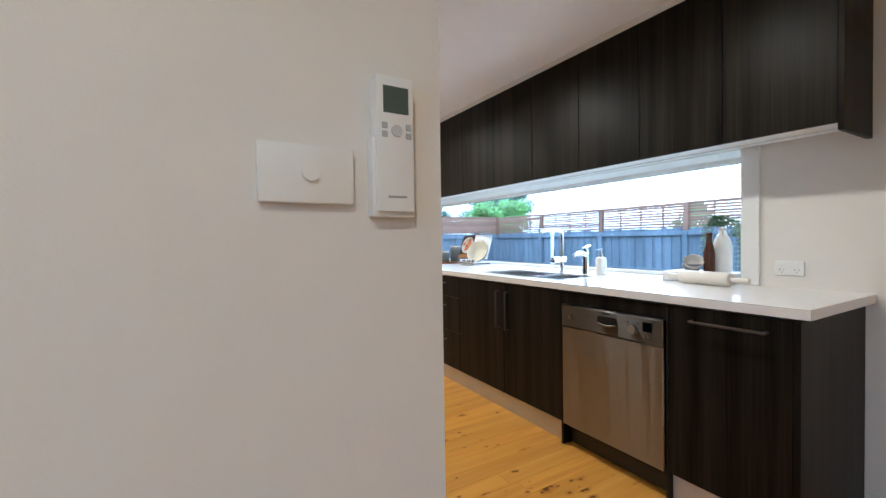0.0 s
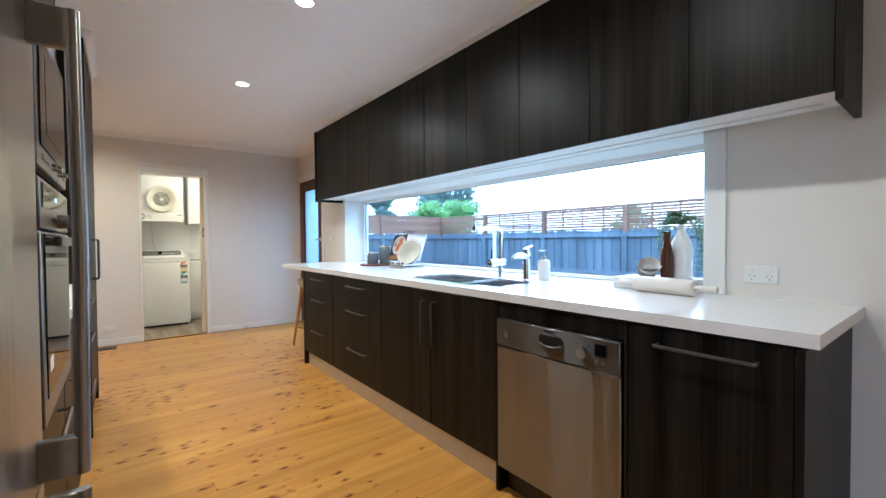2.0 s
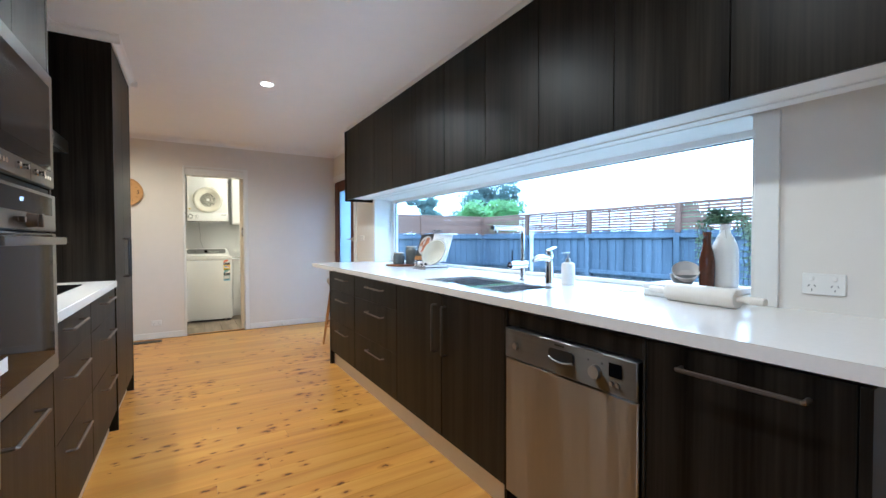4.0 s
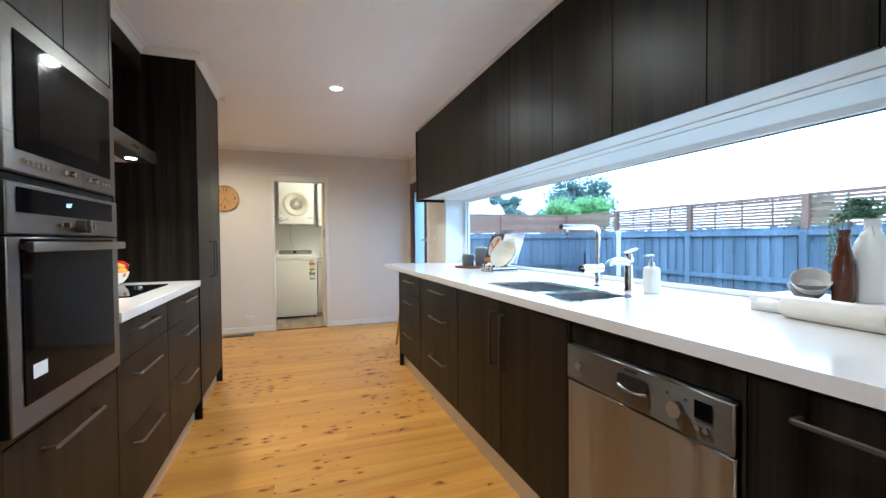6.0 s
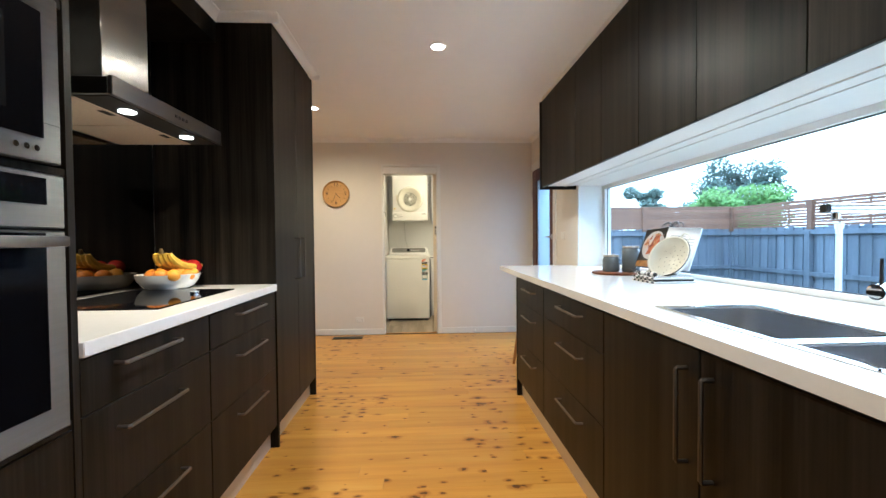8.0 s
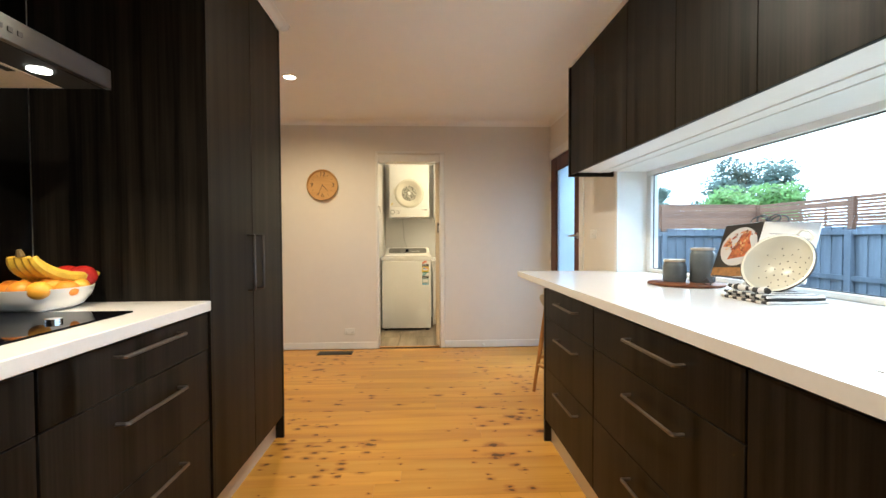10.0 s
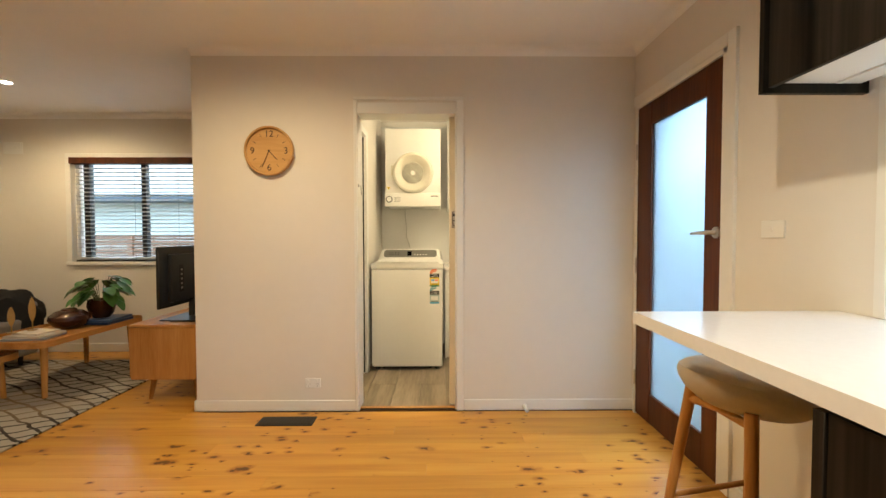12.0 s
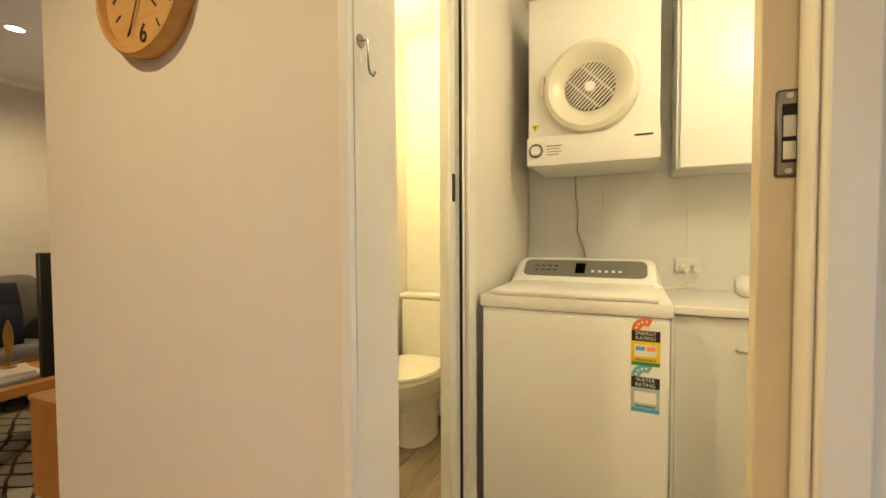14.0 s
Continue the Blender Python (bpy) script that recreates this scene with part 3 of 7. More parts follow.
base_unit("drawer_unit", 2.942, 3.754, [(0.73, 0.900), (0.44, 0.73), (0.131, 0.44)], "dark woodgrain three-drawer cabinet with bar handles",
          [("h", 3.155, 3.445, 0.84), ("h", 3.155, 3.445, 0.651), ("h", 3.155, 3.445, 0.36)], -1, FX, WX - 0.02, 0.895, RG)
base_unit("sink_cabinet", 2.377, 2.938, [(0.131, 0.900)], "dark woodgrain sink cabinet with an upright handle", [("v", 2.426, 0.585, 0.84)], -1, FX, WX - 0.02, 0.70, RG)
base_unit("sink_cabinet", 1.852, 2.373, [(0.131, 0.900)], "dark woodgrain sink cabinet with an upright handle", [("v", 2.325, 0.585, 0.84)], -1, FX, WX - 0.02, 0.70, RG)
base_unit("bin_cabinet", 0.750, 1.205, [(0.131, 0.900)], "dark woodgrain pull-out cabinet beside the dishwasher", [("h", 0.828, 1.101, 0.842)], -1, FX, WX - 0.02, 0.895, RG)
for nm, a, lb in (("end_panel", (FX - 0.003, WX - 0.018, 0.728, 0.748, 0.0, 0.897), "dark woodgrain end panel of the bench"),
                  ("end_panel", (FX - 0.003, WX - 0.018, 4.438, 4.460, 0.0, 0.897), "dark woodgrain end panel at the breakfast bar"),
                  ("divider_panel", (FX - 0.001, WX - 0.02, 1.832, 1.850, 0.0, 0.897), "dark woodgrain panel beside the dishwasher"),
                  ("divider_panel", (FX - 0.001, WX - 0.02, 1.207, 1.216, 0.0, 0.897), "dark woodgrain panel beside the dishwasher")):
    solid(nm, boxed(*a, bev=0.001), M["laminate"], lb, "panel")
solid("filler_rail", boxed(FX + 0.004, FX + 0.02, 1.217, 1.831, 0.832, 0.897), M["laminate"], "dark woodgrain rail above the dishwasher", "panel")
M["kick"] = mat("pale_kickboard", (0.62, 0.58, 0.53), 0.35, 0.35, vary=0.05, scale=6)
solid("kickboard", boxed(FX + 0.035, FX + 0.05, 1.851, 4.437, 0.0, 0.13), M["kick"], "pale metallic kickboard under the cabinets", "kickboard")
solid("kickboard", boxed(FX + 0.035, FX + 0.05, 0.749, 1.206, 0.0, 0.13), M["kick"], "pale metallic kickboard under the cabinets", "kickboard")

# dishwasher
dw = thing("dishwasher", (FX, 1.5245, 0), "stainless steel dishwasher built under the white bench", "dishwasher")
part("body", boxed(0.03, 0.6, -0.298, 0.298, 0.10, 0.825), M["gap"], dw)
dp = part("door", boxed(-0.012, 0.03, -0.303, 0.303, 0.13, 0.70, bev=0.004), M["steel"], dw)
cp = part("control_panel", boxed(-0.016, 0.03, -0.303, 0.303, 0.704, 0.826, bev=0.004), M["steel_h"], dw)
part("plinth", boxed(0.05, 0.07, -0.298, 0.298, 0.01, 0.125), M["black"], dw)
bm = bmesh.new()
prism(bm, [(y, z) for y, z in rounded(-0.062, 0.052, -0.022, 0.026, 0.016)], -0.004, 0.004)
part("grip_recess", bm, M["black"], cp, "", Matrix.Translation((-0.0165, 0.0, 0.772)) @ Euler((radians(90), 0, radians(90))).to_matrix().to_4x4())
bm = bmesh.new()
tube(bm, [(-0.018, -0.060, 0.760), (-0.026, -0.034, 0.754), (-0.027, -0.005, 0.752), (-0.026, 0.024, 0.754), (-0.018, 0.050, 0.760)], 0.0055, 8)
part("grip", bm, M["steel_h"], cp)
for y, r, d in ((0.235, 0.014, 0.008), (-0.155, 0.023, 0.015), (-0.215, 0.0075, 0.006), (-0.237, 0.0075, 0.006)):
    bm = bmesh.new()
    cyl(bm, (-0.015, y, 0.760 if r > 0.01 else 0.738), (-0.016 - d, y, 0.760 if r > 0.01 else 0.738), r, r * 0.93, 20)
    part("knob" if r > 0.02 else "button", bm, M["steel"], cp)
part("display", boxed(-0.0185, -0.015, -0.250, -0.205, 0.760, 0.804), M["oven_glass"], cp, "small black display")
part("badge", boxed(-0.0175, -0.015, -0.02, 0.025, 0.808, 0.815), M["black"], cp)
for y in (-0.128, -0.182):
    part("print_mark", boxed(-0.0172, -0.015, y, y + 0.006, 0.790, 0.796), M["black"], cp)

# worktop with the sink cut-out
wt = bmesh.new()
ZT, ZB = 0.944, 0.906
for p in ((2.002, 2.135, 0.70, 5.115), (2.475, WX, 0.70, 5.115), (2.135, 2.475, 2.765, 5.115), (2.135, 2.475, 0.70, 1.985), (2.135, 2.475, 2.255, 2.285), (WX, 2.905, 1.215, 4.975)):
    box(wt, p[0], p[1], p[2], p[3], ZB, ZT)
bmesh.ops.remove_doubles(wt, verts=wt.verts, dist=0.0005)
solid("worktop", wt, M["stone"], "white engineered stone worktop running into the window sill", "worktop")


def basin(parent, x0, x1, y0, y1, depth, r=0.05):
    bm = bmesh.new()
    rim, inner = rounded(x0, x1, y0, y1, 0.004), rounded(x0 + 0.005, x1 - 0.005, y0 + 0.005, y1 - 0.005, r)
    low = rounded(x0 + 0.03, x1 - 0.03, y0 + 0.03, y1 - 0.03, r)
    rings = [[bm.verts.new((x, y, z)) for x, y in o] for o, z in ((rim, 0.034), (inner, 0.033), (inner, -depth + 0.03), (low, -depth))]
    for a, b in zip(rings, rings[1:]):
        for i in range(len(a)):
            j = (i + 1) % len(a)
            bm.faces.new((a[i], a[j], b[j], b[i]))
    bm.faces.new(rings[-1])
    bmesh.ops.recalc_face_normals(bm, faces=bm.faces)
    bmesh.ops.reverse_faces(bm, faces=bm.faces)
    ob = part("bowl", bm, M["sink"], parent)
    cx, cy = (x0 + x1) / 2, (y0 + y1) / 2
    bm = bmesh.new()
    cyl(bm, (cx, cy, -depth + 0.001), (cx, cy, -depth + 0.004), 0.04, seg=20)
    part("drain", bm, M["chrome"], ob)


sink = thing("kitchen_sink", (0, 0, ZB), "stainless steel undermount sink with two bowls", "sink")
basin(sink, 2.1355, 2.4745, 2.2855, 2.7645, 0.18)
basin(sink, 2.1355, 2.4745, 1.9855, 2.2545, 0.14)
bm = bmesh.new()
for a in ((2.118, 2.1395, 1.968, 2.782), (2.4705, 2.492, 1.968, 2.782), (2.1395, 2.4705, 1.968, 1.9895), (2.1395, 2.4705, 2.7605, 2.782), (2.1395, 2.4705, 2.2505, 2.2895)):
    box(bm, *a, 0.0385, 0.0402)
part("rim", bm, M["chrome"], sink, "polished steel rim")

# wall cupboards over the window
UX, UB, UT = 2.37, 1.648, 2.415
seams = [0.736, 1.153, 1.586, 2.022, 2.462, 2.928, 3.36, 3.79, 4.21, 4.63, 5.034]
for y0, y1 in zip(seams, seams[1:]):
    ym = (y0 + y1) / 2
    ob = thing("wall_cupboard", (0, ym, UB), "dark woodgrain wall cupboard above the window", "cabinet", "wall cupboards above the window")
    part("carcass", boxed(UX + DT + 0.001, WX - 0.002, y0 - ym + 0.0005, y1 - ym - 0.0005, 0.025, UT - UB), M["white"], ob)
    front(ob, "door", UX, y0 - ym, y1 - ym, -0.004, UT - UB, -1)
for y in (0.714, 5.036):
    solid("end_panel", boxed(UX - 0.012, WX - 0.003, y, y + 0.02, 1.612 if y < 1 else 1.632, UT, bev=0.001), M["laminate"], "dark woodgrain end panel of the wall cupboards", "panel")
solid("cupboard_soffit", boxed(UX + 0.02, WX - 0.032, 0.735, 5.035, 1.661, 1.672), M["trim"], "white panel under the wall cupboards with a shadow line", "panel")
solid("blind_track", boxed(WX - 0.12, WX - 0.10, 0.80, 5.02, 1.655, 1.6605), M["white"], "white blind track under the cupboards", "track")
solid("bulkhead", boxed(UX + 0.012, WX - 0.003, 0.70, 5.056, UT + 0.001, CEIL - 0.001), M["ceiling"], "white filler strip above the wall cupboards", "trim", "structure")

# ---- kitchen, cooking side ----
KX = 0.455                      # fronts
KB = -0.205
# splashback, pantry, tower
solid("splashback", boxed(-0.214, -0.203, 2.403, 3.744, 0.0, CEIL - 0.004), M["splash"], "black mirrored glass splashback", "splashback")
tower = thing("oven_tower", (0, 2.07, 0), "dark woodgrain tower cabinet around oven and microwave", "cabinet")
part("side_panel", boxed(KB, KX + 0.001, 0.312, 0.332, 0.0, 2.415), M["laminate"], tower)
part("side_panel", boxed(KB, KX + 0.001, -0.345, -0.317, 0.0, 2.415), M["laminate"], tower)
part("back", boxed(KB, KB + 0.01, -0.317, 0.312, 0.131, 2.415), M["gap"], tower)
part("shelf", boxed(KB + 0.01, KX - 0.002, -0.316, 0.311, 0.742, 0.763), M["laminate"], tower)
part("shelf", boxed(KB + 0.01, KX - 0.002, -0.316, 0.311, 1.345, 1.364), M["laminate"], tower)
part("shelf", boxed(KB + 0.01, KX - 0.002, -0.316, 0.311, 1.738, 1.757), M["laminate"], tower)
f = front(tower, "drawer_front", KX, -0.316, 0.311, 0.131, 0.741, 1)
handle(f, (KX, -0.165, 0.676), (KX, 0.115, 0.676), (0.034, 0, 0))
front(tower, "door", KX, -0.316, -0.002, 1.758, 2.414, 1)
front(tower, "door", KX, -0.002, 0.311, 1.758, 2.414, 1)

oven = thing("wall_oven", (KX, 2.050, 0.765), "stainless steel wall oven with a black glass door", "oven")
part("body", boxed(-0.5, 0.0, -0.29, 0.29, 0.004, 0.572), M["gap"], oven)
od = part("door", boxed(0.0, 0.022, -0.30, 0.30, 0.0, 0.452, bev=0.003), M["steel_h"], oven)
part("glass", boxed(0.0215, 0.0245, -0.252, 0.248, 0.057, 0.447, bev=0.001), M["oven_glass"], od, "black glass oven window")
bm = bmesh.new()
for y in (-0.25, 0.25):
    cyl(bm, (0.02, y, 0.428), (0.046, y, 0.428), 0.008, seg=12)
box(bm, 0.040, 0.056, -0.272, 0.272, 0.416, 0.440, bev=0.005, seg=2)
part("handle", bm, M["steel_h"], od, "flat steel towel-bar handle")
part("label_sticker", boxed(0.0246, 0.0252, -0.222, -0.162, 0.112, 0.146), M["white"], od, "small white paper sticker")
op = part("control_panel", boxed(0.0, 0.022, -0.30, 0.30, 0.457, 0.577, bev=0.003), M["steel_h"], oven)
part("display_strip", boxed(0.0215, 0.024, -0.262, 0.252, 0.508, 0.566), M["oven_glass"], op)
words("6:57", 0.016, emit("oven_clock_glow", (0.65, 0.75, 1.0), 1.6), op, Matrix.Translation((0.0247, -0.035, 0.54)) @ Euler((radians(90), 0, radians(90))).to_matrix().to_4x4(), "clock_digits", 0.0003)
bm = bmesh.new()
cyl(bm, (0.022, 0.02, 0.485), (0.046, 0.02, 0.485), 0.020, 0.018, 24)
box(bm, 0.044, 0.056, 0.014, 0.026, 0.466, 0.504, bev=0.002)
part("dial", bm, M["bronze"], op, "bronze-toned oven dial")
for y in (-0.06, 0.09):
    bm = bmesh.new()
    cyl(bm, (0.022, y, 0.485), (0.038, y, 0.485), 0.008, seg=14)
    cyl(bm, (0.022, y - 0.025, 0.485), (0.030, y - 0.025, 0.485), 0.006, seg=12)
    part("button", bm, M["steel"], op)

mw = thing("built_in_microwave", (KX, 2.050, 1.366), "stainless steel built-in microwave with a dark glass door", "microwave")
part("body", boxed(-0.45, 0.0, -0.29, 0.29, 0.004, 0.365), M["gap"], mw)
mf = part("frame", boxed(0.0, 0.020, -0.300, 0.298, 0.0, 0.372, bev=0.003), M["steel_h"], mw)
part("door_glass", boxed(0.0195, 0.023, -0.256, 0.252, 0.052, 0.325, bev=0.001), M["oven_glass"], mf, "black glass microwave door")
part("window_mesh", boxed(0.0229, 0.0236, -0.165, 0.17, 0.095, 0.285), mat("microwave_mesh", (0.008, 0.008, 0.009), 0.12, vary=0.1, scale=200, spec=0.04), mf)
for y0, y1 in ((-0.300, -0.2585), (0.2545, 0.298)):
    part("seam", boxed(0.0195, 0.0206, y0, y1, 0.086, 0.0875), M["black"], mf)
part("seam", boxed(0.0195, 0.0206, 0.062, 0.064, 0.001, 0.052), M["black"], mf)
for y in (-0.240, -0.219, -0.198, -0.177, -0.156, -0.135, 0.185, 0.208, 0.231):
    bm = bmesh.new()
    cyl(bm, (0.02, y, 0.027), (0.0255, y, 0.027), 0.0065, seg=12)
    part("button", bm, M["chrome"], mf)
for y in (-0.03, 0.11):
    bm = bmesh.new()
    cyl(bm, (0.02, y, 0.027), (0.040, y, 0.027), 0.0075, seg=14)
    cyl(bm, (0.02, y - 0.026, 0.027), (0.030, y - 0.026, 0.027), 0.0095, seg=14)
    part("knob", bm, M["chrome"], mf)

LG = "drawer cabinets under the cooktop"
base_unit("drawer_unit", 2.404, 3.018, [(0.755, 0.900), (0.475, 0.755), (0.131, 0.475)], "dark woodgrain three-drawer cabinet below the cooktop",
          [("h", 2.52, 2.785, 0.861), ("h", 2.525, 2.81, 0.68), ("h", 2.525, 2.815, 0.403)], 1, KX, KB, 0.895, LG)
base_unit("drawer_unit", 3.022, 3.744, [(0.755, 0.900), (0.475, 0.755), (0.131, 0.475)], "dark woodgrain three-drawer cabinet beside the pantry",
          [("h", 3.25, 3.54, 0.863), ("h", 3.25, 3.54, 0.675), ("h", 3.25, 3.54, 0.406)], 1, KX, KB, 0.895, LG)
solid("kickboard", boxed(KX - 0.055, KX - 0.04, 2.404, 3.744, 0.0, 0.13), M["kick"], "pale metallic kickboard under the drawers", "kickboard")
solid("kickboard", boxed(KX - 0.055, KX - 0.04, 1.755, 2.381, 0.0, 0.13), M["kick"], "pale metallic kickboard under the oven tower", "kickboard")
solid("worktop", boxed(-0.202, KX + 0.012, 2.404, 3.747, 0.905, 0.945, bev=0.003), M["stone"], "white engineered stone worktop around the cooktop", "worktop")
pantry = thing("pantry", (0, 4.168, 0), "tall dark woodgrain pantry with two doors", "cabinet")
part("side_panel", boxed(KB, KX + 0.006, -0.418, -0.398, 0.0, 2.415, bev=0.001), M["laminate"], pantry)
part("side_panel", boxed(KB, KX + 0.006, 0.398, 0.418, 0.0, 2.415, bev=0.001), M["laminate"], pantry)
part("carcass", boxed(KB, KX - DT - 0.001, -0.397, 0.397, 0.131, 2.414), M["gap"], pantry)
part("kickboard", boxed(KX - 0.055, KX - 0.04, -0.397, 0.397, 0.0, 0.13), M["kick"], pantry)
for a, b, hy in ((-0.397, 0.0, -0.060), (0.0, 0.397, 0.048)):
    f = front(pantry, "door", KX + 0.004, a, b, 0.131, 2.414, 1)
    handle(f, (KX + 0.004, hy, 0.943), (KX + 0.004, hy, 1.208), (0.034, 0, 0))
bm = bmesh.new()
box(bm, KB, KX - 0.02, 0.76, 2.398, 2.417, CEIL - 0.002)
box(bm, KB, KX - 0.02, 3.753, 4.58, 2.417, CEIL - 0.002)
solid("bulkhead_west", bm, M["gap"], "dark filler above the tall units", "trim", "structure")
solid("hood_bulkhead", boxed(-0.202, 0.155, 2.404, 3.748, 2.30, CEIL - 0.003, bev=0.001), M["laminate"], "dark woodgrain bulkhead panel above the range hood", "panel")
cornice("cornice_pantry", [((KX + 0.006, 3.75), (KX + 0.006, 4.587), (1, 0)), ((0.155, 3.75), (KX + 0.05, 3.75), (0, -1)), ((-0.2, 4.587), (KX + 0.06, 4.587), (0, 1)),
                           ((0.155, 2.40), (0.155, 3.75), (1, 0)), ((KX, 0.75), (KX, 2.40), (1, 0))], "white cove cornice round the tall cupboards", 0.045)

# range hood
hood = thing("range_hood", (0, 3.11, 1.68), "stainless steel canopy range hood with two lit lamps", "range hood")
part("canopy", boxed(-0.20, 0.285, -0.355, 0.362, -0.008, 0.050, bev=0.002), M["steel_h"], hood)
part("fascia", boxed(0.286, 0.302, -0.358, 0.365, -0.010, 0.053, bev=0.002), M["steel_h"], hood)
part("chimney", boxed(-0.20, 0.13, -0.168, 0.092, 0.051, 0.619, bev=0.002), M["steel_up"], hood)
for y0, y1 in ((-0.335, 0.002), (0.008, 0.345)):
    part("filter", boxed(-0.17, 0.165, y0, y1, -0.013, -0.0085, bev=0.001), M["filter"], hood, "pale metal grease filter")
    part("filter_catch", boxed(0.13, 0.155, (y0 + y1) / 2 - 0.03, (y0 + y1) / 2 + 0.03, -0.0145, -0.0132), M["gap"], hood)
part("underside", boxed(0.166, 0.284, -0.345, 0.352, -0.011, -0.0085), M["gap"], hood, "dark lamp strip")
for y in (-0.18, 0.20):
    bm = bmesh.new()
    cyl(bm, (0.225, y, -0.010), (0.225, y, -0.016), 0.027, seg=20)
    part("lamp_lens", bm, M["hood_glow"], hood, "glowing round lamp")
for y in (-0.02, 0.005, 0.03, 0.055):
    part("button", boxed(0.301, 0.305, y, y + 0.012, 0.014, 0.026), M["black"], hood)

# cooktop
hob = thing("induction_cooktop", (0.095, 3.19, 0.945), "black glass induction cooktop set in the bench", "cooktop")
part("glass", boxed(-0.25, 0.25, -0.30, 0.30, 0.0, 0.006, bev=0.002), M["oven_glass"], hob)

# fridge
SS = M["steel"]
fr = thing("fridge", (0, 1.18, 0), "stainless steel fridge with long bar handles", "fridge")
part("body", boxed(-0.20, 0.43, -0.42, 0.42, 0.02, 1.79), mat("grey_fridge_side", (0.30, 0.30, 0.31), 0.4, 0.2), fr)
fd = part("door", boxed(0.435, 0.49, -0.42, 0.42, 0.728, 1.79, bev=0.008, seg=2), SS, fr)
fz = part("freezer_drawer", boxed(0.435, 0.49, -0.42, 0.42, 0.04, 0.720, bev=0.008, seg=2), SS, fr)


def fridge_bar(parent, z0, z1):
    bm = bmesh.new()
    tube(bm, [(0.553, 0.345, z0), (0.558, 0.345, (z0 + z1) / 2), (0.553, 0.345, z1)], 0.013, 12)
    box(bm, 0.488, 0.556, 0.334, 0.356, z0, z0 + 0.075, bev=0.003)
    box(bm, 0.488, 0.556, 0.334, 0.356, z1 - 0.075, z1, bev=0.003)
    part("handle", bm, M["steel"], parent, "long brushed steel bar handle")


fridge_bar(fd, 0.745, 1.63)
fridge_bar(fz, 0.34, 0.712)
over = thing("fridge_cupboard", (0, 1.18, 1.81), "dark woodgrain cupboard above the fridge", "cabinet")
part("carcass", boxed(-0.2, KX - DT - 0.001, -0.425, 0.545, 0.0, 0.604), M["gap"], over)
front(over, "door", KX, -0.425, 0.06, 0.0, 0.604, 1)
front(over, "door", KX, 0.06, 0.542, 0.0, 0.604, 1)
solid("scribe_panel", boxed(-0.2, 0.40, 1.615, 1.722, 0.0, 1.808), M["laminate"], "dark woodgrain filler beside the fridge", "panel")


# downlights
def downlight(x, y):
    ob = thing("downlight", (x, y, CEIL), "round white recessed downlight, lit", "downlight", "ceiling downlights")
    bm = bmesh.new()
    lathe(bm, [(0.043, -0.002), (0.045, -0.007), (0.054, -0.005), (0.056, 0.0)], 28)
    part("rim", bm, M["white"], ob)
    bm = bmesh.new()
    cyl(bm, (0, 0, -0.003), (0, 0, -0.0005), 0.043, seg=28)
    part("lens", bm, M["downlight"], ob)
    return ob


for dx, dy in DOWNLIGHTS:
    downlight(dx, dy)

# ---- things on the window bench ----
ROT = Matrix.Rotation


def mixer_tall():
    ob = thing("kitchen_tap", (2.632, 2.42, ZT), "tall chrome kitchen mixer with a square neck", "tap")
    bm = bmesh.new()
    cyl(bm, (0, 0, 0), (0, 0, 0.006), 0.025, 0.024, 24)
    cyl(bm, (0, 0, 0.006), (0, 0, 0.075), 0.0195, seg=24)
    part("base", bm, M["chrome"], ob)
    bm = bmesh.new()
    cyl(bm, (0.026, 0.004, 0.095), (-0.085, -0.014, 0.095), 0.0235, seg=28)
    part("body", bm, M["chrome"], ob)
    bm = bmesh.new()
    cyl(bm, (-0.0865, -0.0142, 0.095), (-0.122, -0.0198, 0.095), 0.0235, 0.0215, seg=28)
    cyl(bm, (-0.122, -0.0198, 0.095), (-0.1225, -0.0199, 0.095), 0.0215, 0.016, seg=28)
    kn = part("knob", bm, M["chrome"], ob)
    bm = bmesh.new()
    tube(bm, [(-0.102, -0.0166, 0.115), (-0.102, -0.0166, 0.185)], [0.0048, 0.0042], 10)
    part("lever", bm, M["black"], kn, "dark slim lever")
    bm = bmesh.new()
    pts = [(0, 0, 0.112), (0, 0, 0.285)] + [(-0.032 * (1 - math.cos(radians(a))), 0.004 * (1 - math.cos(radians(a))), 0.285 + 0.034 * math.sin(radians(a))) for a in (25, 50, 75, 90)] + [(-0.215, 0.025, 0.322)]
    tube(bm, pts, 0.0138, 16)
    sp = part("spout", bm, M["chrome"], ob)
    bm = bmesh.new()
    cyl(bm, (-0.215, 0.025, 0.322), (-0.226, 0.0262, 0.3222), 0.0139, 0.0125, seg=18)
    part("spout_cap", bm, M["black"], sp, "black spout end")
    bm = bmesh.new()
    cyl(bm, (-0.192, 0.0225, 0.310), (-0.192, 0.0225, 0.292), 0.0105, seg=14)
    part("nozzle", bm, M["chrome"], sp)
    return ob


mixer_tall()
tap2 = thing("filter_tap", (2.618, 2.183, ZT), "short chrome mixer tap with a flat lever", "tap")
bm = bmesh.new()
lathe(bm, [(0.0, 0.0), (0.026, 0.0), (0.026, 0.006), (0.0235, 0.010), (0.0225, 0.14), (0.0225, 0.158), (0.018, 0.164), (0.0, 0.165)], 28)
part("body", bm, M["chrome"], tap2)
bm = bmesh.new()
tube(bm, [(-0.01, -0.001, 0.138), (-0.05, -0.006, 0.147), (-0.10, -0.013, 0.147), (-0.132, -0.018, 0.142), (-0.146, -0.020, 0.132)], [0.020, 0.018, 0.0165, 0.0155, 0.012], 16)
part("spout", bm, M["chrome"], tap2)
bm = bmesh.new()
cyl(bm, (0, 0, 0.166), (0.002, 0, 0.178), 0.0205, 0.019, 24)
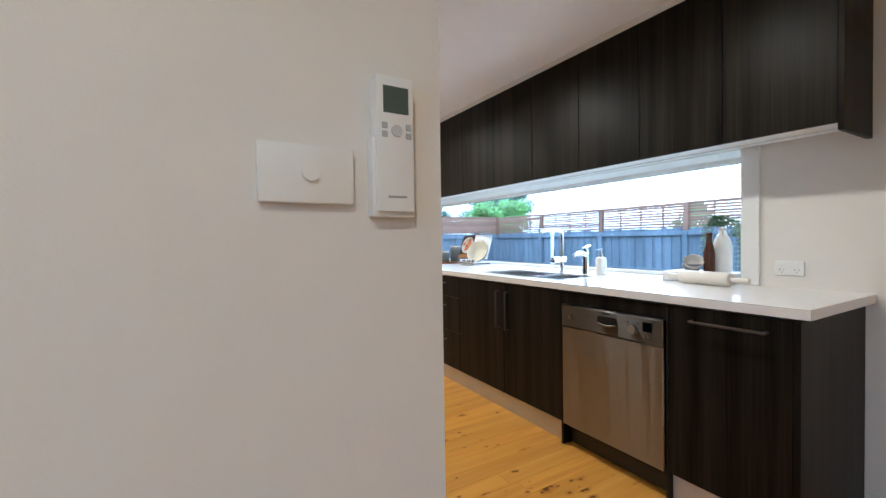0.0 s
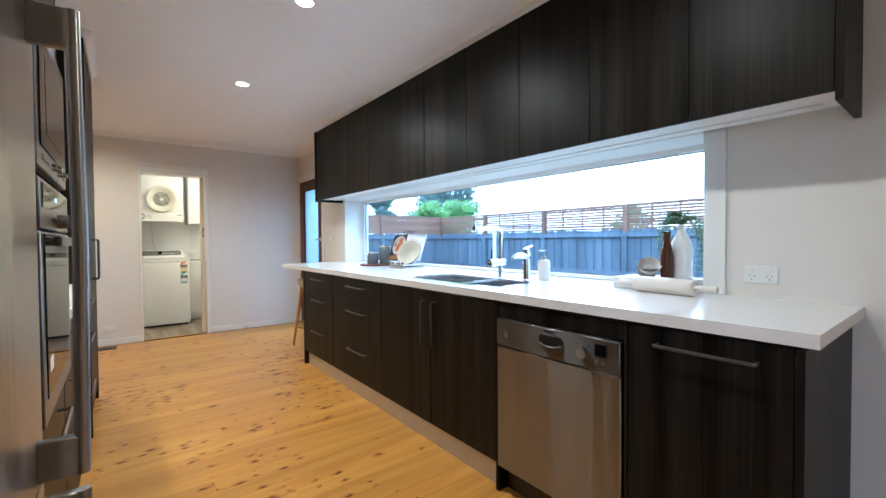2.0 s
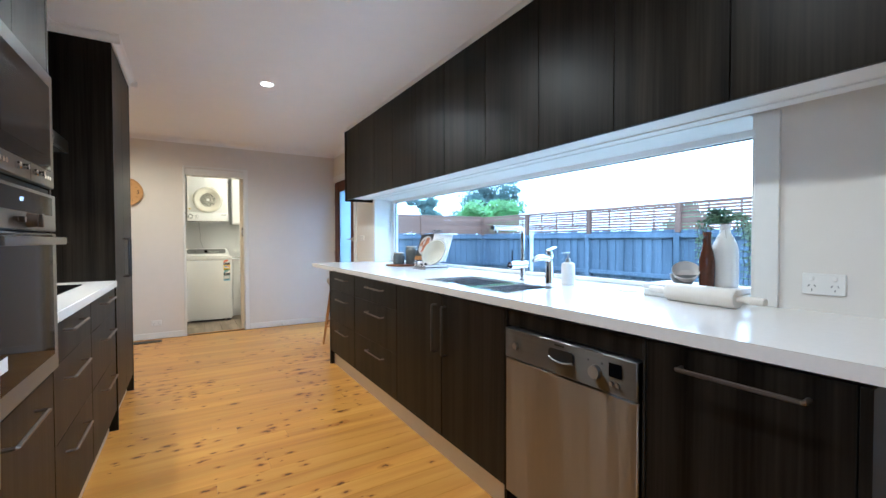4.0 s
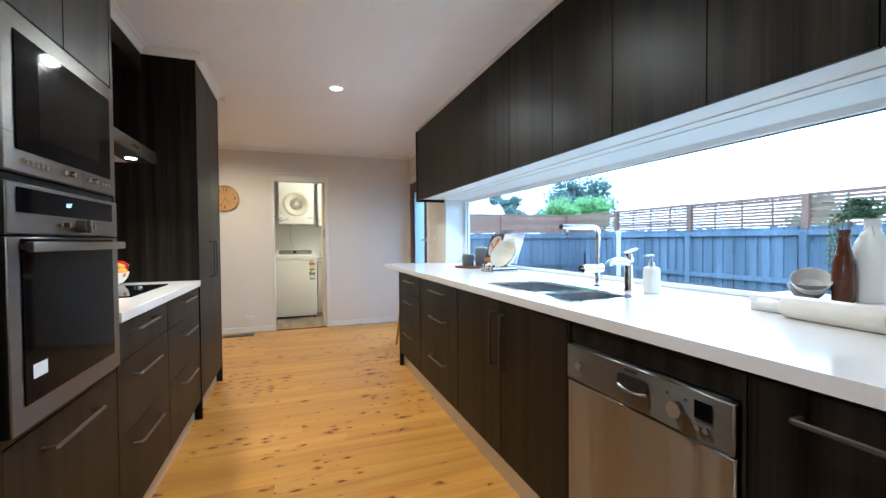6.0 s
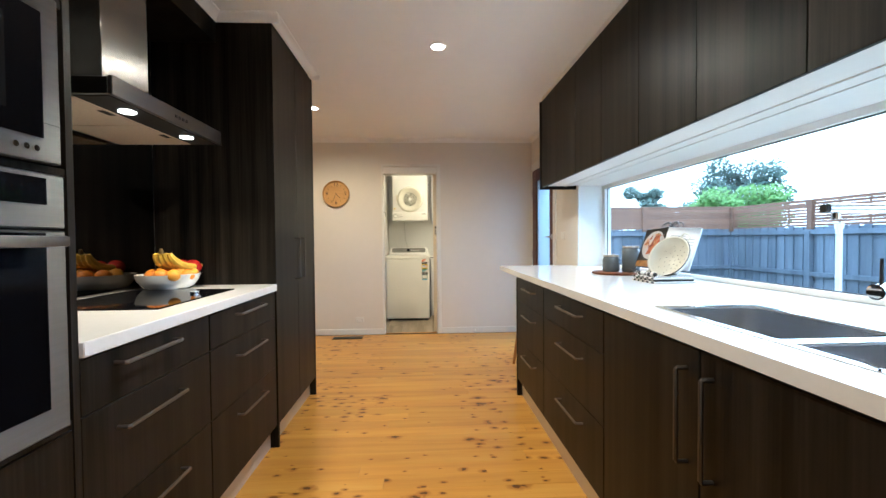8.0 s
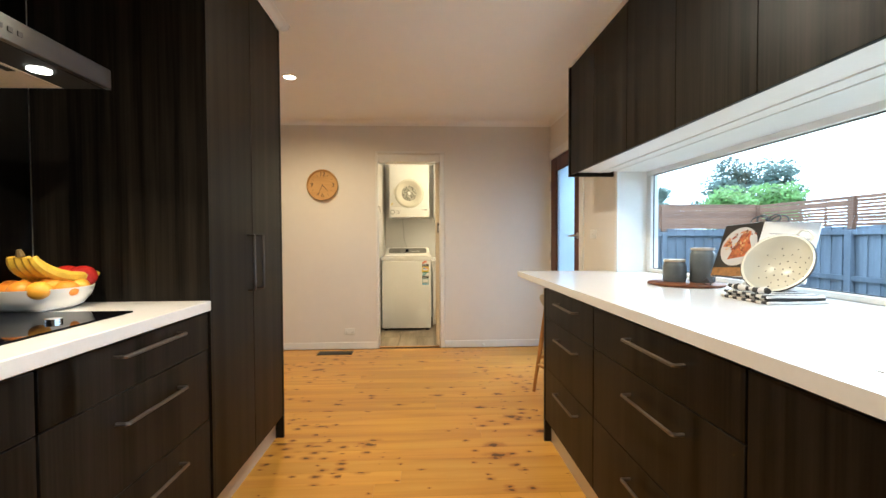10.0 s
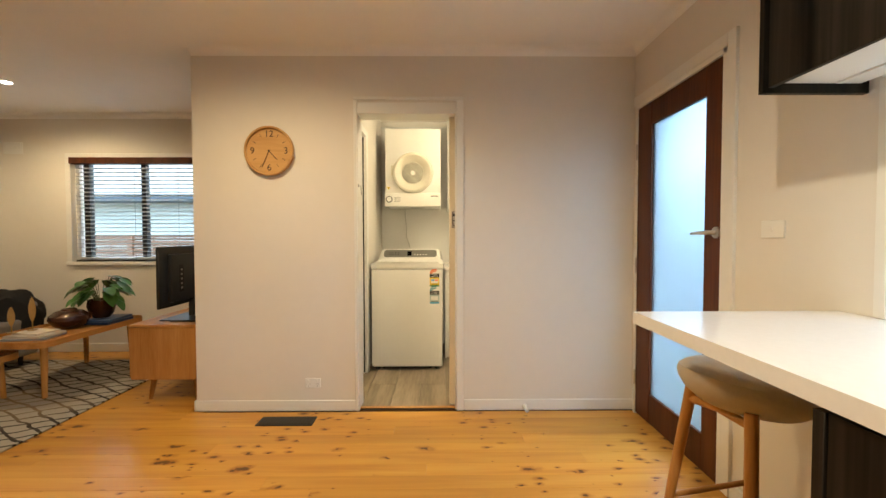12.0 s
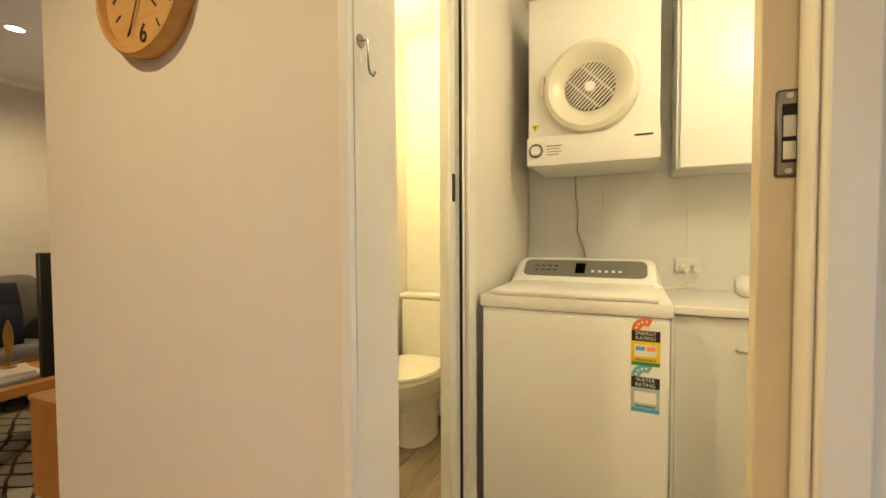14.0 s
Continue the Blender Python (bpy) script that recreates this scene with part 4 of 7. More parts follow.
box(bm, -0.020, 0.046, -0.014, 0.014, 0.180, 0.188, bev=0.003, seg=2)
for v in bm.verts:
    if v.co.z > 0.1795:
        v.co.z += max(0.0, v.co.x + 0.02) * 0.32
part("lever", bm, M["chrome"], tap2)

soap = thing("soap_dispenser", (2.642, 2.068, ZT), "white ceramic soap dispenser with a chrome pump", "soap dispenser")
M["ceramic"] = mat("matt_white_ceramic", (0.76, 0.74, 0.71), 0.42, vary=0.03, scale=20)
bm = bmesh.new()
lathe(bm, [(0, 0), (0.031, 0), (0.036, 0.004), (0.037, 0.02), (0.037, 0.105), (0.033, 0.119), (0.02, 0.125), (0.0, 0.125)], 28)
part("bottle", bm, M["ceramic"], soap)
bm = bmesh.new()
cyl(bm, (0, 0, 0.124), (0, 0, 0.145), 0.0155, 0.0135, 20)
cyl(bm, (0, 0, 0.145), (0, 0, 0.178), 0.0055, seg=12)
box(bm, -0.045, 0.012, -0.007, 0.007, 0.172, 0.181, bev=0.002)
part("pump", bm, M["satin"], soap, "satin metal pump")

# canisters on a round board
M["walnut"] = grain("dark_board_timber", (0.06, 0.018, 0.008), (0.18, 0.07, 0.03), 0.4, 0, fine=80, coarse=14, long=0.12)
bm = bmesh.new()
lathe(bm, [(0, 0), (0.165, 0), (0.175, 0.004), (0.176, 0.011), (0.170, 0.015), (0, 0.015)], 40)
solid("round_board", bm, M["walnut"], "round dark timber serving board on the bench", "board", m=pose(2.645, 4.135, ZT))
M["glaze"] = mat("grey_glaze", (0.115, 0.13, 0.135), 0.25, vary=0.15, scale=14)


def canister(x, y, r, h, label):
    ob = thing("canister", (x, y, ZT + 0.015), label, "canister", "stoneware canisters on the board")
    bm = bmesh.new()
    lathe(bm, [(0, 0), (r * 0.9, 0), (r, 0.01), (r, h - 0.035), (r * 0.93, h - 0.024), (r * 0.86, h - 0.018), (r * 0.86, h - 0.012), (0, h - 0.012)], 28)
    part("jar", bm, M["glaze"], ob)
    bm = bmesh.new()
    lathe(bm, [(0, h - 0.012), (r * 0.92, h - 0.012), (r * 0.94, h - 0.006), (r * 0.9, h), (0, h + 0.001)], 28)
    part("lid", bm, mat("canister_lid", (0.42, 0.36, 0.28), 0.5, vary=0.1), ob, "flat pale timber lid")


canister(2.602, 4.160, 0.055, 0.115, "squat grey glazed canister on the round board")
canister(2.718, 4.112, 0.057, 0.175, "tall grey glazed canister on the round board")

# cookbook on a wire stand
M["iron"] = mat("wrought_iron", (0.10, 0.095, 0.09), 0.4, 0.8, vary=0.2)
stand = thing("book_stand", (2.79, 3.86, ZT + 0.036), "dark wrought-iron cookbook stand with scrolls", "book stand", rz=-72)


def scroll(c, r, a0, a1, ax=(1, 0, 0), az=(0, 0, 1), n=14, shrink=0.55):
    ax, az, c = Vector(ax), Vector(az), Vector(c)
    return [c + (ax * math.cos(radians(a0 + (a1 - a0) * i / n)) + az * math.sin(radians(a0 + (a1 - a0) * i / n))) * r * (1 - shrink * i / n) for i in range(n + 1)]


LEAN = radians(24)
up = Vector((0, math.sin(LEAN), math.cos(LEAN)))
for pts in ([(-0.16, -0.06, 0.025), (0.16, -0.06, 0.025)], [(-0.16, -0.035, 0.02), (0.16, -0.035, 0.02)],
            [Vector((-0.1, -0.03, 0.02)), Vector((-0.1, -0.03, 0.02)) + up * 0.27], [Vector((0.1, -0.03, 0.02)), Vector((0.1, -0.03, 0.02)) + up * 0.27],
            [(0, 0.06, 0.29), (0, 0.15, 0.15), (0, 0.21, -0.032)], [(-0.15, -0.06, 0.025), (-0.15, -0.09, -0.032)], [(0.15, -0.06, 0.025), (0.15, -0.09, -0.032)]):
    bm = bmesh.new()
    tube(bm, pts, 0.003, 6)
    part("rod", bm, M["iron"], stand)
for s in (-1, 1):
    base = Vector((0.0, -0.03, 0.02)) + up * 0.27
    for c, r, a0, a1 in ((base + Vector((0.055 * s, 0, 0)), 0.055, 180 if s > 0 else 0, 20 if s > 0 else 160), (base + Vector((0.03 * s, 0, 0.02)), 0.028, 200 if s > 0 else -20, -120 if s > 0 else 300)):
        bm = bmesh.new()
        tube(bm, scroll(c, r, a0, a1, (1, 0, 0), up), 0.003, 6)
        part("scroll", bm, M["iron"], stand)
    bm = bmesh.new()
    tube(bm, scroll((-0.16 * 1 if s < 0 else 0.16, -0.09, -0.010), 0.022, 90, 630, (1, 0, 0)), 0.0025, 6)
    part("scroll", bm, M["iron"], stand)

book = thing("cookbook", (2.79, 3.86, ZT + 0.066), "open cookbook showing a photograph of a plated meal", "book", rz=-72)
M["paper"] = mat("book_paper", (0.74, 0.72, 0.70), 0.6, vary=0.04, scale=20)
M["photo_dark"] = mat("photo_background", (0.022, 0.018, 0.016), 0.3, vary=0.3, scale=25)
M["photo_plate"] = mat("photo_plate", (0.55, 0.53, 0.52), 0.3, vary=0.05)
M["photo_food"] = mat("photo_food", (0.42, 0.11, 0.035), 0.3, vary=0.6, scale=45)
M["photo_gold"] = mat("photo_table", (0.32, 0.15, 0.045), 0.3, vary=0.5, scale=40)
tilt = Matrix.Rotation(-LEAN, 4, "X")
for s in (-1, 1):
    hinge = Matrix.Translation((0, -0.05, 0)) @ tilt @ Matrix.Rotation(radians(9 * s), 4, "Z")
    bm = boxed(0.0 if s > 0 else -0.20, 0.20 if s > 0 else 0.0, 0, 0.012, 0, 0.27, bev=0.002)
    page = part("page_block", bm, M["paper"], book, "", hinge)
    if s < 0:
        part("photo", boxed(-0.199, -0.003, -0.0006, 0.0, 0.002, 0.268), M["photo_dark"], page)
        part("photo_strip", boxed(-0.199, -0.003, -0.0010, -0.0006, 0.002, 0.045), M["photo_gold"], page)
        bm = bmesh.new()
        prism(bm, [(-0.096 + 0.090 * math.cos(i * math.pi / 14), 0.152 + 0.098 * math.sin(i * math.pi / 14)) for i in range(28)], 0.0012, 0.0016)
        part("photo_dish", bm, M["photo_plate"], page, "", Matrix.Rotation(radians(90), 4, "X"))
        bm = bmesh.new()
        prism(bm, [(-0.135, 0.085), (-0.05, 0.10), (-0.022, 0.13), (-0.05, 0.19), (-0.05, 0.225), (-0.085, 0.232), (-0.112, 0.165)], 0.0018, 0.0022)
        prism(bm, [(-0.178, 0.155), (-0.125, 0.15), (-0.155, 0.20)], 0.0018, 0.0022)
        part("photo_meal", bm, M["photo_food"], page, "", Matrix.Rotation(radians(90), 4, "X"))
        frng = random.Random(8)
        for tone, z, count in (((0.50, 0.17, 0.05), 0.0024, 26), ((0.26, 0.045, 0.02), 0.0026, 26), ((0.60, 0.36, 0.16), 0.0028, 16), ((0.16, 0.06, 0.03), 0.0030, 12)):
            bm = bmesh.new()
            for k in range(count):
                q = k / count
                cx, cz = (-0.095 + frng.gauss(0, 0.024) + 0.02 * q, 0.10 + 0.13 * frng.random()) if k % 4 else (-0.152 + frng.gauss(0, 0.010), 0.165 + frng.gauss(0, 0.010))
                rx, rz, tw = frng.uniform(0.003, 0.012), frng.uniform(0.002, 0.006), frng.uniform(0, 3.1)
                prism(bm, [(cx + rx * math.cos(j) * math.cos(tw) - rz * math.sin(j) * math.sin(tw), cz + rx * math.cos(j) * math.sin(tw) + rz * math.sin(j) * math.cos(tw)) for j in [2 * math.pi * i / 7 for i in range(7)]], z, z + 0.0002)
            tagged(part("photo_garnish", bm, mat("photo_garnish", tone, 0.35, vary=0.4, scale=60), page, "", Matrix.Rotation(radians(90), 4, "X")), kind="stuff")
    else:
        for i in range(9):
            part("text_line", boxed(0.03, 0.03 + (0.15 if i % 4 else 0.09), -0.0006, 0.0, 0.21 - i * 0.018, 0.2135 - i * 0.018), mat("print_grey", (0.28, 0.27, 0.27), 0.6), page)

# tea towel under the colander
M["stripe"] = bpy.data.materials.new("striped_cotton")
M["stripe"].use_nodes = True
_n, _l = M["stripe"].node_tree.nodes, M["stripe"].node_tree.links
_g, _w, _r = _n.new("ShaderNodeNewGeometry"), _n.new("ShaderNodeTexWave"), _n.new("ShaderNodeValToRGB")
_w.bands_direction = "Y"
_w.inputs["Scale"].default_value, _w.inputs["Distortion"].default_value = 7.0, 0.4
_r.color_ramp.elements[0].position, _r.color_ramp.elements[1].position = 0.44, 0.5
_r.color_ramp.elements[0].color, _r.color_ramp.elements[1].color = (0.05, 0.05, 0.052, 1), (0.70, 0.68, 0.65, 1)
_l.new(_g.outputs["Position"], _w.inputs["Vector"])
_l.new(_w.outputs["Fac"], _r.inputs[0])
_l.new(_r.outputs[0], _n["Principled BSDF"].inputs["Base Color"])
_n["Principled BSDF"].inputs["Roughness"].default_value = 0.95
towel = thing("tea_towel", (2.655, 3.60, ZT), "folded black and white striped tea towel", "tea towel")
for i in range(3):
    bm = boxed(-0.135 + 0.012 * (i % 2), 0.10 - 0.008 * i, -0.115 + 0.008 * (i % 2), 0.115 - 0.008 * i, 0.0005 + i * 0.011, 0.0105 + i * 0.011, bev=0.0045, seg=2)
    bmesh.ops.subdivide_edges(bm, edges=[e for e in bm.edges if e.calc_length() > 0.1], cuts=5)
    for v in bm.verts:
        v.co.z += 0.0022 * noise.noise(v.co * 22 + Vector((0, 0, i)))
        v.co.x += 0.006 * noise.noise(v.co * 14 + Vector((3, 0, i)))
    part("fold", bm, M["stripe"], towel)
bm = bmesh.new()
tube(bm, [(-0.118 + 0.008 * math.sin(k * 1.7), -0.10 + 0.022 * k, 0.047 + 0.003 * math.sin(k * 2.3)) for k in range(10)], [0.010 + 0.003 * math.sin(k * 1.3) for k in range(10)], 12)
part("rolled_edge", bm, M["stripe"], towel)

col = thing("colander", (2.70, 3.63, ZT + 0.034), "cream enamel colander leaning on the tea towel", "colander")
cm = Matrix.Translation((0.0, 0.02, 0.105)) @ Matrix.Rotation(radians(20), 4, "Z") @ Matrix.Rotation(radians(-62), 4, "Y") @ Matrix.Rotation(radians(60), 4, "Z")
bm = bmesh.new()
prof_o = [(0.0, -0.085), (0.04, -0.084), (0.085, -0.065), (0.112, -0.025), (0.120, 0.0), (0.127, 0.003), (0.127, 0.006), (0.118, 0.006)]
prof_i = [(0.108, -0.023), (0.082, -0.060), (0.038, -0.079), (0.0, -0.080)]
lathe(bm, prof_o + prof_i, 36)
part("bowl", bm, M["cream"], col, "", cm)
bm = bmesh.new()
lathe(bm, [(0.126, 0.0), (0.130, 0.003), (0.126, 0.007)], 36)
part("rim", bm, M["iron"], col, "thin dark rim", cm)
for k, (nring, rr, zz) in enumerate(((5, 0.02, -0.0785), (10, 0.045, -0.075), (14, 0.07, -0.0655), (10, 0.09, -0.047))):
    for i in range(nring):
        a = 2 * math.pi * i / nring + k
        bm = bmesh.new()
        ball(bm, (rr * math.cos(a), rr * math.sin(a), zz), 0.0030, (1, 1, 0.4), 6, 4)
        part("hole", bm, M["gap"], col, "", cm)
for s in (-1, 1):
    bm = bmesh.new()
    tube(bm, [(0.03 * s2, s * 0.124, 0.003) for s2 in (-1,)] + [(-0.026, s * 0.15, 0.006), (0.0, s * 0.158, 0.007), (0.026, s * 0.15, 0.006), (0.03, s * 0.124, 0.003)], 0.004, 8)
    part("handle", bm, M["cream"], col, "", cm)
bm = bmesh.new()
lathe(bm, [(0.045, -0.10), (0.05, -0.10), (0.046, -0.079), (0.042, -0.079)], 24)
part("foot", bm, M["cream"], col, "", cm)

# bottles, bowls and rolling pin
bk = thing("book_stack", (2.735, 1.395, ZT), "two flat white books under the bottles", "books")
part("book", boxed(-0.135, 0.10, -0.17, 0.20, 0.0, 0.03, bev=0.003), mat("white_cover", (0.70, 0.69, 0.66), 0.45, vary=0.05), bk)
part("book", boxed(-0.13, 0.105, -0.15, 0.21, 0.0305, 0.054, bev=0.003), M["paper"], bk)
BZ = ZT + 0.0545
wb = thing("white_bottle", (2.745, 1.330, BZ), "tall white glazed stoneware bottle with a wire stopper", "bottle")
bm = bmesh.new()
lathe(bm, [(0, 0), (0.046, 0), (0.049, 0.006), (0.048, 0.02), (0.048, 0.14), (0.044, 0.168), (0.032, 0.198), (0.021, 0.216), (0.018, 0.235), (0.021, 0.24), (0.021, 0.252), (0.016, 0.256), (0, 0.256)], 32)
part("body", bm, M["enamel"], wb)
bm = bmesh.new()
tube(bm, [(-0.022, 0.0, 0.232), (-0.03, 0.012, 0.215), (-0.03, 0.02, 0.2), (-0.024, 0.0, 0.205), (-0.03, -0.018, 0.2), (-0.022, -0.01, 0.232)], 0.0015, 6)
part("wire", bm, M["satin"], wb)
bb = thing("brown_bottle", (2.672, 1.364, BZ), "small brown glass bottle", "bottle")
bm = bmesh.new()
lathe(bm, [(0, 0), (0.026, 0), (0.0285, 0.005), (0.029, 0.09), (0.0275, 0.118), (0.023, 0.142), (0.0165, 0.170), (0.0145, 0.190), (0.0145, 0.212), (0.0165, 0.214), (0.0165, 0.224), (0.0, 0.225)], 28)
part("body", bm, mat("brown_bottle_glaze", (0.085, 0.028, 0.012), 0.10, vary=0.25, scale=12), bb)
bm = bmesh.new()
tube(bm, [(-0.014, 0, 0.205), (-0.024, 0.006, 0.195), (-0.022, 0.004, 0.182)], 0.0022, 6)
part("stopper_wire", bm, M["iron"], bb)
for i, (dx, dy, dz, tl) in enumerate(((2.650, 1.447, 0.0, 0), (2.655, 1.440, 0.032, 38))):
    bm = bmesh.new()
    lathe(bm, [(0, 0), (0.026, 0), (0.038, 0.012), (0.049, 0.032), (0.052, 0.047), (0.0495, 0.047), (0.045, 0.032), (0.033, 0.013), (0, 0.007)], 28)
    solid("small_bowl", bm, mat("grey_bowl_glaze", (0.20, 0.20, 0.20) if i == 0 else (0.62, 0.59, 0.56), 0.4, vary=0.1, scale=18),
          "small grey glazed bowl on the books" if i == 0 else "small white bowl nested in the grey one", "bowl", m=pose(dx, dy, BZ + dz, tl * 0.5, -tl))
pin = thing("rolling_pin", (2.535, 1.318, ZT + 0.036), "pale rolling pin lying on the bench", "rolling pin", rz=-97)
M["pin"] = mat("pale_marble", (0.74, 0.69, 0.62), 0.4, vary=0.05, scale=20)
bm = bmesh.new()
lathe(bm, [(0, -0.135), (0.031, -0.135), (0.035, -0.129), (0.036, -0.12), (0.036, 0.12), (0.035, 0.129), (0.031, 0.135), (0, 0.135)], 28, ROT(radians(90), 4, "Y"))
part("roller", bm, M["pin"], pin)
for s in (-1, 1):
    bm = bmesh.new()
    lathe(bm, [(0.010, 0.133), (0.011, 0.142), (0.013, 0.17), (0.015, 0.205), (0.013, 0.222), (0.0, 0.227)], 18, ROT(radians(90 * s), 4, "Y"))
    part("handle", bm, M["pin"], pin)

# trailing plant from the white bottle
plant = thing("trailing_plant", (2.742, 1.333, BZ + 0.258), "small green trailing plant spilling from the bottle", "plant")
M["leaf"] = mat("grey_green_leaf", (0.27, 0.40, 0.27), 0.5, vary=0.3, scale=60)
M["crown_leaf"] = mat("deep_green_leaf", (0.07, 0.15, 0.075), 0.5, vary=0.4, scale=60)
M["stem"] = mat("plant_stem", (0.06, 0.08, 0.03), 0.7)
prng = random.Random(3)


def leaf_pair(bm, p, way, side, size):
    for s in (-1, 1):
        d = (side * s + way * 0.35).normalized()
        nrm = d.cross(way).normalized() * 0.25 + way * 0.2
        tip = p + d * size
        w = way * size * 0.34
        vs = [bm.verts.new(q) for q in (p, p + d * size * 0.45 + w + nrm * size * 0.2, tip + nrm * size * 0.1, p + d * size * 0.45 - w + nrm * size * 0.2)]
        bm.faces.new(vs)


for k in range(15):
    a = radians((105 if k % 2 else 285) + prng.uniform(-25, 25))
    out, drop = prng.uniform(0.05, 0.115), prng.uniform(0.18, 0.30) if k % 4 else 0.08
    dirn = Vector((math.cos(a) * 0.8, math.sin(a), 0))
    pts = []
    for i in range(15):
        u = i / 14
        p = dirn * (out * min(1, u * 2.2)) + Vector((0, 0, 0.035 * math.sin(min(1, u * 2.0) * math.pi * 0.7) - drop * max(0, u - 0.28) * 1.3))
        p += Vector((prng.uniform(-1, 1), prng.uniform(-1, 1), 0)) * 0.003
        pts.append(p)
    bm = bmesh.new()
    tube(bm, pts, 0.0012, 5)
    st = part("stem", bm, M["stem"], plant)
    bm = bmesh.new()
    for i in range(1, 15):
        way = (pts[i] - pts[i - 1]).normalized()
        side = way.cross(Vector((0.9, 0.2, 0.35))).normalized()
        leaf_pair(bm, pts[i], way, side, prng.uniform(0.010, 0.016))
    part("leaves", bm, M["leaf"], st)
bm = bmesh.new()
for i in range(190):
    p = Vector((prng.gauss(-0.008, 0.022), prng.gauss(0.018, 0.026), prng.uniform(0.0, 0.060)))
    leaf_pair(bm, p, Vector((prng.uniform(-1, 1), prng.uniform(-1, 1), prng.uniform(0.1, 1))).normalized(), Vector((prng.uniform(-1, 1), prng.uniform(-1, 1), 0.1)).normalized(), 0.017)
part("crown", bm, M["crown_leaf"], plant)


sprig = thing("fallen_sprig", (2.665, 1.72, ZT), "thin green leafy sprig lying on the bench", "plant")
pts = [Vector((-0.035 + 0.012 * math.sin(i * 0.8), 0.075 - 0.017 * i, 0.004 + 0.002 * math.sin(i))) for i in range(10)]
bm = bmesh.new()
tube(bm, pts, 0.0012, 5)
part("stem", bm, M["stem"], sprig)
bm = bmesh.new()
for i in range(1, 10):
    way = (pts[i] - pts[i - 1]).normalized()
    leaf_pair(bm, pts[i] + Vector((0, 0, 0.003)), way, way.cross(Vector((0, 0, 1))).normalized(), prng.uniform(0.012, 0.018))
part("leaves", bm, M["crown_leaf"], sprig)


# power points and switches
def socket(name, m, label, w=0.115, h=0.072, kind="socket"):
    """A wall plate facing local -y, its middle at the origin."""
    ob = thing(name, (0, 0, 0), label, "power point" if kind == "socket" else "light switch")
    ob.matrix_basis = m
    part("plate", boxed(-w / 2, w / 2, -0.009, 0, -h / 2, h / 2, bev=0.003), M["white"], ob)
    if kind == "socket":
        for s in (-1, 1):
            for (dx, dz, a) in ((-0.008, -0.006, 30), (0.008, -0.006, -30), (0, -0.020, 0)):
                part("slot", boxed(-0.0011, 0.0011, -0.0096, -0.0085, -0.004, 0.004), M["black"], ob, "", Matrix.Translation((s * 0.03 + dx, 0, dz)) @ ROT(radians(a), 4, "Y"))
            part("rocker", boxed(s * 0.03 - 0.006, s * 0.03 + 0.006, -0.0125, -0.0085, 0.012, 0.026, bev=0.0015), M["white"], ob)
    else:
        part("rocker", boxed(-0.007, 0.007, -0.013, -0.0085, -0.010, 0.010, bev=0.002), M["white"], ob)
    return ob


EAST = pose(0, 0, 0, 0, 0, -90)
socket("power_point", Matrix.Translation((WX, 1.0, 1.04)) @ EAST, "white double power point on the bench wall")
socket("power_point", Matrix.Translation((0.495, FY, 0.193)), "white double power point low on the far wall", 0.105, 0.066)
socket("light_switch", Matrix.Translation((WX, 5.39, 1.22)) @ EAST, "white light switch beside the entry door", 0.115, 0.07, "switch")

# on the end wall where the walk begins
sw = thing("dimmer_switch", (0.309, 0.64, 1.287), "wide white dimmer switch plate", "light switch")
part("plate", boxed(-0.056, 0.056, -0.013, 0, -0.035, 0.035, bev=0.004, seg=2), M["white"], sw)
bm = bmesh.new()
cyl(bm, (0.002, -0.012, 0.001), (0.002, -0.019, 0.001), 0.0105, 0.0098, 24)
part("knob", bm, M["white"], sw)
rc = thing("remote_control", (0.417, 0.64, 1.239), "white air conditioner remote in a wall holder", "remote control")
part("holder", boxed(-0.031, 0.029, -0.020, 0, -0.002, 0.10, bev=0.004, seg=2), M["white"], rc)
body = part("body", boxed(-0.027, 0.026, -0.026, -0.004, 0.004, 0.178, bev=0.004, seg=2), M["white"], rc)
part("display", boxed(-0.017, 0.018, -0.0268, -0.0255, 0.130, 0.164), mat("lcd_green", (0.085, 0.11, 0.095), 0.15), body, "grey-green display")
bm = bmesh.new()
cyl(bm, (0.001, -0.0255, 0.108), (0.001, -0.0277, 0.108), 0.0075, seg=18)
part("button", bm, mat("button_grey", (0.55, 0.55, 0.54), 0.4), body)
for dx in (-0.0155, 0.0175):
    for dz in (0.1025, 0.1135):
        part("button", boxed(dx - 0.004, dx + 0.004, -0.0275, -0.0255, dz - 0.004, dz + 0.004, bev=0.001), mat("button_grey_small", (0.42, 0.42, 0.41), 0.4), body)
part("badge", boxed(-0.012, 0.014, -0.0265, -0.0255, 0.022, 0.0245), mat("badge_grey", (0.3, 0.3, 0.3), 0.4), rc)

# fruit bowl
fb = thing("fruit_bowl", (-0.035, 3.585, 0.9455), "white oval bowl on the bench by the cooktop", "bowl")
bm = bmesh.new()
lathe(bm, [(0, 0), (0.085, 0), (0.115, 0.014), (0.138, 0.045), (0.148, 0.078), (0.144, 0.078), (0.132, 0.046), (0.110, 0.02), (0, 0.012)], 40)
part("dish", bm, M["enamel"], fb)
M["orange"] = mat("orange_peel", (0.78, 0.26, 0.02), 0.4, vary=0.12, scale=30, bump=0.4, bump_scale=300)
M["yolk"] = mat("mandarin_peel", (0.80, 0.36, 0.03), 0.4, vary=0.12, scale=30, bump=0.4, bump_scale=300)
M["apple"] = mat("apple_skin", (0.46, 0.025, 0.02), 0.25, vary=0.4, scale=25)
M["banana"] = mat("banana_skin", (0.62, 0.40, 0.04), 0.45, vary=0.25, scale=25)


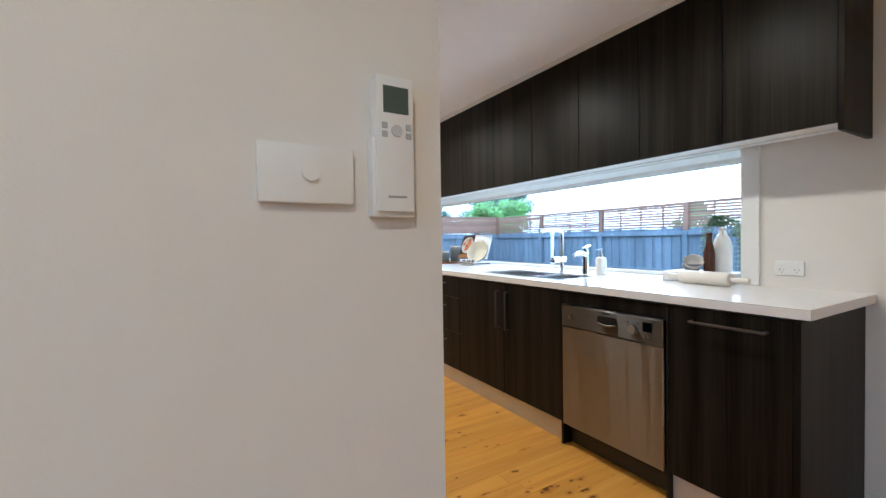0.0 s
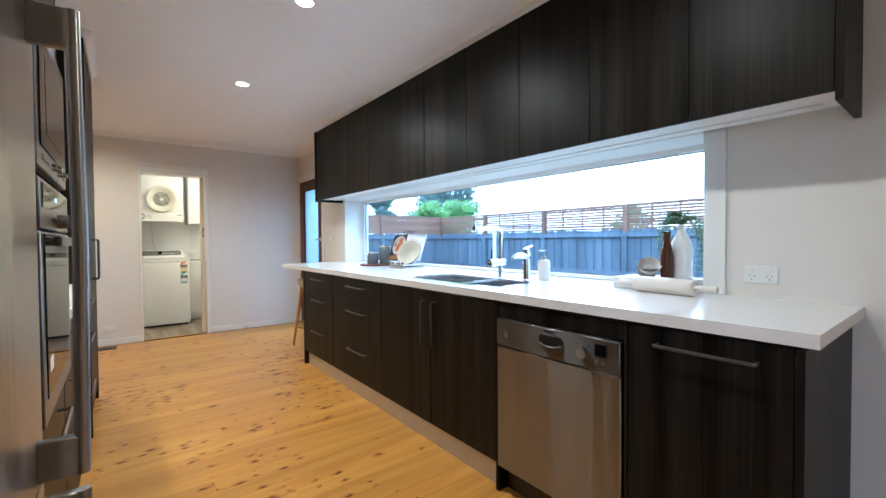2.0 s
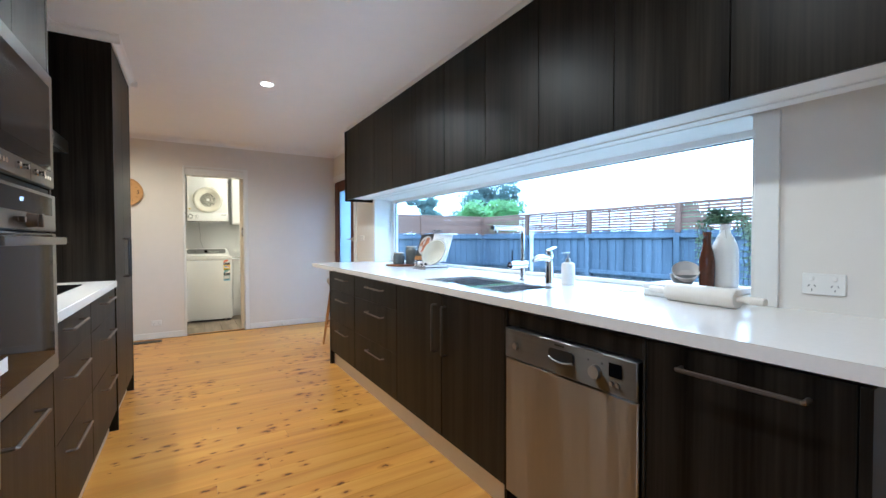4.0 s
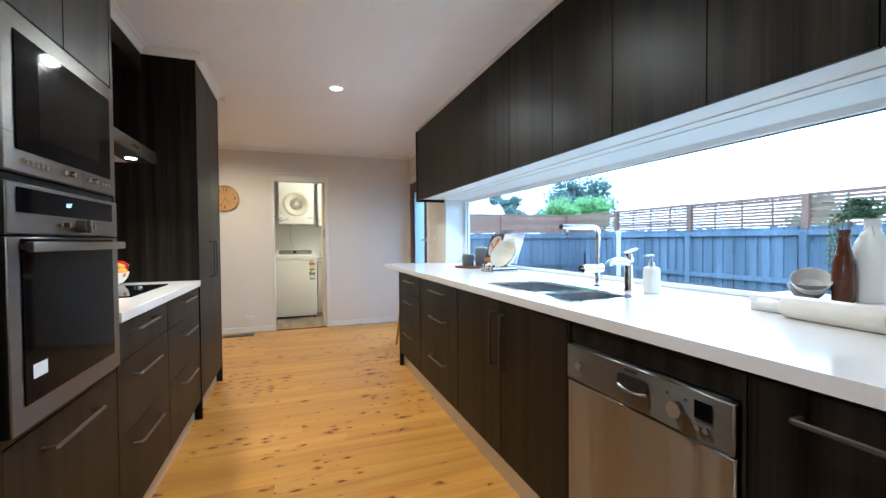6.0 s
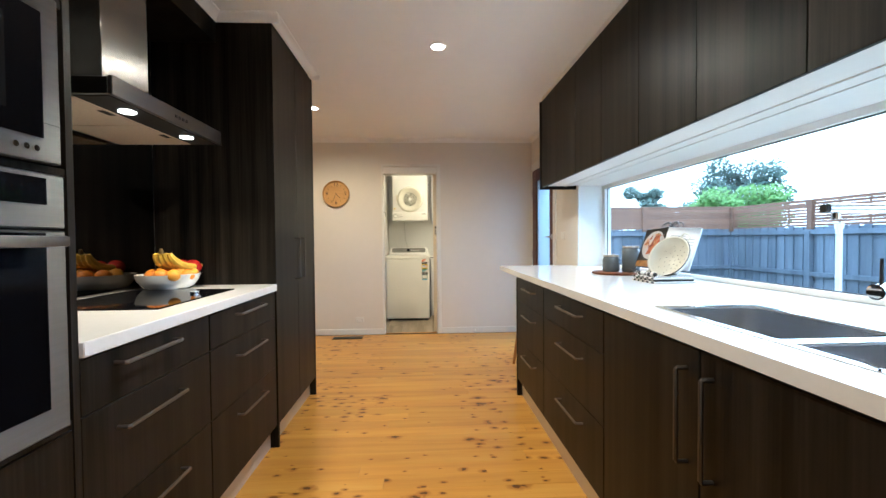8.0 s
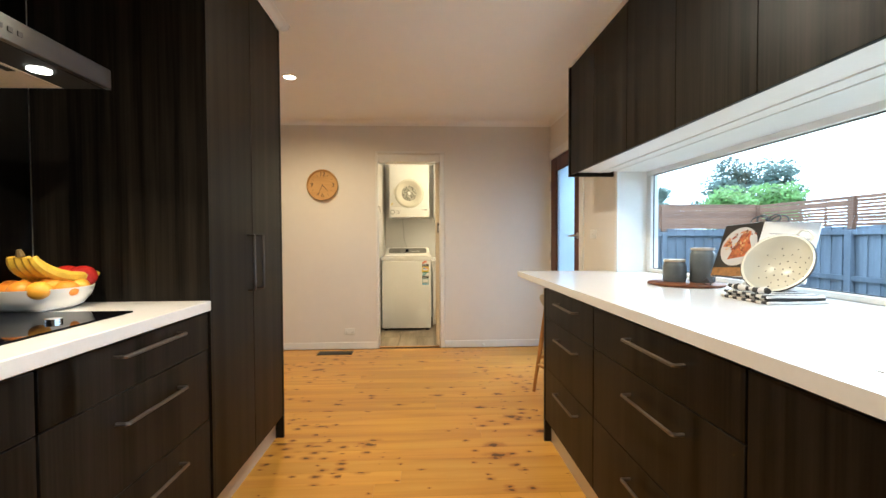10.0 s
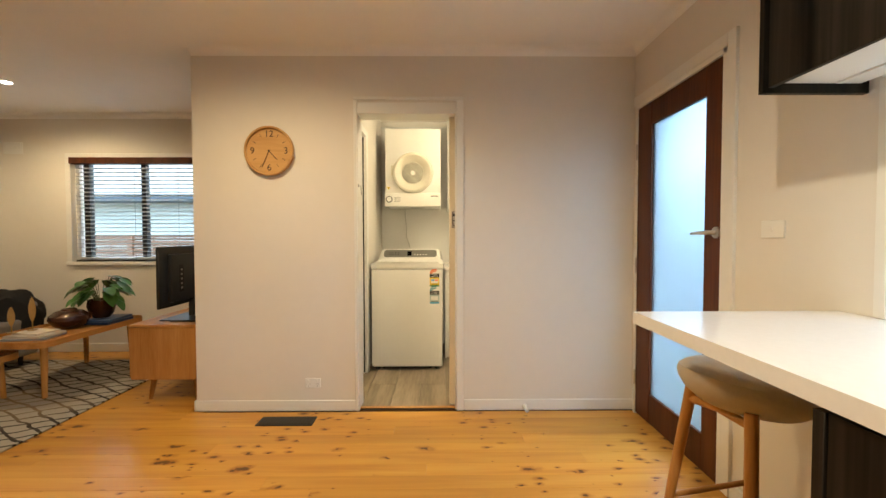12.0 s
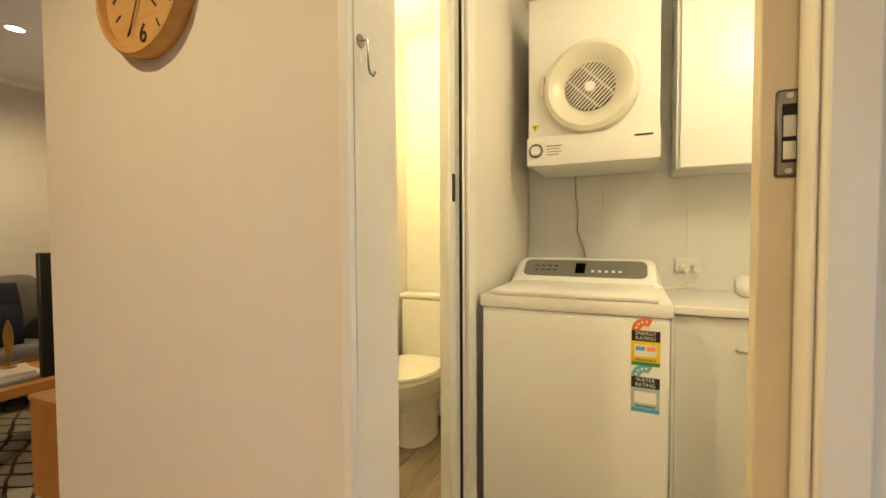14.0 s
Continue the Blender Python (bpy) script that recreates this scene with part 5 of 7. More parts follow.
def fruit(name, x, y, z, r, material, label, cat):
    bm = bmesh.new()
    ball(bm, (0, 0, 0), r, (1, 1, 0.9), 18, 12)
    solid(name, bm, material, label, cat, group="fruit in the bowl", m=pose(x, y, z))


for x, y, z, r, k in ((0.045, 3.49, 1.02, 0.034, "yolk"), (0.03, 3.55, 1.03, 0.034, "yolk"), (0.075, 3.56, 1.015, 0.035, "orange"), (0.065, 3.62, 1.02, 0.034, "yolk"),
                      (-0.02, 3.50, 1.02, 0.036, "orange"), (-0.08, 3.53, 1.02, 0.036, "orange"), (-0.09, 3.60, 1.02, 0.035, "yolk"), (-0.02, 3.585, 1.045, 0.034, "orange"), (-0.05, 3.66, 1.02, 0.034, "orange")):
    fruit("orange", x, y, z, r, M[k], "ripe orange in the fruit bowl", "orange")
for x, y in ((0.045, 3.665), (-0.03, 3.69)):
    fruit("apple", x, y, 1.052, 0.045, M["apple"], "shiny red apple in the fruit bowl", "apple")
ban = thing("banana_bunch", (-0.01, 3.54, 1.062), "bunch of ripe yellow bananas on the oranges", "bananas")
for k in range(4):
    bm = bmesh.new()
    off = -0.03 + 0.022 * k
    pts, rad = [], []
    for i in range(11):
        a = radians(8 + 14 * i)
        pts.append((off + 0.016 * k * i / 10, -0.05 + 0.20 * (1 - math.cos(a * 0.62)), 0.078 - 0.085 * math.sin(a * 0.75)))
        rad.append(0.007 + 0.0145 * math.sin(math.pi * min(1, (i + 0.6) / 11)) ** 0.6)
    tube(bm, pts, rad, 8)
    part("banana", bm, M["banana"], ban)
bm = bmesh.new()
tube(bm, [(0.0, -0.05, 0.072), (0.0, -0.055, 0.094)], [0.012, 0.007], 8)
part("stalk", bm, mat("banana_stalk", (0.12, 0.075, 0.02), 0.7), ban)
# control mark on the cooktop
bm = bmesh.new()
cyl(bm, (0.15, 0.12, 0.0062), (0.15, 0.12, 0.016), 0.02, seg=20)
part("control_knob", bm, M["chrome"], hob, "small chrome control knob")

# ---- dining end ----
clock = thing("wall_clock", (0.226, FY, 1.768), "round wooden wall clock with dark numerals", "clock")
FACE = ROT(radians(90), 4, "X")
M["clock_wood"] = grain("clock_face_timber", (0.42, 0.22, 0.075), (0.60, 0.36, 0.15), 0.45, 0, fine=70, coarse=12, long=0.1)
bm = bmesh.new()
lathe(bm, [(0.138, 0.0), (0.160, 0.0), (0.164, 0.012), (0.164, 0.036), (0.160, 0.042), (0.151, 0.042), (0.149, 0.038), (0.149, 0.022)], 56, FACE)
part("rim", bm, M["clock_wood"], clock)
bm = bmesh.new()
cyl(bm, (0, -0.001, 0), (0, -0.024, 0), 0.1495, seg=56)
face = part("dial", bm, M["clock_wood"], clock)
M["ink"] = mat("dark_brown_ink", (0.035, 0.018, 0.010), 0.5)
for txt, ang in (("12", 90), ("3", 0), ("6", 270), ("9", 180)):
    words(txt, 0.062, M["ink"], face, Matrix.Translation((0.112 * math.cos(radians(ang)), -0.0255, 0.112 * math.sin(radians(ang)))) @ FACE, "numeral", 0.0006)
for i in range(12):
    if i % 3:
        part("hour_mark", boxed(-0.0015, 0.0015, -0.026, -0.0242, 0.102, 0.124), M["ink"], face, "", ROT(radians(30 * i), 4, "Y"))
part("hour_hand", boxed(-0.0025, 0.0025, -0.0285, -0.0265, -0.004, 0.080, bev=0.0006), M["ink"], face, "", ROT(radians(138), 4, "Y"))
part("minute_hand", boxed(-0.002, 0.002, -0.031, -0.029, -0.004, 0.118, bev=0.0006), M["ink"], face, "", ROT(radians(203), 4, "Y"))
bm = bmesh.new()
cyl(bm, (0, -0.024, 0), (0, -0.033, 0), 0.006, seg=14)
part("hub", bm, M["ink"], face)

vent = thing("floor_vent", (0.375, 6.405, 0.0), "dark metal floor heating vent", "vent")
part("frame", boxed(-0.18, 0.18, -0.065, 0.065, 0.0005, 0.006, bev=0.002), M["black"], vent)
for i in range(16):
    part("slat", boxed(-0.16 + i * 0.0205, -0.147 + i * 0.0205, -0.05, 0.05, 0.006, 0.0085), mat("vent_slat", (0.035, 0.03, 0.025), 0.5, 0.3) if i == 0 else bpy.data.materials["vent_slat"], vent)
ds = thing("door_stop", (1.945, FY - 0.014, 0.03), "white rubber-tipped door stop on the skirting", "door stop")
bm = bmesh.new()
lathe(bm, [(0, 0), (0.016, 0), (0.013, 0.012), (0.009, 0.03), (0.009, 0.065), (0.012, 0.068), (0.012, 0.08), (0, 0.082)], 18, ROT(radians(90), 4, "X"))
part("buffer", bm, M["white"], ds)


def bar_stool(x, y, rz):
    ob = thing("bar_stool", (x, y, 0), "oak bar stool with a padded cream seat, under the bench end", "stool", rz=rz)
    M["seat"] = mat("cream_upholstery", (0.60, 0.56, 0.50), 0.7, vary=0.08, scale=12, bump=0.15, bump_scale=300)
    bm = bmesh.new()
    rings = []
    for r, z in ((0.0, -0.030), (0.45, -0.027), (0.72, -0.010), (0.90, 0.020), (0.98, 0.050), (1.0, 0.070), (0.975, 0.088), (0.90, 0.100), (0.75, 0.104), (0.45, 0.096), (0.0, 0.090)):
        rings.append([bm.verts.new((0.225 * r * math.cos(t), 0.205 * r * math.sin(t), 0.655 + z + 0.022 * (r * math.cos(t)) ** 2)) for t in [2 * math.pi * i / 32 for i in range(32)]])
    for a, b in zip(rings, rings[1:]):
        for i in range(32):
            j = (i + 1) % 32
            bm.faces.new((a[i], a[j], b[j], b[i]))
    bmesh.ops.remove_doubles(bm, verts=bm.verts, dist=0.0004)
    bmesh.ops.recalc_face_normals(bm, faces=bm.faces)
    part("seat", bm, M["seat"], ob)
    feet = []
    for sx in (-1, 1):
        for sy in (-1, 1):
            bm = bmesh.new()
            top, foot = Vector((0.13 * sx, 0.11 * sy, 0.672)), Vector((0.20 * sx, 0.185 * sy, 0.0))
            tube(bm, [top, top.lerp(foot, 0.45), foot], [0.019, 0.017, 0.012], 12)
            part("leg", bm, M["oak_up"], ob)
            feet.append((top, foot))
    for a, b, u in ((0, 1, 0.68), (2, 3, 0.68), (0, 2, 0.60), (1, 3, 0.60)):
        bm = bmesh.new()
        tube(bm, [feet[a][0].lerp(feet[a][1], u), feet[b][0].lerp(feet[b][1], u)], 0.010, 10)
        part("stretcher", bm, M["oak_up"], ob)
    for a, b in ((0, 1), (2, 3)):
        bm = bmesh.new()
        p, q = feet[a][0].lerp(feet[a][1], 0.06), feet[b][0].lerp(feet[b][1], 0.06)
        tube(bm, [p, (p + q) / 2 + Vector((0, 0, 0.012)), q], 0.014, 10)
        part("apron", bm, M["oak_up"], ob)


bar_stool(2.385, 5.09, 12)

# ---- living room ----
sb = thing("sideboard", (-0.618, 7.335, 0), "low oak sideboard on short tapered legs", "sideboard")
part("body", boxed(-0.235, 0.235, -0.62, 0.62, 0.17, 0.545, bev=0.003), M["oak_up"], sb)
part("top", boxed(-0.24, 0.24, -0.625, 0.625, 0.546, 0.568, bev=0.004), M["oak"], sb)
for y0 in (-0.61, -0.2, 0.21):
    part("door", boxed(-0.25, -0.236, y0, y0 + 0.40, 0.185, 0.535, bev=0.002), M["oak_up"], sb)
part("back_edge", boxed(0.2355, 0.24, -0.62, 0.62, 0.17, 0.545), mat("dark_back", (0.09, 0.05, 0.03), 0.7), sb)
for x in (-0.13, 0.17):
    for y in (-0.52, 0.52):
        bm = bmesh.new()
        cyl(bm, (x, y, 0.17), (x * 1.15, y * 1.04, 0.0), 0.022, 0.013, 14)
        part("leg", bm, M["oak_up"], sb)
tv = thing("television", (-0.60, 7.05, 0.569), "black flat television seen from behind, on the sideboard", "television")
part("screen", boxed(-0.022, 0.0, -0.39, 0.39, 0.115, 0.555, bev=0.004), M["black"], tv)
back = part("back_shell", boxed(0.0, 0.035, -0.30, 0.30, 0.15, 0.50, bev=0.012, seg=2), M["black"], tv)
part("port_panel", boxed(0.0345, 0.039, -0.22, -0.17, 0.22, 0.42, bev=0.002), M["gap"], back)
for i in range(5):
    part("port", boxed(0.0385, 0.0405, -0.205, -0.185, 0.24 + i * 0.034, 0.255 + i * 0.034), M["steel"], back)
part("neck", boxed(-0.01, 0.03, -0.04, 0.04, 0.008, 0.16, bev=0.003), M["black"], tv)
part("foot", boxed(-0.12, 0.10, -0.22, 0.22, 0.0, 0.009, bev=0.003), M["black"], tv)
solid("media_box", boxed(-0.62, -0.44, 6.80, 6.89, 0.569, 0.583, bev=0.003), M["black"], "flat black media remote on the sideboard", "remote control")


def rug_material():
    """Cream rug with an uneven dark diamond lattice."""
    m = bpy.data.materials.new("lattice_rug")
    m.use_nodes = True
    n, l = m.node_tree.nodes, m.node_tree.links
    b = n["Principled BSDF"]
    b.inputs["Roughness"].default_value = 0.95
    geo, wob = n.new("ShaderNodeNewGeometry"), n.new("ShaderNodeTexNoise")
    wob.inputs["Scale"].default_value = 3.2
    l.new(geo.outputs["Position"], wob.inputs["Vector"])
    add = n.new("ShaderNodeVectorMath")
    add.operation = "MULTIPLY_ADD"
    add.inputs[1].default_value = (0.13, 0.13, 0)
    l.new(wob.outputs["Color"], add.inputs[0])
    l.new(geo.outputs["Position"], add.inputs[2])
    sep = n.new("ShaderNodeSeparateXYZ")
    l.new(add.outputs[0], sep.inputs[0])

    def math_node(op, a, c):
        k = n.new("ShaderNodeMath")
        k.operation = op
        for i, v in enumerate((a, c)):
            if isinstance(v, (int, float)):
                k.inputs[i].default_value = v
            elif v is not None:
                l.new(v, k.inputs[i])
        return k.outputs[0]
    u, v = math_node("MULTIPLY", sep.outputs[0], 4.2), math_node("MULTIPLY", sep.outputs[1], 8.0)
    lines = []
    for w in (math_node("ADD", u, v), math_node("SUBTRACT", u, v)):
        fr2 = math_node("FRACT", w, None)
        lines.append(math_node("ABSOLUTE", math_node("SUBTRACT", fr2, 0.5), None))
    near = math_node("MINIMUM", lines[0], lines[1])
    band = math_node("LESS_THAN", near, 0.085)
    fade = n.new("ShaderNodeTexNoise")
    fade.inputs["Scale"].default_value = 1.7
    l.new(geo.outputs["Position"], fade.inputs["Vector"])
    cr = n.new("ShaderNodeValToRGB")
    cr.color_ramp.elements[0].position, cr.color_ramp.elements[1].position = 0.46, 0.70
    cr.color_ramp.elements[0].color, cr.color_ramp.elements[1].color = (0.030, 0.022, 0.020, 1), (0.28, 0.20, 0.12, 1)
    l.new(fade.outputs[0], cr.inputs[0])
    pile = n.new("ShaderNodeTexNoise")
    pile.inputs["Scale"].default_value = 160
    l.new(geo.outputs["Position"], pile.inputs["Vector"])
    pr = n.new("ShaderNodeValToRGB")
    pr.color_ramp.elements[0].color, pr.color_ramp.elements[1].color = (0.24, 0.215, 0.18, 1), (0.50, 0.46, 0.40, 1)
    l.new(pile.outputs[0], pr.inputs[0])
    mix = n.new("ShaderNodeMix")
    mix.data_type = "RGBA"
    l.new(band, mix.inputs[0])
    l.new(pr.outputs[0], mix.inputs[6])
    l.new(cr.outputs[0], mix.inputs[7])
    l.new(mix.outputs[2], b.inputs["Base Color"])
    bp = n.new("ShaderNodeBump")
    bp.inputs["Strength"].default_value, bp.inputs["Distance"].default_value = 0.6, 0.004
    l.new(pile.outputs[0], bp.inputs["Height"])
    l.new(bp.outputs[0], b.inputs["Normal"])
    return m


solid("rug", boxed(-3.1, -1.06, 5.2, 7.75, 0.001, 0.012, bev=0.003), rug_material(), "cream woven rug with a dark diamond lattice", "rug")


def tray_table(name, x, y, sx, sy, h, label):
    ob = thing(name, (x, y, 0), label, "coffee table", "nest of oak coffee tables")
    bm = bmesh.new()
    prism(bm, rounded(-sx, sx, -sy, sy, 0.09, 8), h - 0.03, h - 0.012)
    part("tabletop", bm, M["oak"], ob)
    bm = bmesh.new()
    outer, inner = rounded(-sx - 0.008, sx + 0.008, -sy - 0.008, sy + 0.008, 0.098, 8), rounded(-sx, sx, -sy, sy, 0.09, 8)
    rings = [[bm.verts.new((px, py, z)) for px, py in o] for o, z in ((inner, h - 0.034), (outer, h - 0.034), (outer, h + 0.012), (inner, h + 0.012))]
    for a, b in zip(rings, rings[1:] + rings[:1]):
        for i in range(len(a)):
            j = (i + 1) % len(a)
            bm.faces.new((a[i], a[j], b[j], b[i]))
    bmesh.ops.recalc_face_normals(bm, faces=bm.faces)
    part("rim", bm, M["oak"], ob)
    for a in (-1, 1):
        for c in (-1, 1):
            bm = bmesh.new()
            cyl(bm, (a * (sx - 0.085), c * (sy - 0.10), h - 0.03), (a * (sx - 0.075), c * (sy - 0.085), 0.012), 0.024, 0.017, 14)
            part("leg", bm, M["oak_up"], ob)
    return ob


TZ = 0.43
tray_table("coffee_table", -1.76, 7.23, 0.29, 0.52, TZ, "long oak coffee table with a raised rim, on the rug")
tray_table("coffee_table", -2.06, 6.46, 0.29, 0.42, 0.33, "lower oak coffee table tucked beside the taller one")
TT = TZ - 0.011
for i, (w, d, c, lb) in enumerate(((0.15, 0.115, (0.30, 0.34, 0.42), "grey hardcover book in a pile"), (0.14, 0.11, (0.62, 0.60, 0.57), "white hardcover book in a pile"), (0.115, 0.085, (0.66, 0.60, 0.55), "small pale book on top of the pile"))):
    solid("book", boxed(-w, w, -d, d, 0, 0.017, bev=0.002), mat("book_cover", c, 0.4, vary=0.08, scale=12), lb, "book", group="books on the coffee table", m=pose(-1.77 + 0.01 * i, 6.96, TT + 0.0175 * i, 0, 0, 8 - 9 * i))
M["gold"] = mat("gilt_metal", (0.50, 0.33, 0.12), 0.28, 1.0, vary=0.15, scale=20)
for x, y, h in ((-1.86, 6.88, 0.20), (-1.80, 6.98, 0.26)):
    ob = thing("leaf_ornament", (x, y, TT + 0.053), "gilt metal leaf ornament on a small base", "ornament", "leaf ornaments on the books")
    bm = bmesh.new()
    prism(bm, [(0.021 * math.sin(t) * abs(math.sin(t)) ** 0.6, h * 0.62 - h * 0.38 * math.cos(t)) for t in [2 * math.pi * i / 20 for i in range(20)]], -0.004, 0.004)
    part("leaf", bm, M["gold"], ob, "", ROT(radians(48), 4, "Z") @ ROT(radians(90), 4, "X"))
    bm = bmesh.new()
    cyl(bm, (0, 0, 0.0), (0, 0, h * 0.28), 0.004, seg=8)
    cyl(bm, (0, 0, 0.0), (0, 0, 0.006), 0.03, seg=16)
    part("stand", bm, M["gold"], ob)
M["bronze_pot"] = mat("dark_bronze_glaze", (0.055, 0.020, 0.012), 0.22, 0.3, vary=0.3, scale=14)
pot = thing("lidded_pot", (-1.80, 7.30, TT), "squat dark bronze lidded pot on the coffee table", "pot")
bm = bmesh.new()
lathe(bm, [(0, 0), (0.06, 0), (0.112, 0.03), (0.142, 0.078), (0.136, 0.11), (0.09, 0.148), (0.05, 0.156)], 32)
part("body", bm, M["bronze_pot"], pot)
bm = bmesh.new()
lathe(bm, [(0.055, 0.154), (0.05, 0.166), (0.035, 0.172), (0.012, 0.172), (0.0, 0.173)], 24)
part("lid", bm, M["bronze_pot"], pot)
for i, (c, lb) in enumerate((((0.03, 0.06, 0.17), "large blue book under the plant pot"), ((0.05, 0.10, 0.22), "large blue book under the plant pot"))):
    solid("book", boxed(-0.12, 0.12, -0.15, 0.15, 0, 0.022, bev=0.002), mat("blue_cover", c, 0.4, vary=0.1), lb, "book", group="blue books on the coffee table", m=pose(-1.68, 7.56, TT + 0.0225 * i, 0, 0, 6 * i))
pp = thing("potted_plant", (-1.72, 7.54, TT + 0.046), "leafy green houseplant in a dark pot", "plant")
bm = bmesh.new()
lathe(bm, [(0, 0), (0.06, 0), (0.09, 0.04), (0.108, 0.11), (0.10, 0.155), (0.104, 0.165), (0.092, 0.165), (0.086, 0.145), (0, 0.135)], 28)
part("pot", bm, M["bronze_pot"], pp)
M["houseleaf"] = mat("houseplant_leaf", (0.06, 0.17, 0.04), 0.32, vary=0.3, scale=25)
hr = random.Random(11)
for k in range(46):
    a, reach, lift = hr.uniform(0, 2 * math.pi), hr.uniform(0.04, 0.16), hr.uniform(0.06, 0.23)
    root, tip = Vector((0.02 * math.cos(a), 0.02 * math.sin(a), 0.12)), Vector((reach * math.cos(a), reach * math.sin(a), 0.14 + lift))
    bm = bmesh.new()
    tube(bm, [root, root.lerp(tip, 0.5) + Vector((0, 0, 0.03)), tip], 0.0025, 5)
    st = part("stalk", bm, M["stem"], pp)
    bm = bmesh.new()
    out = Vector((math.cos(a), math.sin(a), hr.uniform(-1.1, 0.1))).normalized()
    side = out.cross(Vector((0, 0, 1))).normalized()
    nrm = side.cross(out)
    L, Wd = hr.uniform(0.10, 0.17), hr.uniform(0.034, 0.052)
    prev = None
    for i in range(7):
        u = i / 6
        c = tip + out * L * u - Vector((0, 0, 0.03)) * u * u
        w = Wd * math.sin(math.pi * min(1, 0.08 + u * 0.92)) ** 0.8 + 0.001
        cur = [bm.verts.new(c - side * w + nrm * w * 0.3), bm.verts.new(c), bm.verts.new(c + side * w + nrm * w * 0.3)]
        if prev:
            bm.faces.new((prev[0], prev[1], cur[1], cur[0]))
            bm.faces.new((prev[1], prev[2], cur[2], cur[1]))
        prev = cur
    part("leaf", bm, M["houseleaf"], st)

# sofa
sofa = thing("sofa", (-2.87, 6.55, 0), "grey fabric sofa with loose cushions against the wall", "sofa")
M["fabric"] = mat("grey_weave", (0.20, 0.19, 0.185), 0.9, vary=0.12, scale=6, bump=0.4, bump_scale=500)


def pad(x0, x1, y0, y1, z0, z1, r=0.05):
    return boxed(x0, x1, y0, y1, z0, z1, bev=r, seg=3)


part("base", pad(-0.40, 0.42, -1.15, 1.15, 0.10, 0.30, 0.03), M["fabric"], sofa)
part("backrest", pad(-0.42, -0.20, -1.15, 1.15, 0.28, 0.80, 0.06), M["fabric"], sofa)
for y0, y1 in ((-1.28, -1.12), (1.02, 1.18)):
    part("armrest", pad(-0.42, 0.42, y0, y1, 0.10, 0.60, 0.06), M["fabric"], sofa)
for y0, y1 in ((-1.11, -0.40), (-0.39, 0.31), (0.32, 1.01)):
    c = part("seat_cushion", pad(-0.24, 0.44, y0, y1, 0.30, 0.45, 0.045), M["fabric"], sofa)
    bm = bmesh.new()
    tube(bm, [(0.43, y0 + 0.03, 0.425), (0.43, y1 - 0.03, 0.425)], 0.005, 6)
    part("piping", bm, M["fabric"], c)
    part("back_cushion", pad(-0.28, -0.08, y0, y1, 0.43, 0.89, 0.07), M["fabric"], sofa)
for x in (-0.34, 0.34):
    for y in (-1.05, 1.05):
        bm = bmesh.new()
        cyl(bm, (x, y, 0.10), (x, y, 0.012), 0.022, 0.016, 12)
        part("foot", bm, M["black"], sofa)


def cushion(x, y, z, w, h, t, material, label, rz, tilt):
    bm = bmesh.new()
    n = 10
    vs = {}
    for s in (-1, 1):
        for i in range(n + 1):
            for j in range(n + 1):
                u, v = 2 * i / n - 1, 2 * j / n - 1
                edge = max(0, (1 - u ** 4) * (1 - v ** 4)) ** 0.6
                vs[s, i, j] = bm.verts.new((s * t / 2 * edge, u * w / 2 * (1 - 0.05 * v * v), v * h / 2 * (1 - 0.05 * u * u)))
        for i in range(n):
            for j in range(n):
                bm.faces.new((vs[s, i, j], vs[s, i + 1, j], vs[s, i + 1, j + 1], vs[s, i, j + 1]))
    bmesh.ops.remove_doubles(bm, verts=bm.verts, dist=0.0005)
    bmesh.ops.recalc_face_normals(bm, faces=bm.faces)
    solid("cushion", bm, material, label, "cushion", group="cushions on the sofa", m=pose(x, y, z, 0, -tilt, rz))


M["navy"] = mat("navy_velvet", (0.0045, 0.0055, 0.018), 0.8, vary=0.3, scale=10)
M["ivory"] = mat("ivory_boucle", (0.56, 0.52, 0.45), 0.9, vary=0.15, scale=40, bump=0.6, bump_scale=200)
cushion(-2.78, 7.15, 0.655, 0.48, 0.42, 0.16, M["navy"], "square navy velvet cushion on the sofa", 0, 14)
cushion(-2.57, 6.92, 0.58, 0.80, 0.30, 0.15, M["navy"], "long navy velvet cushion on the sofa", 0, 18)
cushion(-2.69, 6.84, 0.645, 0.46, 0.42, 0.15, M["ivory"], "ivory textured cushion on the sofa", -4, 15)
# dark throw heaped over the sofa's end
bm = bmesh.new()
bmesh.ops.create_icosphere(bm, subdivisions=4, radius=0.30)
for v in bm.verts:
    d = 1 + 0.22 * noise.noise(v.co * 6) + 0.10 * noise.noise(v.co * 15)
    v.co = Vector((v.co.x * 0.95 * d, v.co.y * 0.80 * d, max(-0.39, v.co.z * 1.02 * d)))
solid("throw_blanket", bm, mat("black_knit", (0.005, 0.005, 0.006), 0.9, vary=0.4, scale=30, bump=0.5, bump_scale=150), "black blanket heaped over the end of the sofa", "blanket", m=pose(-2.66, 7.62, 0.40))

# air conditioner
ac = thing("air_conditioner", (LX, 6.97, 1.93), "white split air conditioner high on the wall", "air conditioner")
bm = bmesh.new()
prof = [(0, 0.02), (0.10, 0.0), (0.17, 0.03), (0.20, 0.09), (0.20, 0.25), (0.17, 0.29), (0, 0.30)]
rows = [[bm.verts.new((x, y, z)) for x, z in prof] for y in (-0.42, 0.42)]
for i in range(len(prof)):
    j = (i + 1) % len(prof)
    bm.faces.new((rows[0][i], rows[0][j], rows[1][j], rows[1][i]))
bm.faces.new(rows[0])
bm.faces.new(rows[1])
bmesh.ops.recalc_face_normals(bm, faces=bm.faces)
part("casing", bm, M["white"], ac)
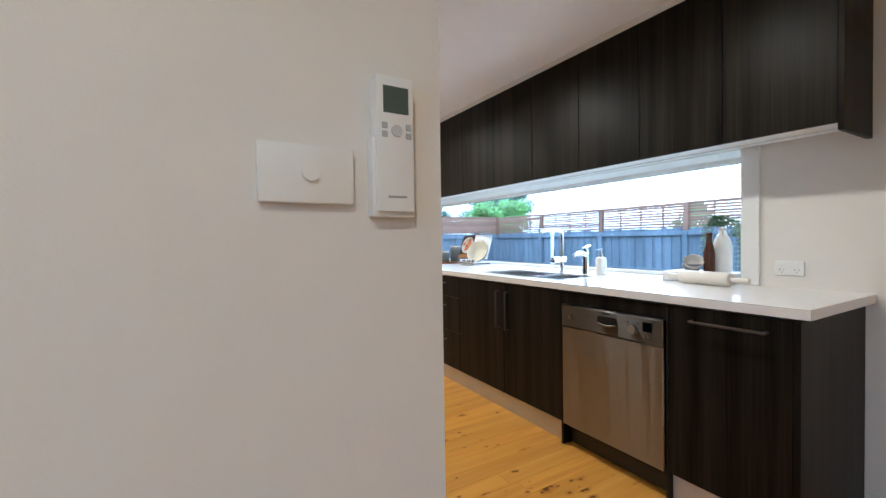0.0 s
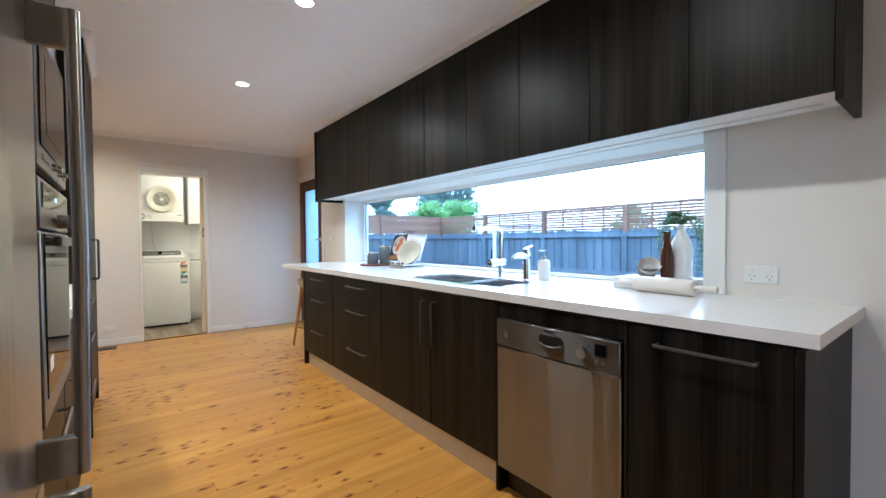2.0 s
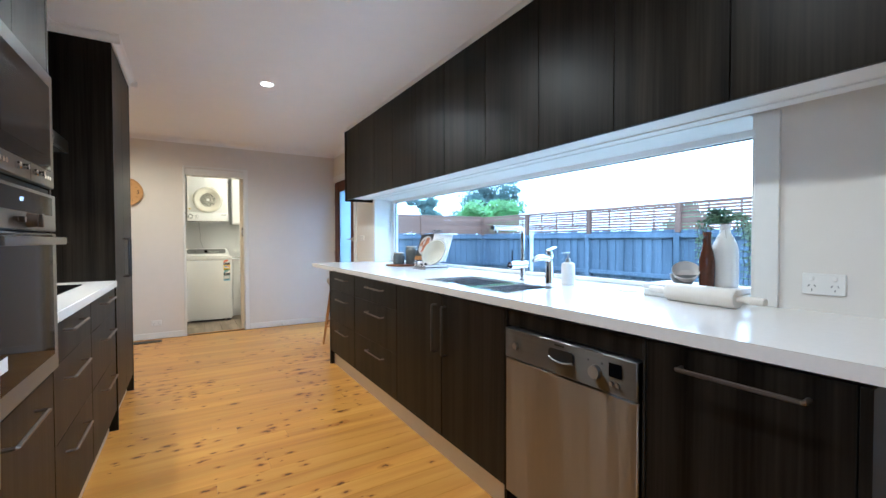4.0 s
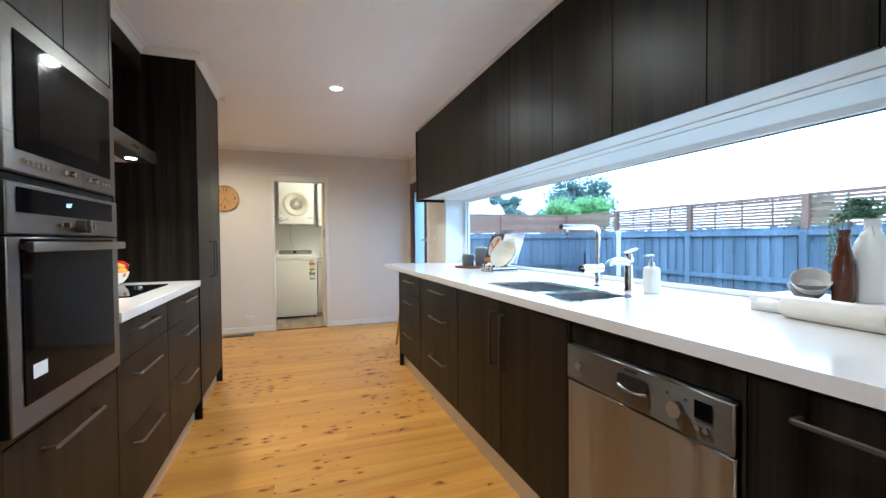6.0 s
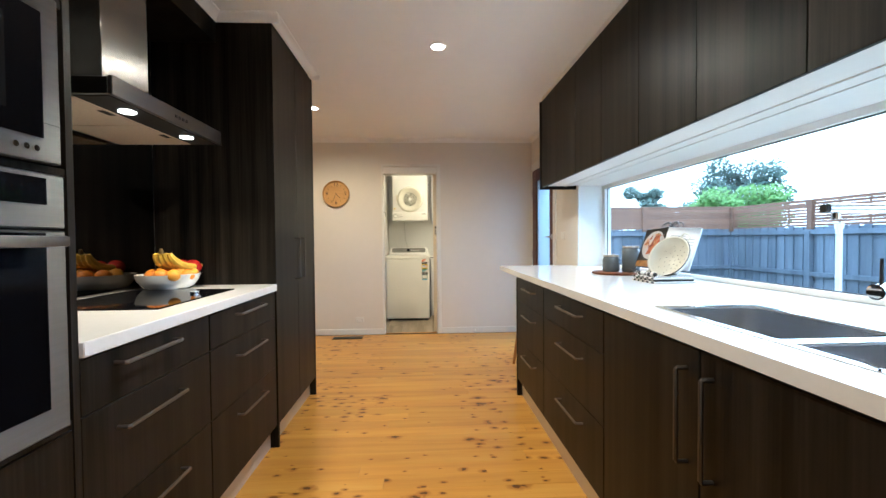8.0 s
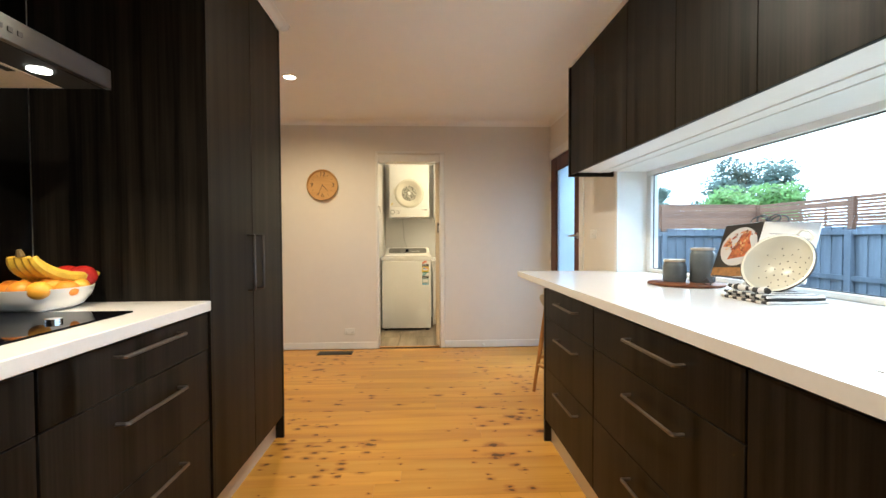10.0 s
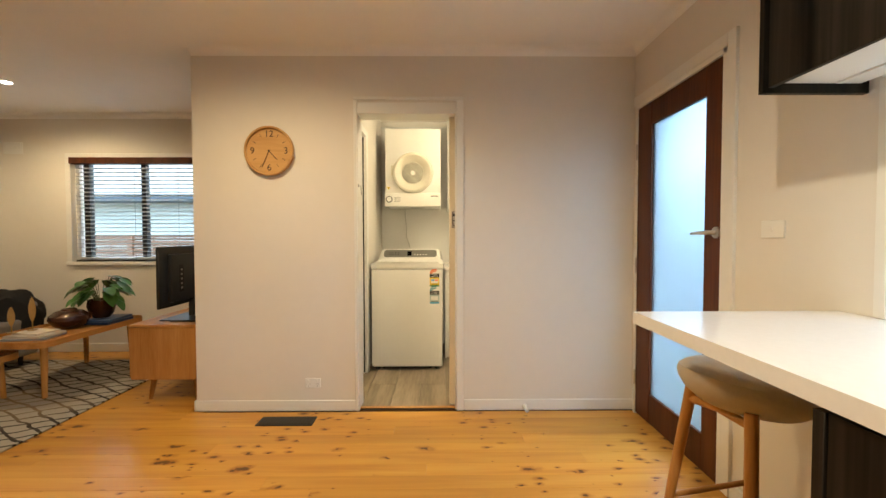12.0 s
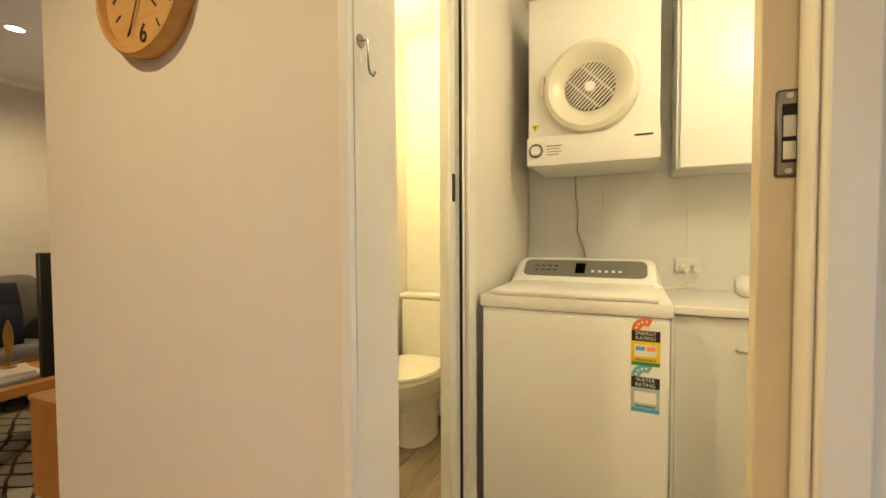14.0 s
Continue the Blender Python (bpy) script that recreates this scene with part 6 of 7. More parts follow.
part("louvre", boxed(0.10, 0.17, -0.36, 0.36, -0.004, 0.008, bev=0.002), M["white"], ac, "", Matrix.Translation((0, 0, 0.012)))
part("outlet", boxed(0.10, 0.165, -0.37, 0.37, 0.004, 0.02), M["gap"], ac, "", Matrix.Translation((0, 0, -0.006)))
wv = thing("wall_vent", (-3.02, LY, 2.11), "small white louvred wall vent", "vent")
part("frame", boxed(-0.10, 0.10, -0.006, 0, -0.06, 0.06, bev=0.002), M["trim"], wv)
for i in range(6):
    part("slat", boxed(-0.085, 0.085, -0.011, -0.006, -0.048 + i * 0.017, -0.040 + i * 0.017), M["trim"], wv)

# living room window with a venetian blind
w2 = thing("window_2", (-1.79, LY, 0), "white framed living room window", "window", kind="structure")
for a in ((-0.65, 0.65, 0.05, 0.10, 0.94, 0.985), (-0.65, 0.65, 0.05, 0.10, 1.955, 2.0), (-0.65, -0.605, 0.05, 0.10, 0.985, 1.955), (0.605, 0.65, 0.05, 0.10, 0.985, 1.955)):
    part("window_frame", boxed(*a, bev=0.003), M["trim"], w2)
part("mullion", boxed(0.035, 0.085, 0.045, 0.105, 0.985, 1.955, bev=0.003), M["black"], w2, "dark window mullion")
part("mullion", boxed(-0.56, -0.50, 0.045, 0.105, 0.985, 1.955, bev=0.003), M["black"], w2, "dark window mullion")
pn = part("pane", boxed(-0.605, 0.605, 0.073, 0.077, 0.985, 1.955), M["glass"], w2)
pn.visible_shadow = False
for a in ((-0.70, 0.70, -0.014, 0.0, 2.0, 2.055), (-0.70, -0.645, -0.014, 0.0, 0.90, 2.0), (0.645, 0.70, -0.014, 0.0, 0.90, 2.0), (-0.70, 0.70, -0.03, 0.04, 0.905, 0.94)):
    part("architrave", boxed(*a, bev=0.003), M["trim"], w2)
bl = thing("venetian_blind", (-1.79, LY + 0.022, 0), "open venetian blind with a red-brown timber headrail", "blind")
part("headrail", boxed(-0.655, 0.655, -0.045, 0.02, 1.95, 2.015, bev=0.003), M["door_wood"], bl, "red-brown timber headrail")
sl = finish(boxed(-0.62, 0.62, -0.020, 0.020, -0.0012, 0.0012), "slat", mat("blind_slat", (0.62, 0.62, 0.63), 0.4, vary=0.03))
for i in range(24):
    ob = new("slat", sl)
    ob.parent = bl
    ob.matrix_basis = pose(0, 0, 0.965 + i * 0.041, -8)
part("bottom_rail", boxed(-0.62, 0.62, -0.02, 0.02, 0.942, 0.955, bev=0.002), M["black"], bl)
for x in (-0.45, 0.0, 0.45):
    bm = bmesh.new()
    tube(bm, [(x, -0.021, 1.95), (x, -0.021, 0.95)], 0.0015, 5)
    part("cord", bm, M["black"], bl)

# ---- laundry ----
M["tile"] = grain("grey_wood_look_tile", (0.12, 0.092, 0.066), (0.30, 0.245, 0.185), 0.42, 1, fine=70, coarse=8, long=0.10)
xx, k = -0.19, 0
while xx < 2.68:
    yy = 6.625 - (0.45 if k % 2 else 0.0)
    while yy < 8.36:
        a, b = max(yy, 6.625), min(yy + 0.9, 8.36)
        if b - a > 0.02:
            ob = new("tile", finish(boxed(xx + 0.0015, min(xx + 0.20, 2.689) - 0.0015, a + 0.0015, b - 0.0015, -0.014, 0.0, bev=0.0008), "tile", M["tile"], False))
            ob.parent = tile_floor
        yy += 0.9
    xx += 0.20
    k += 1
solid("threshold", boxed(0.812, 1.47, 6.60, 6.632, 0.0, 0.006, bev=0.002), M["oak"], "narrow timber threshold strip in the doorway", "threshold", "structure")
# large white wall tiles behind the machines
M["wall_tile"] = mat("white_wall_tile", (0.74, 0.735, 0.72), 0.22, vary=0.02, scale=2)
wt_wall = bpy.data.objects["wall_laundry_north"]
for i in range(5):
    for j in range(8):
        x0, z0 = 0.725 + i * 0.40, j * 0.30
        ob = new("tile", finish(boxed(x0 + 0.0004, min(x0 + 0.40, 2.686) - 0.0004, 8.352, 8.3615, z0 + 0.0004, min(z0 + 0.30, CEIL) - 0.0004, bev=0.0005), "tile", M["wall_tile"], False))
        ob.parent = wt_wall
for i in range(2):
    for j in range(5):
        x0, z0 = -0.098 + i * 0.36, j * 0.246
        ob = new("tile", finish(boxed(x0 + 0.001, x0 + 0.359, 8.352, 8.3615, z0 + 0.001, z0 + 0.245, bev=0.0008), "tile", M["wall_tile"], False))
        ob.parent = wt_wall

wm = thing("washing_machine", (1.072, 7.43, 0), "white top-loading washing machine with rating stickers", "washing machine")
bm = boxed(-0.318, 0.318, 0.012, 0.60, 0.026, 0.905, bev=0.012, seg=2)
part("cabinet", bm, M["enamel"], wm)
part("front_panel", boxed(-0.312, 0.312, 0.0, 0.013, 0.034, 0.895, bev=0.006, seg=2), M["enamel"], wm)
part("kick", boxed(-0.22, 0.22, 0.02, 0.58, 0.012, 0.027), M["gap"], wm)
for x in (-0.27, 0.27):
    for y in (0.06, 0.55):
        bm = bmesh.new()
        cyl(bm, (x, y, 0.0), (x, y, 0.027), 0.025, 0.018, 12)
        part("foot", bm, M["black"], wm)
bm = bmesh.new()
box(bm, -0.325, 0.325, 0.004, 0.60, 0.906, 0.955, bev=0.010, seg=2)
part("top_deck", bm, M["enamel"], wm)
part("lid", boxed(-0.285, 0.285, 0.006, 0.40, 0.9555, 0.972, bev=0.006, seg=2), M["enamel"], wm)
bm = bmesh.new()
prof = [(0.40, 0.956), (0.415, 0.985), (0.52, 1.062), (0.56, 1.068), (0.598, 1.05), (0.598, 0.956)]
rows = [[bm.verts.new((x, y, 0.956 + (z - 0.956) * f)) for y, z in prof] for x, f in ((-0.315, 0.3), (-0.295, 0.85), (-0.27, 1.0), (0.27, 1.0), (0.295, 0.85), (0.315, 0.3))]
for r0, r1 in zip(rows, rows[1:]):
    for i in range(len(prof)):
        j = (i + 1) % len(prof)
        bm.faces.new((r0[i], r0[j], r1[j], r1[i]))
bm.faces.new(rows[0])
bm.faces.new(rows[-1])
bmesh.ops.recalc_face_normals(bm, faces=bm.faces)
cons = part("console", bm, M["enamel"], wm)
slope = math.atan2(1.062 - 0.985, 0.52 - 0.415)
CM = Matrix.Translation((0, 0.4675, 1.0235)) @ ROT(slope, 4, "X")
bm = bmesh.new()
prism(bm, rounded(-0.262, 0.262, -0.055, 0.056, 0.03), 0.001, 0.004)
part("control_strip", bm, mat("grey_console", (0.20, 0.195, 0.18), 0.35, 0.3, vary=0.04), cons, "grey control strip", CM)
part("display", boxed(-0.03, 0.012, -0.035, 0.032, 0.004, 0.006), M["oven_glass"], cons, "", CM)
for i in range(5):
    bm = bmesh.new()
    cyl(bm, (0.045 + i * 0.028, -0.02, 0.004), (0.045 + i * 0.028, -0.02, 0.0065), 0.007, seg=12)
    part("button", bm, M["white"], cons, "", CM)
for i in range(8):
    part("print_mark", boxed(-0.21 + (i % 4) * 0.028, -0.195 + (i % 4) * 0.028, -0.02 + (i // 4) * 0.03, -0.013 + (i // 4) * 0.03, 0.004, 0.0047), M["gap"], cons, "", CM)


def rating(z, words_text, arc, field, foot, extra):
    """An appliance rating sticker with an arched top."""
    ob = thing("rating_label", (1.318, 7.429, z), "printed %s rating sticker on the washing machine" % words_text.split()[0].lower(), "sticker", "rating stickers on the washing machine")
    bm = bmesh.new()
    prism(bm, [(-0.042, -0.085), (0.042, -0.085), (0.042, 0.03), (-0.042, 0.03)], 0, 0.0006)
    part("sheet", bm, field, ob, "", FACE)
    bm = bmesh.new()
    pts = [(0.042 * math.cos(radians(a)) + 0.0, 0.03 + 0.042 * math.sin(radians(a))) for a in range(0, 181, 12)]
    inn = [(0.016 * math.cos(radians(a)), 0.03 + 0.016 * math.sin(radians(a))) for a in range(180, -1, -12)]
    vo = [bm.verts.new((x, y, 0.0006)) for x, y in pts]
    vi = [bm.verts.new((x, y, 0.0006)) for x, y in inn[::-1]]
    for i in range(len(vo) - 1):
        if i > 4:
            bm.faces.new((vo[i], vo[i + 1], vi[i + 1], vi[i]))
    part("star_arc", bm, arc, ob, "", FACE)
    for i in range(4):
        a = radians(85 + 26 * i)
        bm = bmesh.new()
        cyl(bm, (0.029 * math.cos(a), 0.03 + 0.029 * math.sin(a), 0.0006), (0.029 * math.cos(a), 0.03 + 0.029 * math.sin(a), 0.001), 0.004, seg=5)
        part("star", bm, M["white"], ob, "", FACE)
    bm = bmesh.new()
    prism(bm, [(-0.042, -0.005), (0.042, -0.005), (0.042, 0.03), (-0.042, 0.03)], 0.0006, 0.001)
    part("heading_band", bm, M["black"], ob, "", FACE)
    for i, wd in enumerate(words_text.split()):
        words(wd, 0.0165, M["white"], ob, Matrix.Translation((0, -0.0011, 0.0205 - i * 0.016)) @ FACE, "heading", 0.0002)
    bm = bmesh.new()
    prism(bm, [(-0.032, -0.055), (0.032, -0.055), (0.032, -0.018), (-0.032, -0.018)], 0.0006, 0.001)
    part("panel", bm, M["white"], ob, "", FACE)
    for x0, c in extra:
        bm = bmesh.new()
        prism(bm, [(x0, -0.036), (x0 + 0.027, -0.036), (x0 + 0.027, -0.022), (x0, -0.022)], 0.001, 0.0013)
        part("figure_block", bm, c, ob, "", FACE)
    for i in range(3):
        bm = bmesh.new()
        prism(bm, [(-0.03, -0.064 - i * 0.0025), (0.03, -0.064 - i * 0.0025), (0.03, -0.063 - i * 0.0025), (-0.03, -0.063 - i * 0.0025)], 0.0006, 0.001)
        part("print_line", bm, M["black"], ob, "", FACE)
    bm = bmesh.new()
    prism(bm, [(-0.042, -0.085), (0.042, -0.085), (0.042, -0.073), (-0.042, -0.073)], 0.0006, 0.001)
    part("footer_band", bm, foot, ob, "", FACE)


flat = lambda nm, c: mat(nm, c, 0.5, vary=0.02)
rating(0.835, "ENERGY RATING", flat("print_orange", (0.75, 0.16, 0.05)), flat("print_yellow", (0.80, 0.55, 0.02)), flat("print_green", (0.03, 0.22, 0.12)),
       [(-0.029, flat("print_blue", (0.09, 0.35, 0.68))), (0.002, flat("print_salmon", (0.85, 0.28, 0.15)))])
rating(0.682, "WATER RATING", flat("print_teal", (0.16, 0.40, 0.45)), flat("print_pale_blue", (0.42, 0.52, 0.52)), flat("print_sky", (0.05, 0.40, 0.66)), [])

dr = thing("wall_dryer", (1.10, 7.90, 1.50), "white wall-mounted clothes dryer with a round door", "dryer")
part("cabinet", boxed(-0.275, 0.275, 0.0, 0.455, 0.0, 0.765, bev=0.008, seg=2), M["enamel"], dr)
cpn = part("control_panel", boxed(-0.278, 0.278, -0.022, 0.0, -0.005, 0.128, bev=0.008, seg=2), M["enamel"], dr)
bm = bmesh.new()
cyl(bm, (-0.235, -0.022, 0.065), (-0.235, -0.036, 0.065), 0.024, 0.021, 24)
part("knob", bm, M["white"], cpn)
bm = bmesh.new()
lathe(bm, [(0.024, 0.0), (0.033, 0.0), (0.033, 0.0012), (0.024, 0.0012)], 28, Matrix.Translation((-0.235, -0.0225, 0.065)) @ FACE)
part("knob_scale", bm, mat("scale_grey", (0.16, 0.16, 0.15), 0.5), cpn)
for i in range(4):
    part("print_line", boxed(-0.185, -0.13 + 0.012 * (i % 2), -0.0232, -0.0218, 0.042 + i * 0.013, 0.0445 + i * 0.013), M["gap"], cpn)
part("badge", boxed(0.18, 0.25, -0.0232, -0.0218, 0.092, 0.10), M["gap"], cpn)
RD = Matrix.Translation((0.0, 0.0, 0.327)) @ FACE
bm = bmesh.new()
lathe(bm, [(0.0, 0.012), (0.105, 0.012), (0.118, 0.020), (0.135, 0.040), (0.175, 0.052), (0.195, 0.042), (0.202, 0.018), (0.202, 0.0)], 48, RD)
rd = part("round_door", bm, M["cream"], dr, "cream round dryer door")
# near-black disc puts the shade between the grille bars into its colour
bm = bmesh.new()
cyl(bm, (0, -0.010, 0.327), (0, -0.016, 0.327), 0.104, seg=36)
part("grille_shade_back", bm, mat("grille_shadow", (0.018, 0.014, 0.010), 0.8), rd)
GR = Matrix.Translation((0, 0, 0.327)) @ ROT(radians(-45), 4, "Y")
for i in range(-7, 8):
    h = math.sqrt(max(0.0, 0.103 ** 2 - (i * 0.0135) ** 2))
    part("grille_bar", boxed(-h, h, -0.024, -0.017, i * 0.0135 - 0.0032, i * 0.0135 + 0.0032), M["cream"], rd, "", GR)
for i in (-1, 1):
    part("grille_rib", boxed(i * 0.04 - 0.003, i * 0.04 + 0.003, -0.0245, -0.0165, -0.094, 0.094), M["cream"], rd, "", GR)
bm = bmesh.new()
cyl(bm, (0, -0.016, 0.327), (0, -0.030, 0.327), 0.024, 0.021, 24)
part("hub", bm, M["white"], rd)
part("latch", boxed(-0.214, -0.196, -0.03, 0.0, 0.305, 0.40, bev=0.004), M["cream"], dr)
bm = bmesh.new()
prism(bm, [(-0.262, 0.19), (-0.225, 0.19), (-0.2435, 0.158)], 0.0, 0.0008)
part("warning_sticker", bm, flat("warning_yellow", (0.80, 0.60, 0.03)), dr, "yellow warning triangle", FACE)
bm = bmesh.new()
prism(bm, [(-0.247, 0.185), (-0.240, 0.185), (-0.2435, 0.170)], 0.0008, 0.0014)
part("warning_mark", bm, M["black"], dr, "", FACE)
bm = bmesh.new()
tube(bm, [(0.985, 8.33, 1.50), (0.985, 8.34, 1.40), (1.0, 8.34, 1.30), (0.995, 8.342, 1.2), (1.03, 8.342, 1.10), (1.05, 8.34, 1.0)], 0.004, 6)
solid("dryer_cord", bm, mat("pale_grey_cord", (0.42, 0.42, 0.41), 0.5), "pale grey power cord hanging below the dryer", "cord")

lc = thing("laundry_cabinet", (1.92, 7.78, 0), "white laundry base cabinet with doors", "cabinet")
part("carcass", boxed(-0.49, 0.75, 0.019, 0.57, 0.10, 0.868), M["enamel"], lc)
part("kickboard", boxed(-0.49, 0.75, 0.05, 0.065, 0.0, 0.10), M["trim"], lc)
part("side_panel", boxed(-0.502, -0.491, 0.0, 0.57, 0.0, 0.868), M["trim"], lc)
for x0, x1 in ((-0.49, 0.12), (0.122, 0.75)):
    d = part("door", boxed(x0 + 0.001, x1 - 0.001, 0.0, 0.018, 0.105, 0.862, bev=0.001), M["enamel"], lc)
    bm = bmesh.new()
    tube(bm, [(x0 + 0.20, 0.0, 0.745), (x0 + 0.20, -0.025, 0.745), (x0 + 0.40, -0.025, 0.745), (x0 + 0.40, 0.0, 0.745)], 0.005, 6)
    part("handle", bm, M["satin"], d)
solid("laundry_benchtop", boxed(1.405, 2.685, 7.76, 8.351, 0.869, 0.90, bev=0.003), M["stone"], "white laundry benchtop beside the washing machine", "worktop")
lu = thing("laundry_wall_cupboard", (2.06, 8.05, 1.468), "white laundry wall cupboard", "cabinet")
part("carcass", boxed(-0.608, 0.62, 0.019, 0.30, 0.0, 0.93), M["enamel"], lu)
for x0, x1 in ((-0.598, 0.0), (0.002, 0.62)):
    part("door", boxed(x0 + 0.001, x1 - 0.001, 0.0, 0.018, 0.004, 0.93, bev=0.001), M["enamel"], lu)
part("side_panel", boxed(-0.612, -0.6085, -0.001, 0.30, -0.002, 0.93), M["trim"], lu)
socket("power_point", Matrix.Translation((1.53, 8.352, 1.02)), "white double power point above the laundry bench")
for x, z in ((1.51, 1.012), (1.56, 1.012)):
    pl = thing("power_plug", (x, 8.34, z), "grey power plug with a drooping cord", "plug", "plugs in the laundry power point")
    bm = bmesh.new()
    cyl(bm, (0, 0.002, 0), (0, -0.028, -0.004), 0.016, 0.012, 14)
    part("plug_body", bm, M["white"], pl)
    bm = bmesh.new()
    tube(bm, [(0, -0.026, -0.006), (0.012, -0.034, -0.04), (0.0, -0.03, -0.08), (-0.06, -0.02, -0.103), (-0.14, -0.02, -0.112)], 0.0035, 6)
    part("cord", bm, M["white"], pl)
bm = bmesh.new()
lathe(bm, [(0, -0.16), (0.03, -0.158), (0.046, -0.14), (0.05, 0.0), (0.046, 0.14), (0.03, 0.158), (0, 0.16)], 24, ROT(radians(90), 4, "Y"))
for v in bm.verts:
    v.co += v.normal * 0.002 * noise.noise(v.co * 30)
solid("rolled_towel", bm, mat("white_terry", (0.74, 0.73, 0.70), 0.95, vary=0.05, scale=60, bump=0.8, bump_scale=250), "rolled white towel on the laundry bench", "towel", m=pose(1.84, 8.10, 0.952))
fan = thing("exhaust_fan", (1.165, 7.80, CEIL), "round white ceiling exhaust fan", "exhaust fan")
bm = bmesh.new()
lathe(bm, [(0.145, 0.0), (0.14, -0.014), (0.125, -0.018), (0.118, -0.010), (0.10, -0.008)], 36)
part("rim", bm, M["white"], fan)
bm = bmesh.new()
lathe(bm, [(0.0, -0.026), (0.08, -0.024), (0.095, -0.014), (0.095, -0.004), (0, -0.004)], 36)
part("cover", bm, M["white"], fan)
# unseen fixture added where the laundry's extra lamp hangs
ls = thing("laundry_fill_light", (1.95, 7.02, CEIL), "added round white ceiling light, lit, out of view", "ceiling light")
bm = bmesh.new()
lathe(bm, [(0.0, -0.05), (0.09, -0.046), (0.13, -0.028), (0.14, 0.0)], 32)
part("diffuser", bm, emit("laundry_fill_glow", (1.0, 0.86, 0.60), 4.0), ls)

# toilet
wc = thing("toilet", (0.135, 8.35, 0), "white ceramic toilet with a closed lid", "toilet")
bm = bmesh.new()
rings = []
for z, w, f, bk in ((0.0, 0.105, -0.45, -0.12), (0.03, 0.10, -0.44, -0.12), (0.20, 0.10, -0.46, -0.10), (0.28, 0.14, -0.54, -0.06), (0.35, 0.175, -0.62, -0.03), (0.40, 0.185, -0.64, -0.02)):
    cy, hy = (f + bk) / 2, (bk - f) / 2
    rings.append([bm.verts.new((w * math.cos(t) * (1.0 if math.sin(t) < 0 else 1.0), cy + hy * math.sin(t), z)) for t in [2 * math.pi * i / 32 for i in range(32)]])
for a, b in zip(rings, rings[1:]):
    for i in range(32):
        j = (i + 1) % 32
        bm.faces.new((a[i], a[j], b[j], b[i]))
bm.faces.new(rings[0][::-1])
bm.faces.new(rings[-1])
bmesh.ops.recalc_face_normals(bm, faces=bm.faces)
M["china"] = mat("vitreous_china", (0.80, 0.79, 0.76), 0.12, vary=0.01)
part("pan", bm, M["china"], wc)
for nm, z0, z1, s in (("seat", 0.402, 0.42, 1.0), ("lid", 0.4215, 0.445, 0.985)):
    bm = bmesh.new()
    prism(bm, [(0.187 * s * math.cos(t), -0.385 + 0.262 * s * math.sin(t)) for t in [2 * math.pi * i / 36 for i in range(36)]], z0, z1)
    bmesh.ops.bevel(bm, geom=[e for e in bm.edges if abs(e.verts[0].co.z - e.verts[1].co.z) < 1e-6], offset=0.006, segments=2, affect="EDGES")
    part(nm, bm, M["china"], wc)
part("cistern", boxed(-0.175, 0.175, -0.175, 0.0, 0.42, 0.79, bev=0.02, seg=3), M["china"], wc)
part("cistern_lid", boxed(-0.182, 0.182, -0.182, 0.0, 0.791, 0.82, bev=0.01, seg=2), M["china"], wc)
tr = thing("toilet_roll_holder", (-0.01, 7.98, 0), "standing toilet roll holder with a white roll", "toilet roll holder")
bm = bmesh.new()
cyl(bm, (0, 0, 0.0), (0, 0, 0.012), 0.07, seg=24)
cyl(bm, (0, 0, 0.012), (0, 0, 0.56), 0.008, seg=12)
part("stand", bm, M["chrome"], tr)
bm = bmesh.new()
lathe(bm, [(0.02, 0.42), (0.055, 0.42), (0.055, 0.52), (0.02, 0.52)], 28)
part("roll", bm, M["paper"], tr)

# ---- outdoors ----
bm = bmesh.new()
box(bm, -400, 400, -400, 400, -0.60, -0.50)
solid("ground", bm, M["lawn"], "dull green garden ground", "ground", "structure")
FX2, FC = 8.75, 11.0


